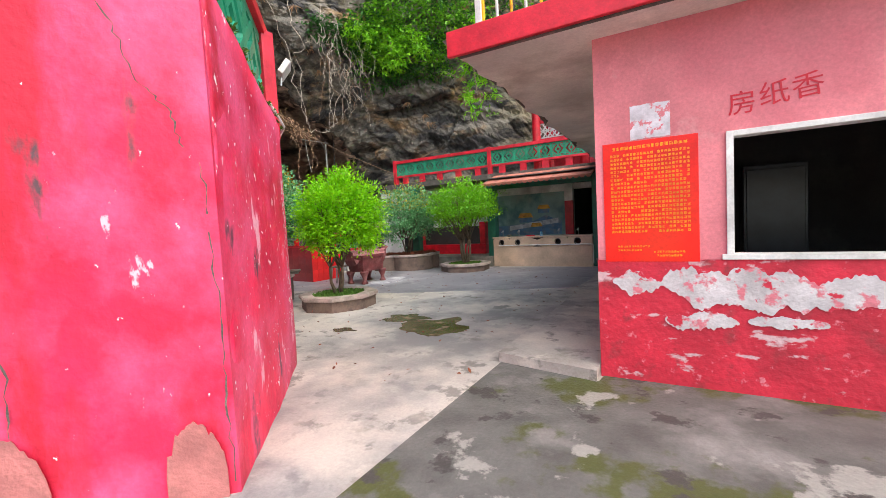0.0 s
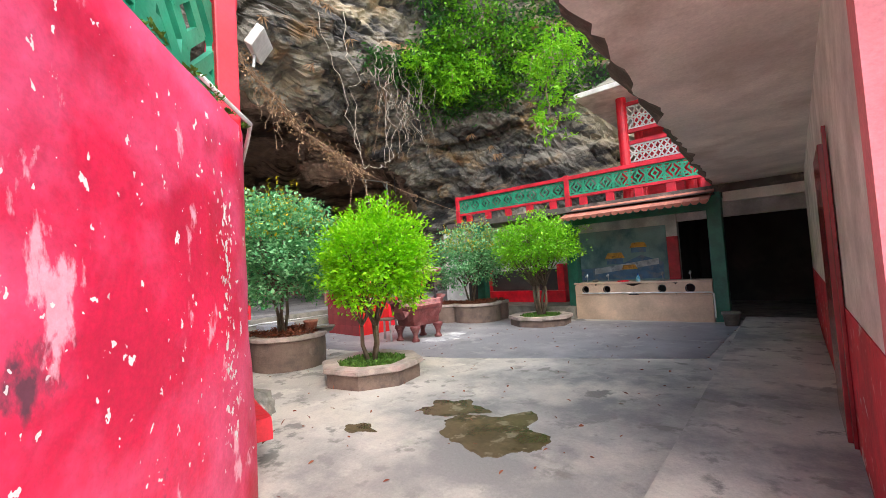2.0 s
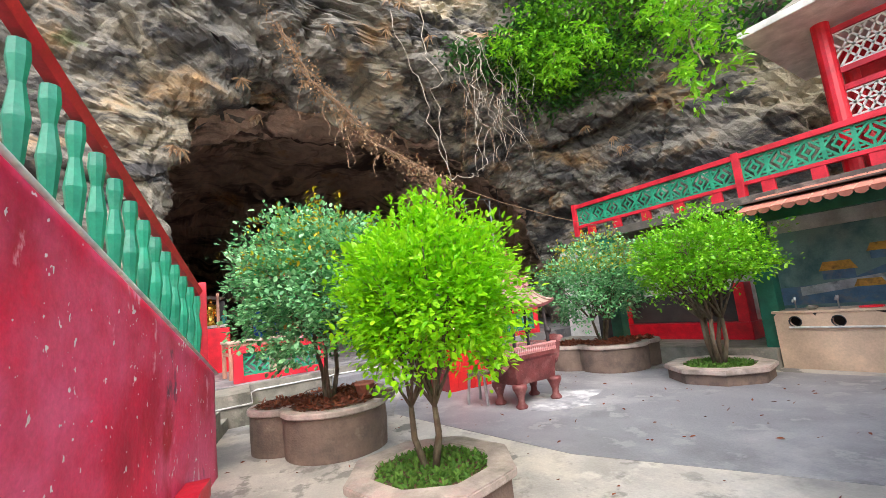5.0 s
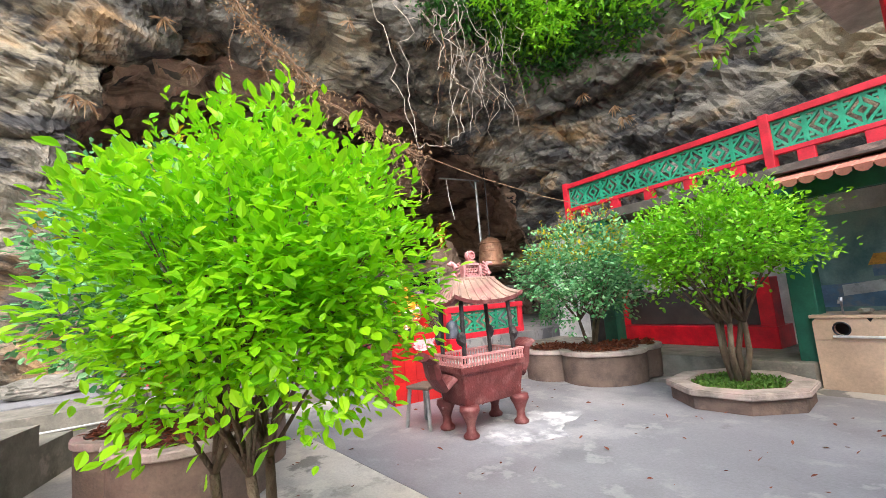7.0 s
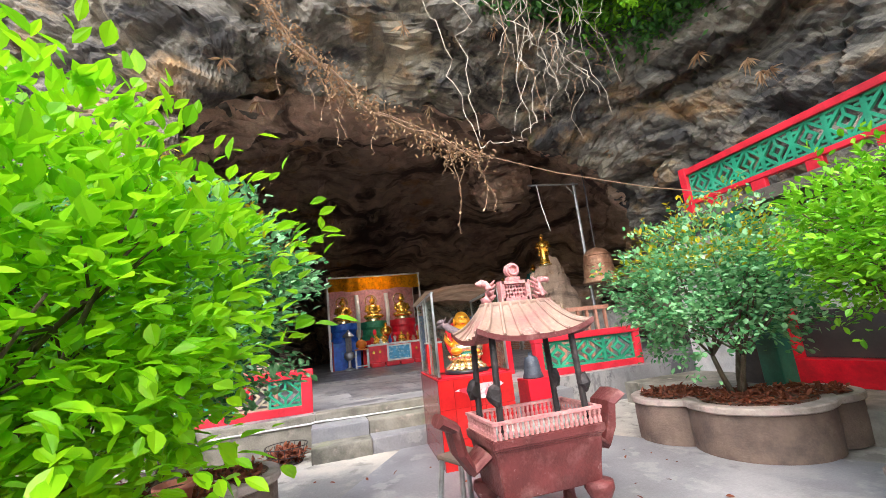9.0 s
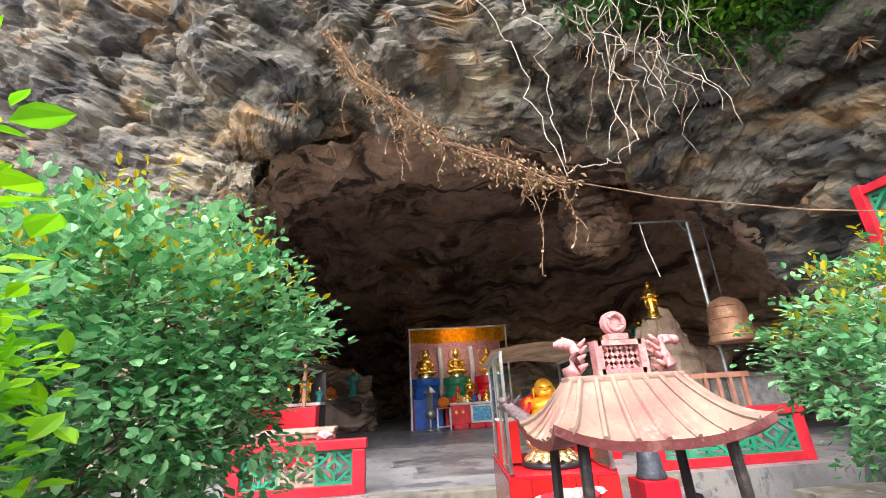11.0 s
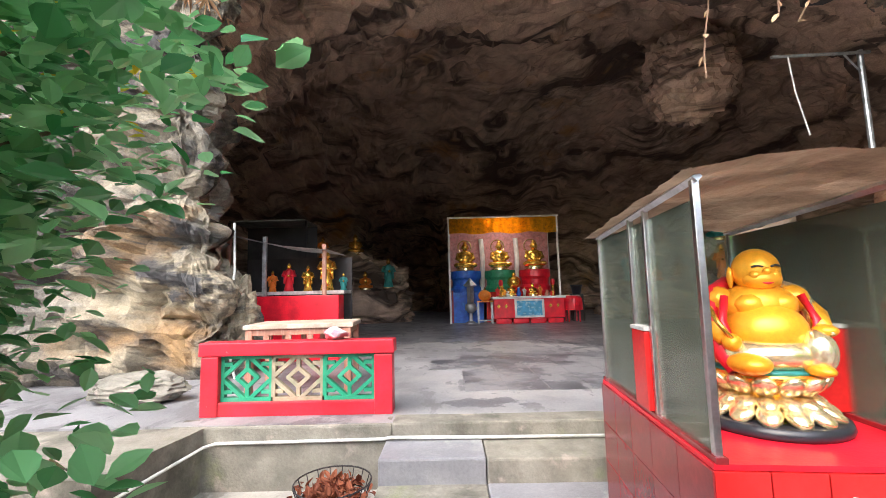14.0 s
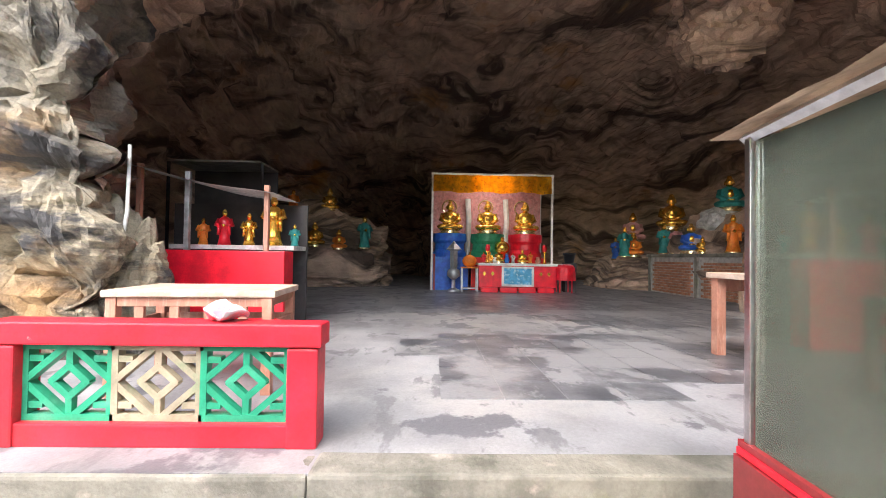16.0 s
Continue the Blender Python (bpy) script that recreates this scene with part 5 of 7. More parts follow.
        part("ridge_dragon", rough(bm, 0.012, 22), "pink_clay", e, "pink dragon ornament", True)
        for sy in (1,):
            bm = tube([(sx * 0.40, sy * 0.27, 1.425), (sx * 0.45, sy * 0.33, 1.455), (sx * 0.485, sy * 0.40, 1.50), (sx * 0.505, sy * 0.48, 1.515)], 0.034, 10, None, 0.75)
            ball((sx * 0.50, sy * 0.45, 1.535), 0.032, bm, 2, 1.1, 1.4, 0.7)
            for q in (-1, 1):
                tube([(sx * 0.47 + q * 0.018, sy * 0.38, 1.52), (sx * 0.46 + q * 0.03, sy * 0.33, 1.56)], 0.011, 6, bm, 0.3)
                tube([(sx * 0.51, sy * 0.47, 1.515 + q * 0.014), (sx * 0.525, sy * 0.53, 1.515 + q * 0.02)], 0.014, 6, bm, 0.5)
            part("corner_dragon", rough(bm, 0.012, 24), "iron_grey", e, "grey-purple dragon head on the eave corner", True)
    return e


burner((-6.80, 8.13, 0), 90)
setting("ash_patch", prism(blob_outline(-6.5, 8.4, 0.45, 0.65, 2.2, wob=0.8), 0.004, 0.0065), "ash", "spilled white incense ash on the floor")


# ---- glass case with the laughing statue ----
CX0, CX1, CY0, CY1 = -9.75, -8.40, 7.84, 8.70
gc = thing("glass_display_case", "glass display case on a red tiled plinth with warped roof", "display case")
part("plinth_core", box(CX0 + 0.012, CX1 - 0.012, CY0 + 0.012, CY1 - 0.012, 0, 0.93), "tile_maroon", gc)
def tiles(x0, x1, z0, z1, nx, nz, mat, place):
    me = None
    tw, th = (x1 - x0) / nx, (z1 - z0) / nz
    for i in range(nx):
        for j in range(nz):
            if me is None:
                o = part("tile", box(0.002, tw - 0.002, -0.012, 0.004, 0.002, th - 0.002, 0.0015), mat, gc)
                me = o.data
            else:
                o = new("tile", me)
                o.parent = gc
            o.matrix_basis = place @ pose(x0 + i * tw, 0, z0 + j * th)
tiles(0, CX1 - CX0, 0, 0.93, 5, 4, "tile_maroon", pose(CX0, CY0 + 0.008, 0))
tiles(0, CY1 - CY0, 0, 0.93, 5, 3, "tile_red", pose(CX1 - 0.008, CY0, 0, 0, 0, 90))
part("plinth_top", box(CX0 + 0.004, CX1 - 0.004, CY0 + 0.004, CY1 - 0.004, 0.931, 0.95), "red_fresh", gc)
part("peeled_patch", prism(blob_outline(0, 0, 0.24, 0.075, 6.1, wob=0.6), 0, 0.004), "flaked", gc, "peeled white patch").matrix_basis = pose(CX1 + 0.007, 8.34, 0.80, 90, 0, 90)
TOPZ = 1.86
for x, y in ((CX0 + 0.03, CY0 + 0.03), (CX1 - 0.03, CY0 + 0.03), (CX0 + 0.03, CY1 - 0.03), (CX1 - 0.03, CY1 - 0.03), (-9.12, CY0 + 0.03), (-8.91, CY0 + 0.03)):
    z1 = TOPZ + (x - CX0) * 0.04
    part("frame_post", box(x - 0.013, x + 0.013, y - 0.013, y + 0.013, 0.95, z1, 0.003), "steel", gc)
for y in (CY0 + 0.03, CY1 - 0.03):
    part("frame_rail", tube([(CX0, y, TOPZ), (CX1, y, TOPZ + 0.053)], 0.018, 4), "steel", gc)
    part("frame_sill", box(CX0, CX1, y - 0.02, y + 0.02, 0.95, 0.97), "tile_maroon", gc)
for x0, x1, y in ((CX0 + 0.05, -9.14, CY0 + 0.03), (-9.10, -8.93, CY0 + 0.03), (-8.89, CX1 - 0.05, CY0 + 0.03), (CX0 + 0.05, CX1 - 0.05, CY1 - 0.03)):
    part("glass_pane", box(x0, x1, y - 0.003, y + 0.003, 0.971, TOPZ - 0.02), "glass", gc).visible_shadow = False
part("back_pane", box(CX0 + 0.027, CX0 + 0.033, CY0 + 0.05, CY1 - 0.05, 0.971, TOPZ - 0.02), "glass", gc).visible_shadow = False
for y0, y1 in ((CY0 - 0.004, CY0 + 0.19), (CY1 - 0.19, CY1 + 0.004)):
    part("red_block", box(-9.10, -8.93, y0, y1, 0.972, 1.33, 0.006), "tile_red", gc, "red tiled block at the case wall")
    part("block_cap", box(-9.105, -8.925, y0 - 0.004, y1, 1.331, 1.35, 0.004), "ash_white", gc)
bm = bmesh.new()
gr = [[bm.verts.new((CX0 - 0.05 + i * (CX1 - CX0 + 0.12) / 16, CY0 - 0.05 + j * (CY1 - CY0 + 0.10) / 12, TOPZ + 0.06 + 0.05 * i / 16 - 0.05 * abs(j / 6 - 1) ** 1.5 + 0.02 * noise.noise(Vector((i * 0.5, j * 0.5, 2))))) for j in range(13)] for i in range(17)]
for i in range(16):
    for j in range(12):
        bm.faces.new((gr[i][j], gr[i + 1][j], gr[i + 1][j + 1], gr[i][j + 1]))
bmesh.ops.solidify(bm, geom=list(bm.faces), thickness=0.018)
part("roof_sheet", bm, "roof_sheet", gc, "warped brown sheet roof")


gc.matrix_basis = pose(CX1, CY0, 0, 0, 0, -5) @ pose(-CX1, -CY0, 0)


def big_statue(loc, rz):
    """One joined mesh; faces take the material of the piece they belong to."""
    bm = bmesh.new()
    mats = ["skin_gold", "silver_gold", "black_base", "red_fresh", "gold", "teal"]
    def add(b2, mi):
        n0 = len(bm.faces)
        join(bm, b2)
        bm.faces.ensure_lookup_table()
        for f in bm.faces[n0:]:
            f.material_index = mi
            f.smooth = True
    add(lathe([(0.36, 0), (0.37, 0.02), (0.36, 0.055), (0.34, 0.06)], 32), 2)
    def petals(n, r, z, ln, w, tilt, mi, sy=1.0):
        for k in range(n):
            a = k * math.tau / n
            b2 = ball((0, 0, 0), 1, None, 2, ln * 0.55, w, 0.035)
            bmesh.ops.transform(b2, verts=b2.verts, matrix=Matrix.Translation((r * math.cos(a), r * math.sin(a) * sy, z)) @ Matrix.Rotation(a, 4, "Z") @ Matrix.Rotation(tilt, 4, "Y"))
            add(b2, mi)
    petals(14, 0.27, 0.10, 0.15, 0.062, 0.55, 1)
    petals(14, 0.22, 0.145, 0.13, 0.055, 0.4, 1)
    add(lathe([(0.24, 0.06), (0.20, 0.12), (0.18, 0.17), (0.20, 0.21), (0.26, 0.27), (0.27, 0.30)], 28), 4)
    petals(13, 0.24, 0.24, 0.15, 0.062, -0.75, 1)
    add(ball((0, 0, 0.31), 0.25, None, 3, 1, 1, 0.16), 5)
    add(ball((0.02, 0, 0.40), 0.27, None, 3, 0.95, 1.1, 0.46), 1)       # robe over the legs
    add(ball((0.20, -0.17, 0.36), 0.10, None, 3, 1.3, 1.0, 0.6), 0)
    add(ball((0.19, 0.17, 0.42), 0.11, None, 3, 0.9, 0.8, 1.1), 1)
    add(ball((0.22, 0.15, 0.33), 0.07, None, 2, 1.5, 0.9, 0.5), 0)
    add(ball((0.05, 0, 0.52), 0.20, None, 3, 0.95, 1.05, 0.85), 0)      # belly
    add(ball((0.00, 0, 0.66), 0.185, None, 3, 0.8, 1.12, 0.75), 0)      # chest
    for s in (-1, 1):
        add(ball((0.085, s * 0.08, 0.67), 0.085, None, 2, 0.8, 1, 0.8), 0)
        add(ball((-0.02, s * 0.20, 0.70), 0.085, None, 2), 0)
    add(tube([(-0.02, -0.22, 0.70), (0.02, -0.29, 0.56), (0.14, -0.25, 0.48)], 0.06, 10, None, 0.7), 0)
    add(tube([(-0.03, 0.22, 0.70), (0.02, 0.30, 0.60), (0.16, 0.24, 0.52)], 0.06, 10, None, 0.7), 0)
    add(ball((0.17, -0.23, 0.47), 0.05, None, 2), 0)
    add(ball((0.19, 0.22, 0.53), 0.05, None, 2, 1.2, 1.2, 0.7), 0)
    for s in (-1, 1):                                                   # open robe
        add(tube([(-0.10, s * 0.10, 0.79), (-0.02, s * 0.235, 0.73), (0.03, s * 0.285, 0.55), (0.10, s * 0.25, 0.40), (0.16, s * 0.22, 0.32)], 0.055, 10, None, 0.8), 1 if s > 0 else 3)
        add(tube([(0.06, s * 0.20, 0.72), (0.11, s * 0.24, 0.58), (0.15, s * 0.20, 0.43)], 0.022, 8), 3)
    add(ball((-0.10, 0, 0.58), 0.22, None, 3, 0.6, 1.2, 1.1), 3)
    add(ball((0.02, 0, 0.865), 0.125, None, 3, 0.95, 0.98, 1.05), 0)    # head
    add(ball((0.08, 0, 0.815), 0.085, None, 3, 0.8, 1.2, 0.7), 0)
    add(ball((0.135, 0, 0.86), 0.022, None, 2, 1, 1.2, 1), 0)
    for s in (-1, 1):
        add(ball((0.0, s * 0.13, 0.83), 0.035, None, 2, 0.6, 0.5, 1.9), 0)
        add(ball((0.105, s * 0.05, 0.835), 0.035, None, 2), 0)
        add(tube([(0.128, s * 0.075, 0.885), (0.138, s * 0.045, 0.892), (0.140, s * 0.02, 0.884)], 0.006, 6), 2)
    add(tube([(0.130, -0.045, 0.802), (0.142, 0, 0.790), (0.130, 0.045, 0.802)], 0.007, 6), 3)
    for k in range(11):
        a = k / 10 * math.pi
        add(ball((0.24, 0.17 + 0.05 * math.cos(a), 0.52 - 0.14 * math.sin(a)), 0.014, None, 1), 1)
    add(tube([(0.10, -0.30, 0.66), (0.16, -0.29, 0.58), (0.20, -0.24, 0.49)], 0.014, 8), 4)
    me = bpy.data.meshes.new("laughing_statue")
    bm.to_mesh(me)
    bm.free()
    for mt in mats:
        me.materials.append(M[mt])
    ob = new("laughing_statue", me)
    ob.matrix_basis = pose(*loc, 0, 0, rz)
    return tagged(ob, "seated golden laughing statue on a lotus base in the glass case", "statue")


big_statue((-8.82, 8.33, 0.951), -8).scale = (0.74, 0.74, 0.74)

so = thing("plastic_stool", "brown plastic stool standing behind the burner", "stool", (-7.32, 7.72, 0), 20)
part("seat", box(-0.16, 0.16, -0.16, 0.16, 0.42, 0.46, 0.015), "planter_side", so)
for sx in (-1, 1):
    for sy in (-1, 1):
        part("leg", tube([(sx * 0.17, sy * 0.17, 0), (sx * 0.13, sy * 0.13, 0.42)], 0.022, 8), "galv", so)


# ---- things about the approach: poster, writing, wash counter ----
po = thing("notice_poster", "glossy red notice poster printed with rows of yellow characters", "poster", (-0.41, KY, 0.985))
part("sheet", box(0, 0.67, -0.009, -0.001, 0, 0.957, 0.001), "poster", po)
rng = random.Random(5)
verts, faces = [], []
def bar(x0, x1, z0, z1):
    i = len(verts)
    verts.extend([(x0, -0.0105, z0), (x1, -0.0105, z0), (x1, -0.0105, z1), (x0, -0.0105, z1)])
    faces.append((i, i + 1, i + 2, i + 3))
def glyph(x, z, s):
    for k in range(4):
        if rng.random() < 0.85:
            h = z + s * (0.1 + 0.25 * k)
            bar(x + s * rng.uniform(0.02, 0.2), x + s * rng.uniform(0.75, 0.98), h, h + s * 0.12)
    for q in (0.12, 0.46, 0.78):
        if rng.random() < 0.75:
            bar(x + s * q, x + s * (q + 0.12), z + s * 0.05, z + s * rng.uniform(0.75, 0.98))
for k in range(17):
    glyph(0.07 + k * 0.0315, 0.895, 0.027)
for r in range(20):
    for k in range(23):
        if rng.random() < 0.9:
            glyph(0.055 + k * 0.0245, 0.845 - r * 0.0322, 0.0205)
for x, z, n in ((0.10, 0.115, 12), (0.10, 0.085, 9), (0.36, 0.07, 11), (0.38, 0.04, 9)):
    for k in range(n):
        glyph(x + k * 0.02, z, 0.016)
me = bpy.data.meshes.new("printed_row")
me.from_pydata(verts, [], faces)
me.materials.append(M["poster_ink"])
o = new("printed_row", me)
o.parent = po
o["kind"] = "stuff"


def writing(text, size, mat, parent, m, name="painted_word", thick=0.0):
    cu = bpy.data.curves.new("t", "FONT")
    cu.body, cu.size, cu.extrude, cu.offset = text, size, 0.001, thick
    tmp = bpy.data.objects.new("t", cu)
    scene.collection.objects.link(tmp)
    bpy.context.view_layer.update()
    me = bpy.data.meshes.new_from_object(tmp)
    bpy.data.objects.remove(tmp)
    me.materials.clear()
    me.materials.append(M[mat])
    o = new(name, me)
    o.parent = parent
    o.matrix_basis = m
    return o


si = thing("painted_sign", "red brush-painted shop name on the pink wall", "sign", (0, KY - 0.0025, 0))
writing("房", 0.175, "ink_red", si, pose(0.44, 0, 2.045, 90, -2, 0), "character", 0.0)
writing("纸", 0.175, "ink_red", si, pose(0.625, 0, 2.075, 90, -4, 0), "character", 0.0)
writing("香", 0.175, "ink_red", si, pose(0.805, 0, 2.09, 90, -6, 0), "character", 0.0)


def ragged(x0, x1, z0, z1, seed, n=150, amp=0.40):
    xs = [x0 + (x1 - x0) * k / n for k in range(n + 1)]
    mid, half = (z0 + z1) / 2, (z1 - z0) / 2
    def edge(x, side):
        e = min(1.0, 0.12 + (min(x - x0, x1 - x) / (half * 1.4)) ** 0.6) if amp > 0.2 else 1.0
        f = noise.noise(Vector((x * 5, seed, side))) + 0.5 * noise.noise(Vector((x * 14, seed, side))) + 0.3 * noise.noise(Vector((x * 45, seed, side)))
        return half * max(0.06, e * (1 - amp * (0.45 + 1.1 * f)))
    def wave(x):
        return 0.25 * half * noise.noise(Vector((x * 4, seed, 20))) if amp > 0.2 else 0
    return [(x, mid + wave(x) - edge(x, 0)) for x in xs] + [(x, mid + wave(x) + edge(x, 9)) for x in reversed(xs)]


tp = thing("torn_paper", "torn remains of a white paper notice", "paper", (0, KY - 0.001, 0))
part("sheet", prism(ragged(-0.20, 0.08, 1.945, 2.225, 4.0, 30, 0.12), 0, 0.003), "paper_old", tp).matrix_basis = pose(0, 0, 0, 90, 0, 0)
for k, (x0, x1, z0, z1, sd) in enumerate(((-0.36, 0.75, 0.70, 0.93, 1.5), (0.15, 1.35, 0.63, 0.88, 6.5), (0.95, 2.5, 0.66, 0.93, 3.2), (0.02, 0.50, 0.44, 0.62, 8.8), (0.55, 1.0, 0.50, 0.60, 5.1), (2.21, 3.6, 0.5, 0.85, 2.1))):
    setting("flaked_patch", prism(ragged(x0, x1, z0, z1, sd, 220, 0.62), 0, 0.002), "flaked", "bare pale plaster where the red paint flaked off").matrix_basis = pose(0, KY - 0.0095 - 0.0012 * k, 0, 90, 0, 0)

# paint flakes on the wall before the rounded corner
rng = random.Random(21)
nrm = Vector((d1.y, -d1.x, 0))
bm = bmesh.new()
for k in range(240):
    if k < 130:
        u, z, big = rng.gauss(0.36, 0.035), rng.uniform(0.5, 1.95), rng.choice((0.005, 0.008, 0.012, 0.020))
    else:
        u, z, big = rng.uniform(0.3, 2.0), rng.uniform(0.15, 2.0) ** 1.2, rng.choice((0.003, 0.005, 0.008, 0.012))
    m = rng.randint(7, 11)
    c = A.lerp(B, 1 - u / LAB) + Vector((0, 0, z)) + nrm * (0.0145 + 0.00004 * k)
    lean = rng.uniform(-0.5, 0.5)
    ring = []
    for q in range(m):
        an = q * math.tau / m
        r = big * rng.uniform(0.35, 1.25)
        du, dz = r * math.cos(an) * 0.7, r * math.sin(an) * 1.35
        ring.append(bm.verts.new(c + d1 * (du + lean * dz) + Vector((0, 0, dz))))
    bm.faces.new(ring)
tagged(link("paint_flakes", bm, "white"), "white plaster flakes where the red wall paint came off", "flakes", "", "stuff")

# bare plaster and cracks on the gate pier
pd = (A - A0).normalized()
pm = Matrix.Translation((A.x, A.y, 0)) @ Matrix.Rotation(math.atan2(pd.y, pd.x), 4, "Z")
for x0, x1, z1, sd in ((-0.34, -0.05, 0.42, 1.0), (-1.25, -0.85, 0.46, 4.0)):
    n = 26
    hi = [(x0 + (x1 - x0) * k / n, z1 * (0.35 + 0.65 * max(0.0, math.sin(math.pi * k / n)) ** 0.6) + 0.07 * noise.noise(Vector((k * 0.5, sd, 0)))) for k in range(n + 1)]
    setting("bare_patch", prism([(x1, 0.0), (x0, 0.0)] + hi, 0, 0.004), "bare_plaster", "bare pink plaster patch on the pier").matrix_basis = pm @ pose(0, -0.022, 0, 90, 0, 0)
def crack(points, w, seed):
    """A thin open crack: a dark ragged ribbon on the wall face."""
    bm = bmesh.new()
    rows = []
    rng = random.Random(seed)
    for (xa, za), (xb, zb) in zip(points, points[1:]):
        for k in range(8):
            f = k / 8
            x, z = xa + (xb - xa) * f + rng.uniform(-0.012, 0.012), za + (zb - za) * f
            ww = w * rng.uniform(0.3, 1.4)
            rows.append((bm.verts.new((x - ww, -0.026, z)), bm.verts.new((x + ww, -0.026, z))))
    for a, b in zip(rows, rows[1:]):
        bm.faces.new((a[0], a[1], b[1], b[0]))
    o = setting("wall_crack", bm, "edge", "dark crack in the plaster")
    o.matrix_basis = pm
crack([(-0.62, 2.75), (-0.40, 2.45), (-0.30, 2.15), (-0.17, 2.0), (-0.12, 1.8)], 0.004, 1)
crack([(-1.05, 1.1), (-0.98, 0.75), (-0.99, 0.42)], 0.005, 2)
crack([(-0.035, 1.4), (-0.02, 0.9), (-0.03, 0.5), (-0.01, 0.02)], 0.004, 3)
crack([(-0.05, 1.75), (-0.03, 1.45)], 0.004, 4)
fl = thing("flood_light", "white flood light fixed beside the railing", "lamp", (B.x - 0.1, B.y + 0.12, 3.02), -40)
part("housing", box(-0.14, 0.14, -0.03, 0.03, 0, 0.16, 0.01), "white", fl).matrix_basis = pose(0, 0, 0, -35, 0, 0)
part("bracket", tube([(0, 0, -0.1), (0, 0.02, 0.06)], 0.012, 6), "galv", fl)


def holed(x0, x1, z0, z1, holes, y0, y1):
    """A slab from x0 to x1 with round holes of (x, z, radius), real openings through it."""
    bm = bmesh.new()
    edges = [x0] + [(a[0] + b[0]) / 2 for a, b in zip(holes, holes[1:])] + [x1]
    n = 32
    for (cx, cz, r), xa, xb in zip(holes, edges, edges[1:]):
        ring = []
        for k in range(n):
            a = math.tau * k / n + math.tau / n / 2
            c, s = math.cos(a), math.sin(a)
            t = min(((xb - cx) / c if c > 1e-9 else (xa - cx) / c if c < -1e-9 else 9e9), ((z1 - cz) / s if s > 1e-9 else (z0 - cz) / s if s < -1e-9 else 9e9))
            ring.append([bm.verts.new((cx + r * c, y0, cz + r * s)), bm.verts.new((cx + t * c, y0, cz + t * s)), bm.verts.new((cx + r * c, y1, cz + r * s))])
        for k in range(n):
            p, q = ring[k], ring[(k + 1) % n]
            bm.faces.new((p[0], q[0], q[1], p[1]))
            bm.faces.new((q[0], p[0], p[2], q[2]))
    return bm


SX0, SX1, SY = -4.88, -2.04, 11.70
wc = thing("wash_counter", "tan tiled wash counter with four round openings", "counter")
HOLES = [(-4.62, 0.70, 0.075), (-4.12, 0.70, 0.075), (-2.95, 0.70, 0.075), (-2.42, 0.70, 0.085)]
part("front", box(SX0, SX1, SY, SY + 0.08, 0, 0.56), "tan_tile", wc)
part("front_upper", holed(SX0, SX1, 0.562, 0.82, HOLES, SY, SY + 0.08), "tan_tile", wc)
part("top", box(SX0 - 0.02, SX1 + 0.02, SY - 0.02, SY + 0.55, 0.822, 0.86, 0.008), "tan_tile", wc)
# Counter core coloured dark as the shade behind the round openings.
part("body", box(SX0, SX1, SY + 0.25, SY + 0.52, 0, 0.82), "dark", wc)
for x0 in (SX0, SX1 - 0.08):
    part("end", box(x0, x0 + 0.08, SY + 0.082, SY + 0.248, 0, 0.82), "tan_tile", wc)
for x, z, r in HOLES:
    part("drain_ring", tube([(x + r * math.cos(a), SY - 0.006, z + r * math.sin(a)) for a in [k * math.tau / 20 for k in range(21)]], 0.01, 6), "black_base", wc, "black rubber ring")
    tap = part("tap", tube([(x, SY + 0.15, 0.86), (x, SY + 0.15, 1.0), (x, SY + 0.08, 1.02), (x, SY + 0.05, 0.99)], 0.014, 8), "steel", wc, "steel tap", True)
    part("tap_handle", tube([(x, SY + 0.15, 1.0), (x, SY + 0.16, 1.05)], 0.02, 8), "steel", tap)
part("overflow_pipe", tube([(SX0 + 0.18, SY - 0.02, 0.615), (SX1 - 0.02, SY - 0.02, 0.61), (SX1 + 0.03, SY - 0.02, 0.58), (SX1 + 0.03, SY - 0.02, 0.1)], 0.015, 8), "pipe_white", wc, "white plastic pipe")
bt = thing("soap_bottle", "small blue plastic soap bottle on the counter", "bottle", (-3.45, SY + 0.12, 0.861))
part("bottle_body", lathe([(0.04, 0), (0.042, 0.09), (0.018, 0.12), (0.016, 0.14)], 14), "water_screen", bt)
part("cap", lathe([(0.018, 0.141), (0.012, 0.175)], 10), "blue", bt)
cl = thing("red_cloth", "folded red cloth lying on the counter", "cloth", (-3.78, SY + 0.14, 0.861))
part("fold", rough(cut(box(-0.12, 0.12, -0.06, 0.06, 0, 0.03, 0.008), 2), 0.008, 20), "red_fresh", cl)
boulder("small_stone", "brown stone lying on the counter", (-4.42, SY + 0.12, 0.895), (0.07, 0.05, 0.035), "cement", 5.0, sub=2)
d = thing("door_1", "dark red door standing ajar on the corridor", "door", (0, 0, 0), 0, "", "structure")
part("leaf", box(KX - 0.055, KX - 0.012, 5.6, 6.4, 0.1, 2.1, 0.006), "tile_maroon", d)
part("frame", box(KX - 0.03, KX - 0.008, 5.5, 5.595, 0.1, 2.2, 0.004), "tile_maroon", d)
part("frame", box(KX - 0.03, KX - 0.008, 6.405, 6.5, 0.1, 2.2, 0.004), "tile_maroon", d)


# ---- cave things ----
tb = thing("offering_table", "long low reddish wooden table with a dusty top", "table", (-11.85, 5.32, floor_z(-11.85)), 5)
part("tabletop", rough(cut(box(-0.36, 0.36, -0.58, 0.58, 0.70, 0.75, 0.01), 1), 0.004, 5), "dusty_top", tb)
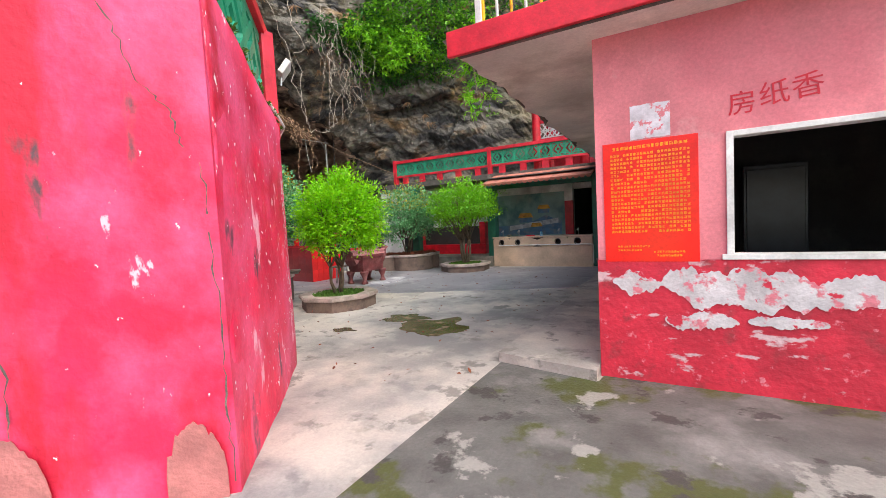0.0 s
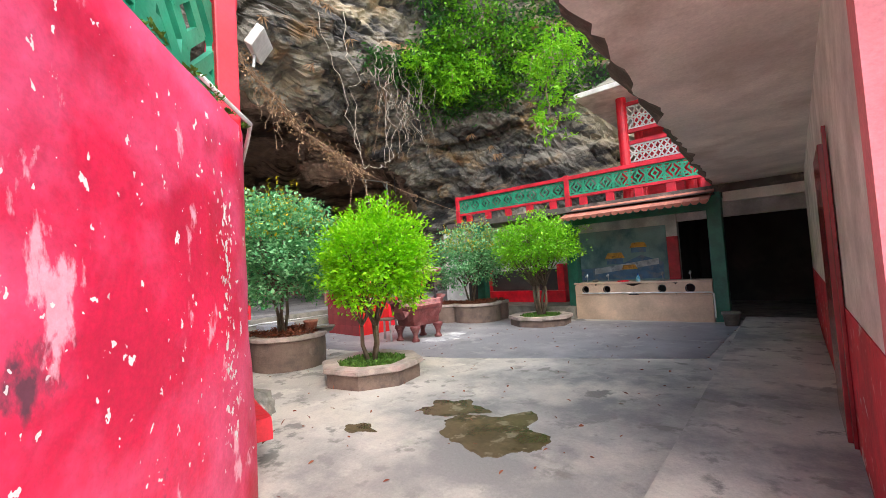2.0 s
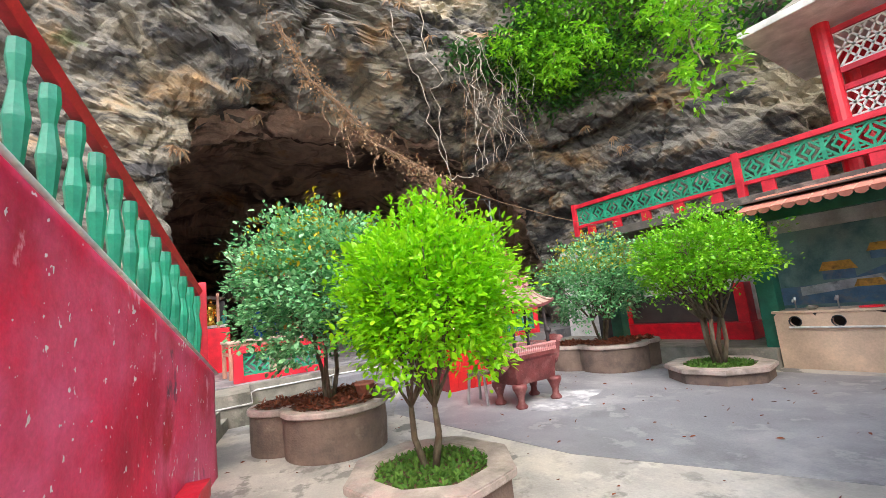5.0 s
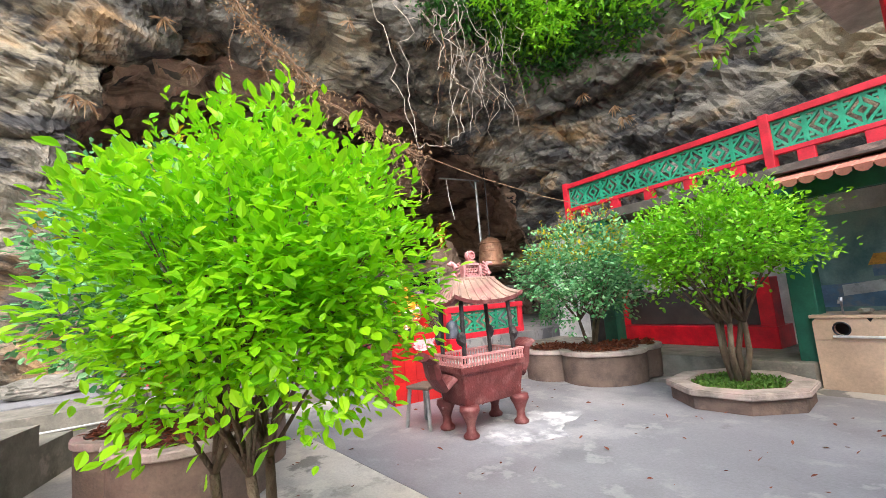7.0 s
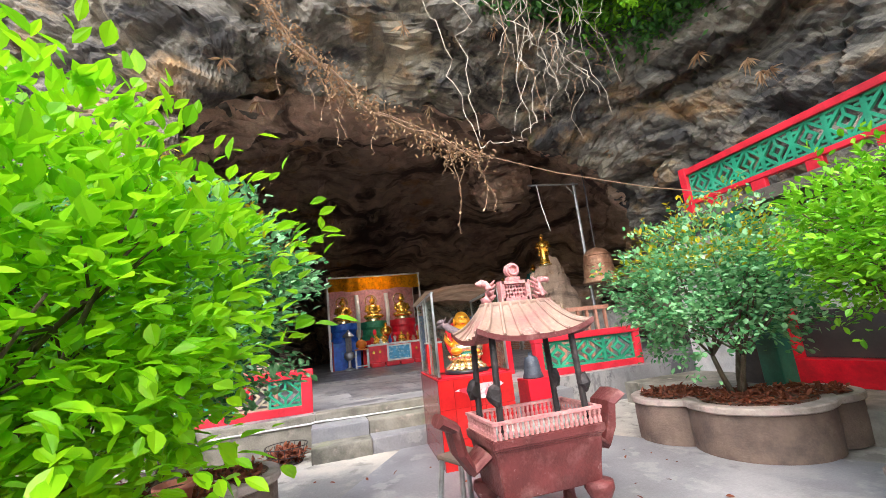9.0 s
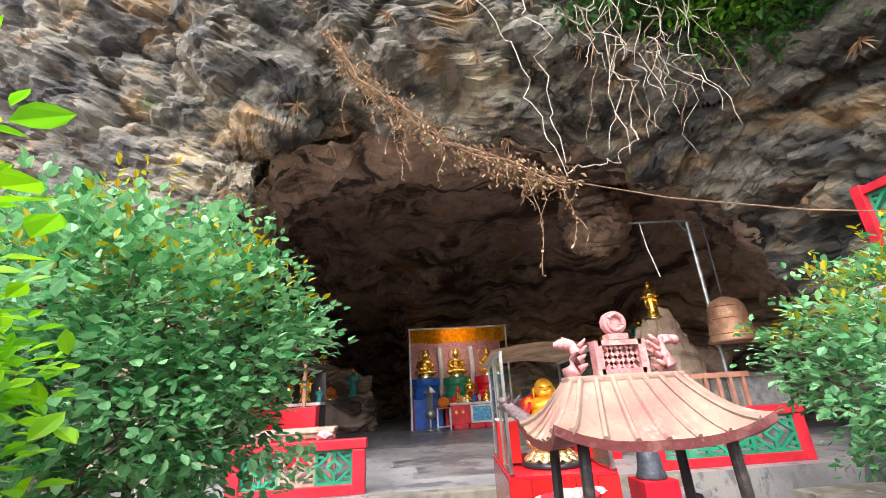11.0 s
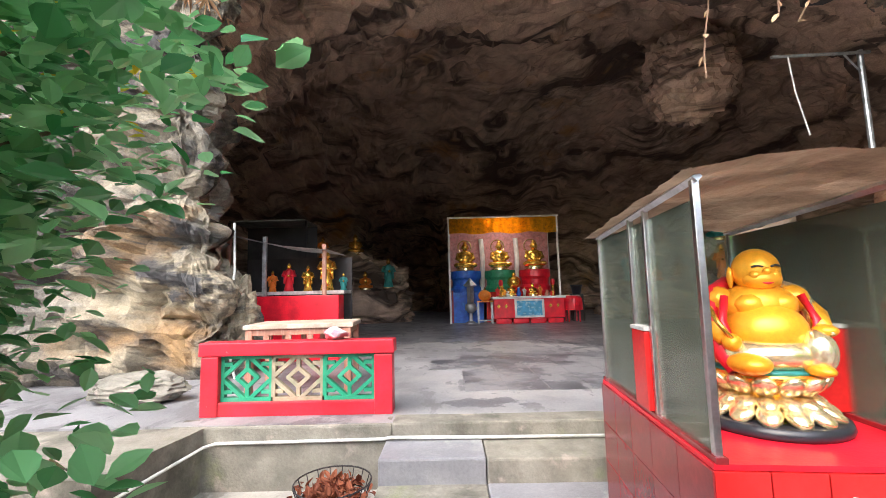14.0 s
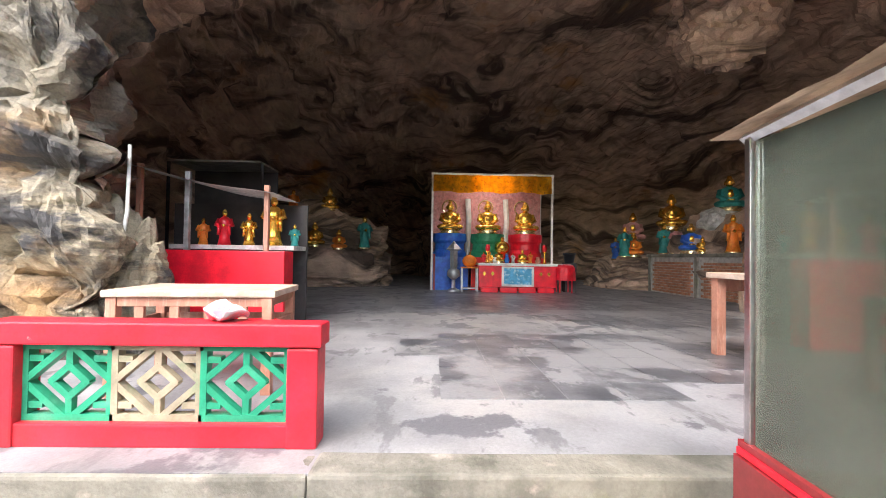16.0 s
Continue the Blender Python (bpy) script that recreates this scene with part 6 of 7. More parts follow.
for sy in (-1, 1):
    for sx in (-1, 1):
        part("leg", box(sx * 0.31 - 0.035, sx * 0.31 + 0.035, sy * 0.52 - 0.035, sy * 0.52 + 0.035, 0, 0.70, 0.006), "wood", tb)
for sx in (-1, 1):
    part("apron", box(sx * 0.32 - 0.015, sx * 0.32 + 0.015, -0.484, 0.484, 0.635, 0.698), "wood", tb)
    part("stretcher", box(sx * 0.32 - 0.02, sx * 0.32 + 0.02, -0.484, 0.484, 0.46, 0.51), "wood", tb)
    for k in range(4):
        part("slat", box(sx * 0.32 - 0.015, sx * 0.32 + 0.015, -0.37 + 0.23 * k, -0.31 + 0.23 * k, 0.512, 0.633), "wood", tb)
for sy in (-1, 1):
    part("apron", box(-0.27, 0.27, sy * 0.53 - 0.015, sy * 0.53 + 0.015, 0.635, 0.698), "wood", tb)
    part("stretcher", box(-0.27, 0.27, sy * 0.53 - 0.015, sy * 0.53 + 0.015, 0.46, 0.51), "wood", tb)
bg = thing("plastic_bag", "crumpled pale plastic bag on the balustrade top", "bag", (-10.78, 5.95, EDGE_Z + 0.635))
bm = ball((0, 0, 0.045), 0.1, None, 3, 0.8, 1.2, 0.5)
for v in bm.verts:
    v.co += noise.noise_vector(v.co * 14) * 0.04
    v.co.z = max(v.co.z, 0.001)
part("crumpled_sheet", bm, "flaked", bg)
boulder("stone_block", "long mossy stone block on the terrace", (-11.35, 3.75, 0.62), (0.24, 0.5, 0.17), "cement", 9.0, 0.15, 4)
bk = thing("wire_basket", "round wire basket full of dry leaves", "basket", (-10.06, 6.13, 0.0), 0)
for k in range(18):
    a = k * math.tau / 18
    part("wire", tube([(0.2 * math.cos(a), 0.2 * math.sin(a), 0.0), (0.27 * math.cos(a), 0.27 * math.sin(a), 0.22)], 0.004, 5), "iron_dark", bk)
for r, z in ((0.2, 0.01), (0.235, 0.11), (0.27, 0.22)):
    part("hoop", tube([(r * math.cos(a), r * math.sin(a), z) for a in [k * math.tau / 24 for k in range(25)]], 0.006, 5), "iron_dark", bk)
rng = random.Random(8)
leafmesh("dry_leaves", leaves([((rng.gauss(0, 0.1), rng.gauss(0, 0.1), rng.uniform(0.03, 0.17)), (rng.uniform(-1, 1), rng.uniform(-1, 1), 0.5)) for _ in range(500)], 0.09, 4), "leaf_red", bk)["kind"] = "stuff"

rp_ = thing("red_pedestal", "plain red painted pedestal standing by the offering table", "pedestal", (-12.2, 10.22, floor_z(-12.2)))
part("shaft", box(-0.18, 0.18, -0.2, 0.2, 0, 0.76, 0.01), "red_fresh", rp_)
part("slab", box(-0.2, 0.2, -0.22, 0.22, 0.761, 0.80, 0.008), "dusty_top", rp_)
ib = thing("iron_bell", "blue-grey cast-iron bell on a red block by the steps", "bell", (-9.2, 9.4, 0))
part("block", box(-0.17, 0.17, -0.17, 0.17, 0, 0.72, 0.01), "red_fresh", ib)
part("bell_body", lathe([(0.14, 0.721), (0.142, 0.74), (0.118, 0.80), (0.105, 0.92), (0.085, 0.99), (0.03, 1.02), (0.02, 1.03)], 24), "slate_bell", ib, "", True)
part("loop", tube([(0, -0.025, 1.02), (0, -0.02, 1.06), (0, 0.02, 1.06), (0, 0.025, 1.02)], 0.008, 6), "slate_bell", ib)
# shelter with the red front
sh = thing("shrine_shelter", "small shelter with a sheet roof behind a red counter", "shelter", (-14.0, 3.42, floor_z(-14) - 0.06))
part("counter", box(-0.35, 0.0, 0.08, 1.70, 0, 1.14, 0.01), "red_fresh", sh)
part("shelf", box(-0.9, -0.36, 0.0, 1.70, 1.16, 1.22), "ash_white", sh)
for y, mt in ((-0.22, "wood"), (0.40, "galv"), (1.42, "wood")):
    part("post", box(-0.06, 0.0, y, y + 0.06, 1.14 if y > 0 else 0, 2.0 + 0.22 * (1 - y / 1.4), 0.004), mt, sh)
bm = bmesh.new()
gr = [[bm.verts.new((0.15 - 1.1 * i, -0.5 + 2.1 * j / 8, 2.28 - 0.42 * (j / 8) ** 0.8 + 0.02 * math.sin(j))) for j in range(9)] for i in range(2)]
for j in range(8):
    bm.faces.new((gr[0][j], gr[0][j + 1], gr[1][j + 1], gr[1][j]))
bmesh.ops.solidify(bm, geom=list(bm.faces), thickness=0.03)
part("roof_sheet", bm, "ash_white", sh, "pale sheet roof")
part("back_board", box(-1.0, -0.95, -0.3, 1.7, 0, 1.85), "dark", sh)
# Dark materials here put the dimness far back in the cave into colour.
sh2 = thing("shrine_shelter", "higher shelter with a flat sheet roof, coloured dark for the dim cave", "shelter", (-18.0, 1.2, CAVE_Z))
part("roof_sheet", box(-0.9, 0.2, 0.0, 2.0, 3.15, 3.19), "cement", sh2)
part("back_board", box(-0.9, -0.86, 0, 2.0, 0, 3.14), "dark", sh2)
for y in (0.05, 2.1):
    part("post", box(0.1, 0.15, y - 0.1, y - 0.05, 0, 3.15), "iron_dark", sh2)

M_STAT = ["gold", "orange", "teal", "blue", "red_fresh", "skin_gold", "ash_white", "iron_dark", "silver_gold"]


def statue(kind, robe, loc, h, rz=0, label="", skin="gold"):
    """A seated or standing robed statue, one mesh, height h."""
    bm = bmesh.new()
    mats = [skin, robe, "silver_gold"]
    def add(b2, mi):
        n0 = len(bm.faces)
        join(bm, b2)
        bm.faces.ensure_lookup_table()
        for f in bm.faces[n0:]:
            f.material_index, f.smooth = mi, True
    if kind == "seated":
        add(lathe([(0.30, 0), (0.33, 0.03), (0.26, 0.07), (0.32, 0.12)], 20), 2)
        add(ball((0.06, 0, 0.20), 0.34, None, 3, 0.85, 1.05, 0.34), 1)
        for s in (-1, 1):
            add(ball((0.16, s * 0.24, 0.20), 0.15, None, 2, 1.2, 1.0, 0.6), 1)
            add(tube([(0, s * 0.21, 0.58), (0.08, s * 0.27, 0.42), (0.20, s * 0.10, 0.31)], 0.075, 10, None, 0.7), 1)
        add(lathe([(0.23, 0.22), (0.22, 0.36), (0.24, 0.52), (0.20, 0.62), (0.08, 0.68), (0.06, 0.70)], 18, None, (0, 0, 0), 0.75), 0 if robe == skin else 1)
        add(ball((0.10, 0, 0.48), 0.13, None, 2, 0.7, 0.9, 1.2), 0)
        add(ball((0.20, 0, 0.30), 0.06, None, 2, 1, 1.5, 0.7), 0)
        add(ball((0.02, 0, 0.80), 0.115, None, 3, 0.95, 0.9, 1.15), 0)
        add(ball((0.0, 0, 0.93), 0.06, None, 2), 0)
        for s in (-1, 1):
            add(ball((0, s * 0.105, 0.78), 0.03, None, 2, 0.7, 0.5, 2.0), 0)
    else:
        add(lathe([(0.20, 0), (0.20, 0.05)], 16), 2)
        add(lathe([(0.17, 0.05), (0.13, 0.25), (0.12, 0.42), (0.15, 0.58), (0.155, 0.70), (0.10, 0.78), (0.05, 0.81)], 16, None, (0, 0, 0), 0.8), 1)
        for s in (-1, 1):
            add(tube([(0, s * 0.13, 0.74), (0.05, s * 0.20, 0.58), (0.15, s * 0.10, 0.56)], 0.055, 8, None, 0.8), 1)
            add(tube([(0.12, s * 0.11, 0.55), (0.10, s * 0.14, 0.32)], 0.05, 8, None, 0.5), 1)
        add(ball((0.16, 0, 0.57), 0.045, None, 2), 0)
        add(ball((0.01, 0, 0.885), 0.075, None, 3, 1, 0.9, 1.2), 0)
        add(ball((0, 0, 0.965), 0.045, None, 2, 1, 1, 0.8), 0)
    for v in bm.verts:
        v.co *= h
    me = bpy.data.meshes.new("statue")
    bm.to_mesh(me)
    bm.free()
    for mt in mats:
        me.materials.append(M[mt])
    ob = new("statue", me)
    ob.matrix_basis = pose(*loc, 0, 0, rz)
    return tagged(ob, label, "statue")


# three-seat shrine
SXB, SXF = -24.6, -22.95
sr = thing("shrine_canopy", "white framed shrine canopy with a yellow embroidered valance", "shrine")
for x in (SXF, SXB):
    for y in (6.98, 11.12):
        part("post", box(x - 0.035, x + 0.035, y - 0.035, y + 0.035, CAVE_Z, 4.34, 0.006), "white", sr)
part("roof", box(SXB, SXF + 0.05, 6.93, 11.17, 4.34, 4.40), "white", sr)
part("back_wall", box(SXB + 0.04, SXB + 0.08, 7.0, 11.1, CAVE_Z, 4.33), "pink_clay", sr)
bm = bmesh.new()
va = [(bm.verts.new((SXF + 0.045 + 0.03 * math.sin(k * 0.9), 7.0 + 4.1 * k / 60, 4.33)), bm.verts.new((SXF + 0.06 + 0.05 * math.sin(k * 0.9), 7.0 + 4.1 * k / 60, 3.74 + 0.03 * math.sin(k * 0.31)))) for k in range(61)]
for a, b in zip(va, va[1:]):
    bm.faces.new((a[0], b[0], b[1], a[1]))
bmesh.ops.solidify(bm, geom=list(bm.faces), thickness=0.01)
part("valance", bm, "yellow", sr, "yellow embroidered cloth valance", True)
for y in (8.30, 9.72):
    part("drape", tube([(SXB + 0.3, y, 3.7), (SXB + 0.32, y + 0.05, 2.9), (SXB + 0.3, y, 1.6)], 0.10, 8), "white", sr, "hanging white drape")
part("dado", box(SXB + 0.5, SXF - 0.1, 7.03, 7.10, CAVE_Z, 1.6), "tile_maroon", sr)
for y, mt, lab in ((7.62, "blue", "blue"), (8.98, "green_cloth", "green"), (10.35, "red_fresh", "red")):
    pl = thing("statue_plinth", "%s painted round plinth in the shrine" % lab, "plinth", (SXB + 0.85, y, CAVE_Z), 0, "shrine plinths")
    part("drum", lathe([(0.60, 0), (0.60, 1.3), (0.53, 1.42), (0.53, 1.62), (0.61, 1.72), (0.60, 1.98)], 28), mt, pl)
    part("base_block", box(-0.62, 0.62, -0.63, 0.63, 0, 1.15, 0.01), mt if lab == "blue" else "tile_red", pl)
    statue("seated", "gold", (SXB + 0.85, y, CAVE_Z + 1.98), 1.22, 0, "seated golden statue on the %s plinth" % lab)
    hl = thing("halo", "red and gold flame halo behind the seated statue", "halo", (SXB + 0.2, y, CAVE_Z + 1.6))
    bm = lathe([(0.62, -0.02), (0.62, 0.02)], 28)
    bmesh.ops.transform(bm, verts=bm.verts, matrix=Matrix.Translation((0, 0, 0.85)) @ Matrix.Diagonal((1, 1, 1.35, 1)) @ Matrix.Rotation(radians(90), 4, "Y"))
    part("disc", bm, "pink_clay", hl)
    part("stand", box(-0.02, 0.02, -0.1, 0.1, -1.6, 0.2), "pink_clay", hl)
    bm = tube([(0.05, 0.27 * math.cos(a), 1.42 + 0.27 * math.sin(a)) for a in [k * math.tau / 24 for k in range(25)]], 0.03, 6)
    part("ring", bm, "silver_gold", hl)
al = thing("altar_table", "red altar table with a white top and a blue panel", "altar", (-22.35, 8.55, CAVE_Z))
part("body", box(-0.75, 0.0, 0, 2.55, 0.18, 0.88, 0.01), "red_fresh", al)
part("tabletop", box(-0.8, 0.05, -0.05, 2.60, 0.882, 0.96, 0.01), "white", al)
part("panel_frame", box(0.004, 0.02, 0.75, 1.82, 0.20, 0.86), "white", al)
part("panel", box(0.021, 0.028, 0.83, 1.74, 0.27, 0.80), "water_screen", al, "blue printed water picture")
for k in range(4):
    part("cushion", box(-0.02, 0.12, 0.06 + 0.62 * k, 0.62 + 0.62 * k, 0.0, 0.17, 0.03), "red_fresh", al)
for y in (0.18, 0.45, 2.05, 2.32):
    part("emblem", prism([(-0.06, 0), (0, -0.08), (0.06, 0), (0, 0.08)], 0, 0.006), "gold", al, "small gold emblem").matrix_basis = pose(0.004, y, 0.62, 90, 0, 90)
AZ = CAVE_Z + 0.961
for y, h, robe, kd in ((8.95, 0.42, "skin_gold", "seated"), (9.25, 0.5, "gold", "seated"), (10.05, 0.48, "gold", "seated"), (10.35, 0.4, "orange", "standing"), (9.75, 0.35, "ash_white", "standing"), (8.75, 0.38, "red_fresh", "standing")):
    statue(kd, robe, (-22.75 + 0.1 * math.sin(y * 9), y, AZ), h, 0, "small %s altar statue" % ("golden" if robe in ("gold", "skin_gold") else "painted"))
for y in (8.85, 10.75):
    cs = thing("candlestick", "tall red and gold candlestick on the altar", "candlestick", (-22.5, y, AZ), 0, "altar candlesticks")
    part("stem", lathe([(0.09, 0), (0.03, 0.05), (0.025, 0.35), (0.08, 0.40)], 12), "gold", cs)
    part("candle", lathe([(0.06, 0.402), (0.085, 0.5), (0.06, 0.62)], 12), "red_fresh", cs)
for y, r, h, mt in ((9.5, 0.09, 0.3, "blue"), (10.55, 0.1, 0.22, "terracotta"), (9.1, 0.08, 0.2, "white")):
    vs = thing("vase", "small glazed vase on the altar", "vase", (-22.55, y, AZ), 0, "altar vases")
    part("vase_body", lathe([(r * 0.6, 0), (r, h * 0.35), (r * 0.5, h * 0.8), (r * 0.65, h)], 14), mt, vs, "", True)
gd = thing("golden_gourd", "large golden gourd in front of the shrine statues", "gourd", (-23.3, 9.45, CAVE_Z + 1.0))
part("gourd_body", ball((0, 0, 0.50), 0.27, None, 3, 1, 1, 0.9), "gold", gd, "", True)
part("stand", lathe([(0.3, -1.0), (0.3, 0.2), (0.2, 0.28)], 16), "tile_red", gd)
part("knob", ball((0, 0, 0.80), 0.08), "gold", gd, "", True)
ln = thing("stone_lantern", "silver metal incense lantern on a tall stand", "lantern", (-22.55, 7.72, CAVE_Z))
part("stand", lathe([(0.22, 0), (0.2, 0.05), (0.07, 0.12), (0.06, 0.4)], 14), "galv", ln)
part("bowl", lathe([(0.08, 0.4), (0.22, 0.52), (0.2, 0.70), (0.1, 0.78)], 18), "galv", ln, "", True)
part("lamp_house", lathe([(0.14, 0.78), (0.14, 1.35), (0.30, 1.40), (0.10, 1.58), (0.02, 1.68)], 6), "galv", ln)
stl = thing("side_table", "small grey side table with orange offerings cloth", "table", (-22.6, 8.25, CAVE_Z))
part("tabletop", box(-0.25, 0.25, -0.28, 0.28, 0.78, 0.82), "orange", stl)
for sx in (-1, 1):
    for sy in (-1, 1):
        part("leg", box(sx * 0.22 - 0.02, sx * 0.22 + 0.02, sy * 0.25 - 0.02, sy * 0.25 + 0.02, 0, 0.78), "galv", stl)
part("shelf", box(-0.2, 0.2, -0.23, 0.23, 0.10, 0.13), "galv", stl)
pk = thing("orange_pumpkin", "orange pumpkin-shaped offering lamp", "ornament", (-22.6, 8.25, CAVE_Z + 0.821))
part("flesh", ball((0, 0, 0.2), 0.24, None, 3, 1, 1, 0.85), "orange", pk, "", True)
part("stalk", tube([(0, 0, 0.38), (0, 0.02, 0.5)], 0.05, 8, None, 0.4), "gold", pk)
dr = thing("covered_stool", "stool under a red and white flowered cloth", "stool", (-22.6, 11.45, CAVE_Z))
part("cloth", rough(cut(lathe([(0.36, 0.42), (0.36, 0.85), (0.30, 0.93)], 20), 1), 0.02, 6), "red_fresh", dr)
part("cloth_top", lathe([(0.30, 0.932), (0.2, 0.96)], 20), "flaked", dr)
for sx in (-1, 1):
    for sy in (-1, 1):
        part("leg", box(sx * 0.2 - 0.02, sx * 0.2 + 0.02, sy * 0.2 - 0.02, sy * 0.2 + 0.02, 0, 0.43), "red", dr)
pot((-23.0, 11.75, CAVE_Z + 1.0), 0.22, 0.34, "black_base", "black_pot", "black iron pot on a stand by the shrine")
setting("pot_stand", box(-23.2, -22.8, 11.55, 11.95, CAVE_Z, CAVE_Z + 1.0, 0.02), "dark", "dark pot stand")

# statues on the rock mounds at both sides
boulder("rock_mound", "pale rock mound carrying painted statues", (-25.2, 2.4, 0.5), (1.6, 2.9, 1.35), "cave", 3.0, 0.2, 5)
boulder("rock_mound", "tall dark rock ledge behind the statues", (-26.8, 2.0, 1.4), (1.6, 3.2, 2.1), "cave", 7.0, 0.25, 5)
for x, y, z, h, robe, kd, sk in ((-24.6, 4.4, 1.75, 1.25, "teal", "standing", "gold"), (-24.9, 1.6, 1.75, 1.25, "teal", "standing", "gold"), (-25.0, 2.4, 1.8, 1.0, "gold", "seated", "gold"), (-25.0, 0.7, 1.75, 1.2, "pink_clay", "seated", "gold"),
                                 (-26.4, 2.6, 3.35, 1.0, "gold", "seated", "gold"), (-26.0, 1.2, 3.1, 1.1, "orange", "standing", "gold"), (-24.7, 3.4, 1.7, 0.8, "orange", "seated", "gold"), (-24.8, -0.1, 1.7, 0.9, "gold", "standing", "gold")):
    statue(kd, robe, (x, y, z), h, 20, "painted temple statue with gold on the rock mound", sk)
for y, h, robe in ((3.75, 0.42, "orange"), (4.05, 0.55, "red_fresh"), (4.4, 0.5, "gold"), (4.75, 0.75, "gold"), (5.05, 0.35, "teal")):
    statue("standing", robe, (-14.6, y, CAVE_Z + 1.221), h, 15, "small golden robed statue on the shelter shelf")
# right side: brick front with arches, rock behind
br = thing("brick_wall", "low orange brick wall with arched panels and a stone coping", "wall", (-20.9, 15.1, CAVE_Z), 0, "", "structure")
part("core", box(-3.2, 6.8, 0.03, 0.3, 0, 1.25), "ash_white", br)
part("coping", box(-3.25, 6.85, -0.06, 0.34, 1.25, 1.36, 0.01), "cement", br)
for x in (-3.2, -0.4, 2.4, 5.2):
    part("pier", box(x, x + 0.14, -0.02, 0.028, 0, 1.25), "cement", br)
me = None
for r in range(12):
    for k in range(9):
        for c in (-2.9, -0.1):
            x = c + k * 0.25 + (0.125 if r % 2 else 0)
            if me is None:
                o = part("brick", box(0, 0.235, 0, 0.05, 0, 0.075, 0.004), "brick", br)
                me = o.data
            else:
                o = new("brick", me)
                o.parent = br
            o.location = (x, -0.005, 0.05 + r * 0.088)
boulder("rock_mound", "pale rock mound carrying painted statues", (-26.2, 15.6, 0.5), (2.2, 1.9, 1.3), "cave", 13.0, 0.2, 5)
boulder("rock_mound", "tall rock ledge with statues behind the brick wall", (-22.0, 17.0, 1.0), (4.0, 1.7, 2.2), "cave", 17.0, 0.25, 5)
boulder("rock_pedestal", "rock pedestal of the standing golden statue", (-16.8, 14.35, 1.2), (0.8, 0.9, 2.3), "cave", 19.0, 0.2, 5)
for x, y, z, h, robe, kd in ((-25.0, 14.6, 1.6, 1.2, "teal", "standing"), (-25.1, 15.0, 1.6, 1.0, "orange", "seated"), (-26.0, 15.4, 2.2, 1.3, "pink_clay", "seated"), (-24.0, 15.9, 2.6, 1.4, "gold", "seated"), (-23.6, 15.4, 1.72, 1.1, "teal", "standing"),
                             (-23.0, 15.5, 1.72, 1.0, "pink_clay", "standing"), (-21.9, 15.35, 1.72, 1.0, "blue", "seated"), (-21.4, 15.4, 1.72, 0.55, "gold", "seated"), (-21.9, 16.6, 3.1, 1.2, "teal", "seated"), (-20.2, 15.5, 1.72, 1.1, "orange", "standing"), (-25.6, 14.5, 1.5, 0.9, "blue", "standing")):
    statue(kd, robe, (x, y, z), h, -25, "painted temple statue with gold by the brick wall")
boulder("white_elephant", "grey-white stone elephant on the ledge", (-22.0, 16.4, 2.75), (0.5, 0.7, 0.5), "ash_white", 23.0, 0.15, 4)
statue("standing", "gold", (-16.7, 14.25, 3.38), 1.15, -30, "standing golden statue on a rock pedestal")

# bell, pole, cables
be = thing("temple_bell", "large rust-brown bronze temple bell hanging from a chain", "bell", (-12.86, 13.5, 2.28))
part("bell_body", lathe([(0.44, 0), (0.45, 0.04), (0.40, 0.12), (0.36, 0.5), (0.33, 0.72), (0.24, 0.84), (0.08, 0.90), (0.07, 0.91)], 32), "bell", be, "", True)
for z, r in ((0.16, 0.397), (0.46, 0.365), (0.70, 0.338)):
    part("bell_band", tube([(r * math.cos(a), r * math.sin(a), z) for a in [k * math.tau / 32 for k in range(33)]], 0.012, 6), "bell", be)
part("chain", tube([(0, 0, 0.9), (0.02, 0, 2.2), (0, 0, 5.0)], 0.02, 6), "iron_dark", be)
ft = thing("lamp_pole", "tall galvanised pole with a cross arm", "pole", (-13.3, 13.5, floor_z(-13.3)))
part("pole", tube([(0, 0, 0), (0, 0, 4.68)], 0.04, 10), "galv", ft)
part("cross_arm", tube([(0.05, 0.1, 4.62), (0.1, -1.45, 4.56)], 0.025, 8), "galv", ft)
part("hanging_wire", tube([(0.1, -1.2, 4.56), (0.1, -1.15, 4.0), (0.1, -1.0, 3.3)], 0.012, 6), "pipe_white", ft)
part("brace", tube([(0, 0, 4.3), (0.05, -0.3, 4.6)], 0.015, 6), "galv", ft)
ot = thing("offering_table", "dark wooden offering table by the cave mouth", "table", (-12.7, 11.0, floor_z(-12.7)))
part("tabletop", box(-0.45, 0.45, -0.9, 0.9, 0.84, 0.90, 0.01), "dusty_top", ot)
for sx in (-1, 1):
    for sy in (-1, 1):
        part("leg", box(sx * 0.38 - 0.05, sx * 0.38 + 0.05, sy * 0.8 - 0.05, sy * 0.8 + 0.05, 0, 0.84, 0.006), "wood", ot)
    part("apron", box(sx * 0.4 - 0.015, sx * 0.4 + 0.015, -0.74, 0.74, 0.70, 0.838), "wood", ot)
ds = thing("drum_stand", "dark wooden drum stand beside the bell", "stand", (-12.4, 12.6, floor_z(-12.4)))
for k in range(5):
    part("slat", box(-0.03, 0.03, -0.5 + 0.24 * k, -0.44 + 0.24 * k, 0, 1.15), "wood", ds)
part("rail", box(-0.05, 0.05, -0.55, 0.6, 1.151, 1.24), "wood", ds)
tagged(link("rock_cable", tube([(-12.9, 3.9, 2.6), (-12.75, 4.0, 1.9), (-12.7, 3.95, 1.3), (-12.6, 4.05, 0.7), (-12.5, 4.2, 0.37)], 0.018, 8), "pipe_white", None, True), "white cable hanging down the rock pillar", "cable")
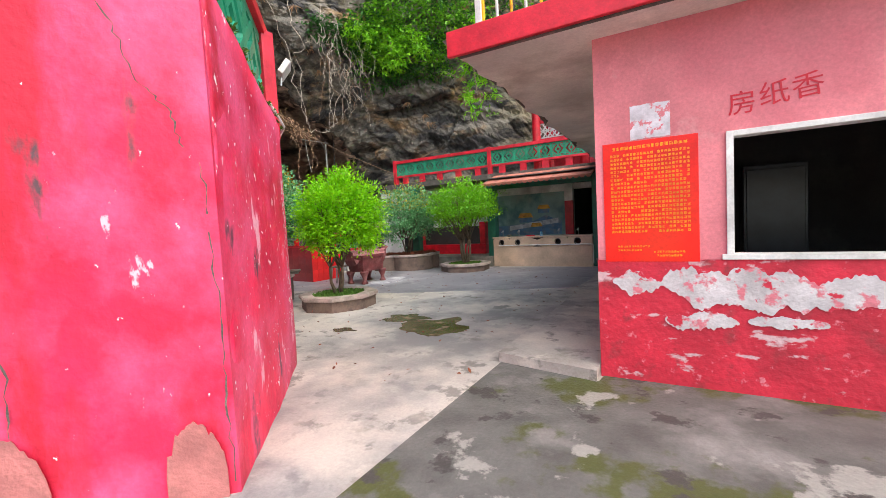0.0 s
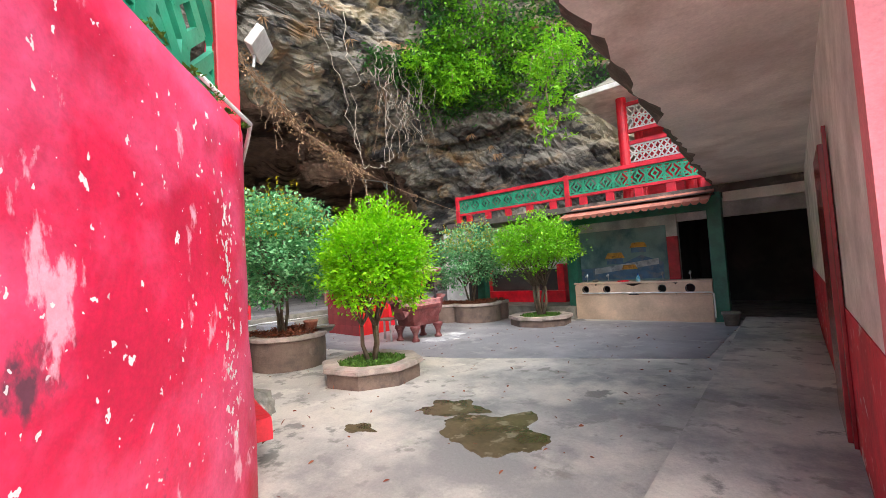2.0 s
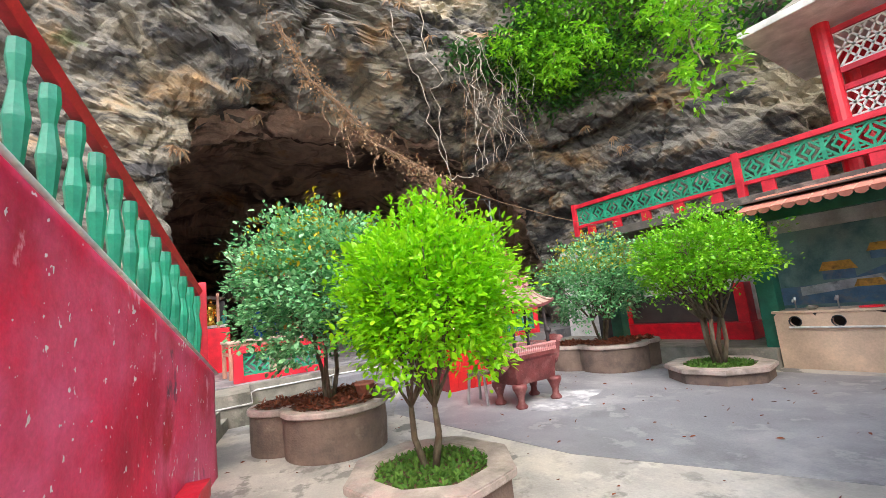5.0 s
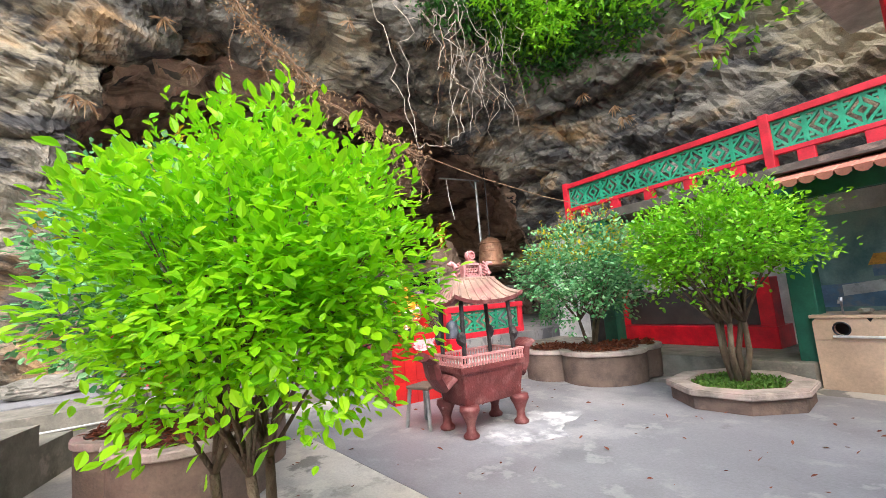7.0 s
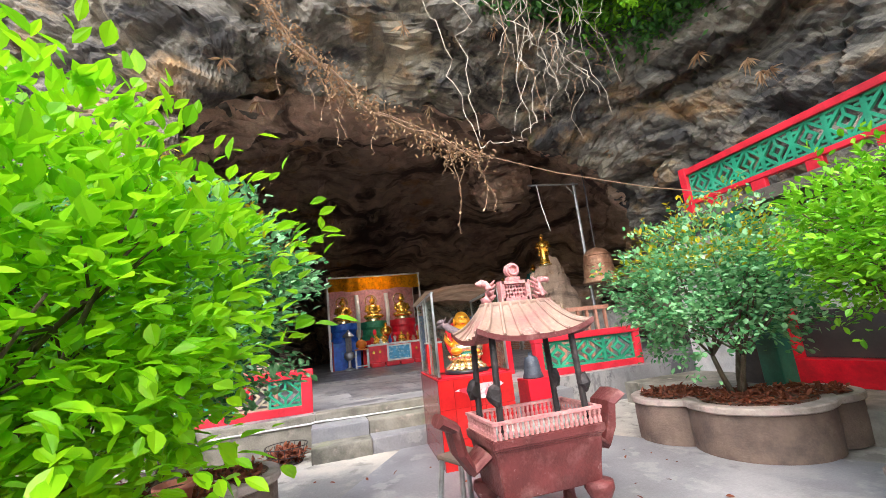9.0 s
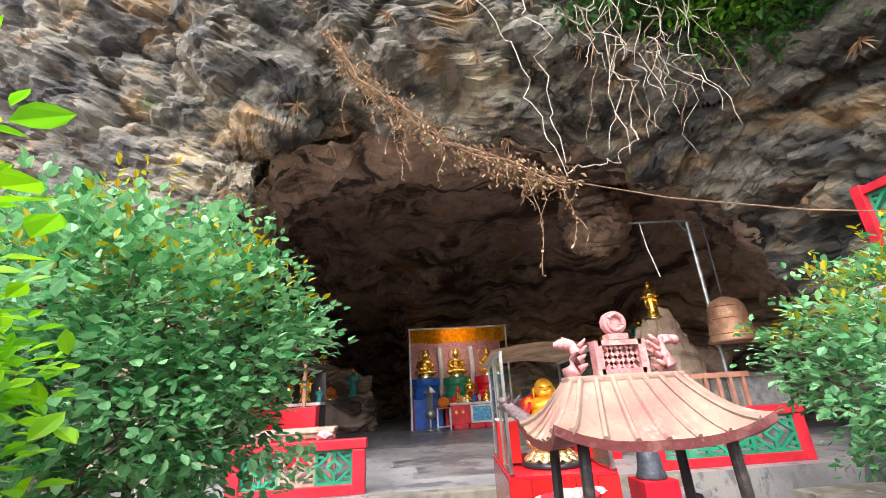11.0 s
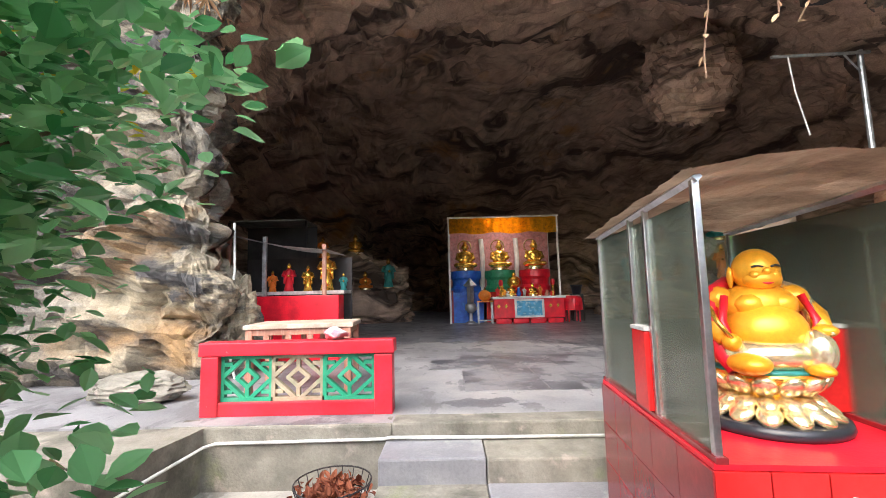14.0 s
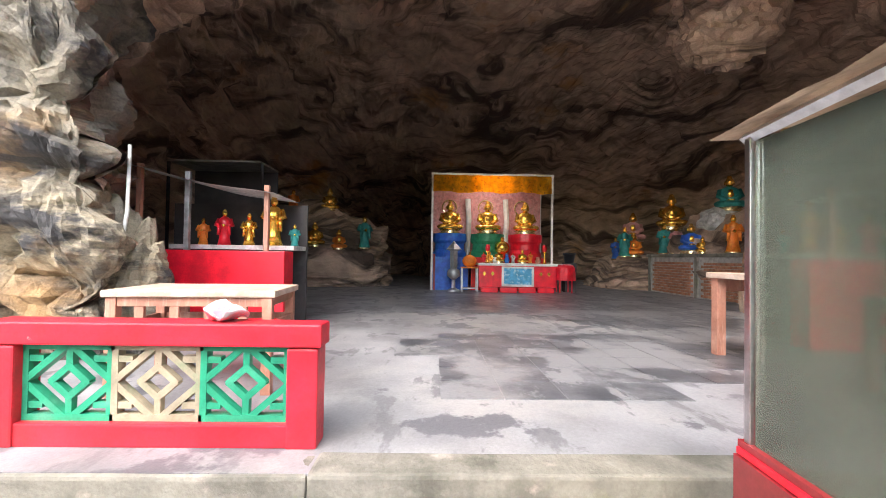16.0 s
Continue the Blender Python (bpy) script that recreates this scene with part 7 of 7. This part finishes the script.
boulder("rubble_rock", "dark broken rubble at the foot of the rock pillar", (-13.0, 3.75, 1.0), (0.5, 0.45, 1.0), "rock", 29.0, 0.35, 5)
# Unseen lamp, added behind the valance to brighten the shrine statues.
tl = thing("fill_tube_lamp", "unseen white tube lamp added under the canopy to brighten the shrine", "lamp", (SXF - 0.35, 9.05, 4.26))
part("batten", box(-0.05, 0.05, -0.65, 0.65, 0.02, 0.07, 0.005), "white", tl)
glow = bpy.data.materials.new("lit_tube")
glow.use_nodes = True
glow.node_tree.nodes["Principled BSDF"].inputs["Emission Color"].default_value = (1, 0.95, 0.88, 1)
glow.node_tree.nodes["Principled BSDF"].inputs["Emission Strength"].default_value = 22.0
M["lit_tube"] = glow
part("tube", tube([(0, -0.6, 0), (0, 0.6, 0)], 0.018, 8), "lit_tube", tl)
boulder("hanging_rock", "brown-green stalactite rock hanging from the cave ceiling", (-17.3, 13.2, 6.9), (1.0, 1.15, 1.2), "cave", 37.0, 0.25, 5)


# ---- vines, roots and hillside plants ----
rng = random.Random(77)
vn = thing("hanging_vine", "dry leafy vine hanging across the cave mouth", "vine", (0, 0, 0))
VP = [Vector(p) for p in ((-10.6, 5.6, 8.2), (-10.36, 6.31, 6.72), (-10.2, 7.0, 5.85), (-10.08, 7.68, 5.2), (-9.85, 8.5, 4.6), (-9.55, 9.3, 4.15))]
def along(pts, n):
    out = []
    for i in range(len(pts) - 1):
        for k in range(n):
            out.append(pts[i].lerp(pts[i + 1], k / n))
    return out + [pts[-1]]
VA = along(VP, 10)
for s in range(4):
    part("strand", tube([p + noise.noise_vector(p * 1.7 + Vector((s * 5, 0, 0))) * 0.16 for p in VA], 0.012, 5), "vine", vn)
spots = []
for _ in range(1500):
    k = rng.random()
    p = VA[int(k * (len(VA) - 1))] + Vector((rng.gauss(0, 0.12), rng.gauss(0, 0.12), rng.gauss(-0.06, 0.14)))
    spots.append((p, (rng.uniform(-1, 1), rng.uniform(-1, 1), rng.uniform(-1, 0.3))))
for t in range(16):
    p0 = VA[rng.randrange(8, len(VA))]
    ln = rng.uniform(0.4, 1.5)
    pts = [p0 + Vector((0.05 * math.sin(k * 1.1 + t), 0.06 * math.sin(k * 0.9 + 2 * t), -ln * k / 8)) for k in range(9)]
    part("tendril", tube(pts, 0.006, 4), "vine", vn)
    for k in range(14):
        spots.append((pts[k % 9], (rng.uniform(-1, 1), rng.uniform(-1, 1), -0.5)))
leafmesh("dry_leaves", leaves(spots, 0.075, 12), "leaf_dry", vn)["kind"] = "stuff"
tagged(link("overhead_wire", tube([(-9.55, 9.3, 4.15), (-9.2, 10.3, 3.72), (-8.6, 11.4, 3.25), (-8.05, 12.1, 2.95)], 0.008, 5), "vine"), "thin dark wire from the vine to the building", "wire")

rt = thing("hanging_roots", "pale bare roots hanging from the cliff over the cave", "roots", (0, 0, 0))
def wander(p, end, n, amp, sd):
    p, end = Vector(p), Vector(end)
    return [p.lerp(end, k / n) + noise.noise_vector(Vector((k * 0.35, sd * 3.7, 1))) * amp * math.sin(math.pi * k / n) for k in range(n + 1)]
for s, (a, b, r) in enumerate((((-10.2, 8.3, 9.0), (-9.6, 9.25, 4.3), 0.018), ((-10.1, 9.2, 9.0), (-9.9, 9.4, 4.65), 0.02), ((-9.9, 10.3, 8.6), (-9.6, 10.2, 4.6), 0.018), ((-9.6, 9.25, 4.3), (-9.5, 10.3, 4.75), 0.016), ((-9.5, 10.3, 4.75), (-9.7, 10.5, 7.5), 0.016),
                               ((-9.9, 10.4, 7.6), (-9.5, 9.2, 6.9), 0.026), ((-9.8, 10.8, 7.8), (-9.4, 10.0, 5.6), 0.016), ((-9.7, 11.2, 7.8), (-9.3, 10.7, 5.6), 0.014), ((-9.8, 10.6, 7.9), (-9.4, 9.7, 5.9), 0.014), ((-9.6, 11.4, 7.6), (-9.2, 11.2, 5.3), 0.014))):
    part("root", tube(wander(a, b, 22, 0.40 if s not in (3,) else 0.3, s), r * 0.65, 6, None, 0.55), "root", rt)
for s in range(34):
    a = Vector((-9.6 + rng.uniform(-0.4, 0.4), rng.uniform(9.4, 12.2), rng.uniform(6.6, 8.6)))
    part("rootlet", tube(wander(a, a + Vector((rng.uniform(0, 0.6), rng.uniform(-0.7, 0.4), -rng.uniform(0.8, 2.4))), 10, 0.4, s + 30), 0.008, 4, None, 0.5), "root" if s % 3 else "vine", rt)

# foliage on the cliff
h, w = len(OUT), len(OUT[0])
deep, wild, dry = [], [], []
for _ in range(16000):
    j, i = rng.randrange(h), rng.randrange(w)
    p = OUT[j][i]
    if p.z < 5.0 or p.z > 22 or p.y < -10:
        continue
    m = noise.noise(p * 0.33 + Vector((3, 1, 4))) + 0.45 * noise.noise(p * 1.1)
    right = max(0.0, min(1.0, (p.y - 9.5) / 3.0))
    need = 0.75 - 0.95 * right * min(1, max(0, (p.z - 5.6) / 1.2)) - 0.09 * max(0, p.z - 9.0)
    if m < need:
        if rng.random() < 0.012 and p.y > 4:
            dry.append(p)
        continue
    (deep if m < need + 0.18 or rng.random() < 0.25 else wild).append(p)
def tufts(points, n, spread, out):
    sp = []
    for p in points:
        o = Vector((0.45, -0.35, 0.25))
        c = p + o * rng.uniform(0.2, 1.6) * spread
        for _ in range(n):
            sp.append((c + Vector((rng.gauss(0, 1), rng.gauss(0, 1), rng.gauss(0, 0.6))) * 0.22, (rng.uniform(-0.6, 1), rng.uniform(-1, 0.5), rng.uniform(-0.6, 0.8))))
    return sp
ob = leafmesh("hillside_foliage", leaves(tufts(deep, 13, 0.5, 0), 0.15, 5, slim=0.5), "leaf_deep", None)
tagged(ob, "dense dark-green undergrowth clinging to the cliff", "undergrowth", "", "stuff")
ob = leafmesh("hillside_shrubs", leaves(tufts(wild, 15, 1.0, 0), 0.13, 6, slim=0.5), "leaf_wild", None)
tagged(ob, "fresh green shrubs and ferns growing on the cliff", "shrubs", "", "stuff")
ob = leafmesh("dry_grass", leaves([(p + Vector((0.2, -0.1, 0)), (rng.uniform(-0.3, 1), rng.uniform(-1, 0.3), -0.9)) for p in dry for _ in range(16)], 0.26, 7, slim=0.07), "leaf_dry", None)
tagged(ob, "hanging dry grass tufts on the cliff face", "grass", "", "stuff")


def branch(name, label, limbs, seed, n=60, size=0.13):
    """Overhanging limbs with sprays of narrow leaflets."""
    rg = random.Random(seed)
    e = thing(name, label, "branch")
    sp = []
    for a, b in limbs:
        pts = wander(a, b, 14, 0.4, seed + a[1])
        part("limb", tube(pts, 0.05, 7, None, 0.25), "bark", e)
        for k in range(n):
            p = pts[rg.randrange(5, 15)] + Vector((rg.gauss(0, 0.3), rg.gauss(0, 0.3), rg.gauss(-0.1, 0.26)))
            d = Vector((rg.uniform(-1, 1), rg.uniform(-1, 1), rg.uniform(-0.7, 0.1))).normalized()
            for q in range(9):
                s = Vector((-d.y, d.x, 0.1)) * (1 if q % 2 else -1)
                sp.append((p + d * 0.045 * q, d * 0.6 + s))
    leafmesh("leaf_sprays", leaves(sp, size, seed), "leaf_bright", e)["kind"] = "stuff"
    return e


branch("overhanging_branch", "bright green leafy branch hanging over the courtyard", (((-6.5, 14.8, 9.0), (-4.9, 11.1, 4.9)), ((-6.5, 14.8, 9.0), (-5.6, 11.4, 6.2)), ((-6.2, 14.6, 9.2), (-4.4, 11.6, 6.6))), 3, 75)
branch("overhanging_branch", "bright green shrub branch hanging from the cliff", (((-9.3, 14.0, 9.0), (-8.3, 11.6, 7.0)), ((-9.3, 14.0, 9.0), (-7.6, 12.4, 7.4)), ((-9.6, 13.6, 9.4), (-8.9, 11.0, 7.9))), 8, 90)

# moss on the gate wall top
mo = []
for _ in range(1400):
    k = rng.random()
    p = A.lerp(B, k)
    n = Vector((-d1.y, d1.x, 0))
    if noise.noise(Vector((k * 14, 0, 2))) > 0.0:
        mo.append((Vector((p.x, p.y, 2.75 + (WT - 2.75) * k + 0.005)) + n * rng.uniform(-0.02, 0.10), (0, 0, 1)))
tagged(leafmesh("wall_moss", leaves(mo, 0.035, 3, slim=0.5), "moss", None), "green moss growing along the wall top", "moss", "", "stuff")

lit = []
for _ in range(260):
    x, y = rng.uniform(-9.0, -1.5), rng.uniform(2.5, 11.0)
    lit.append(((x, y, 0.012), (rng.uniform(-1, 1), rng.uniform(-1, 1), 0.0)))
tagged(leafmesh("fallen_leaves", leaves(lit, 0.055, 15), "leaf_red", None), "small dry leaves scattered over the courtyard", "leaves", "", "stuff")

# floor tiles showing through the dust in the cave
me = None
for i in range(23):
    for j in range(14):
        x, y = -11.5 - i * 0.46, 6.2 + j * 0.46
        wob = 0.5 * noise.noise(Vector((x * 0.7, y * 0.7, 5)))
        near = -11.75 - 0.42 * max(0.0, y - 8.0) + wob
        tongue = -16.6 < x < -14.3 and y < 9.2 + 0.5 * (x + 16.0) + 2 * wob
        if x > near or tongue or (x > -14.3 and y < 6.6 + wob):
            continue
        if me is None:
            o = link("floor_tile", box(0.004, 0.456, 0.004, 0.456, -0.01, 0.004), "floor_tile", bpy.data.objects["cave_floor"])
            me = o.data
        else:
            o = new("floor_tile", me)
            o.parent = bpy.data.objects["cave_floor"]
        o.matrix_basis = pose(x, y, floor_z(x), 0, math.degrees(math.atan2(floor_z(x) - floor_z(x + 0.46), 0.46)), 0)
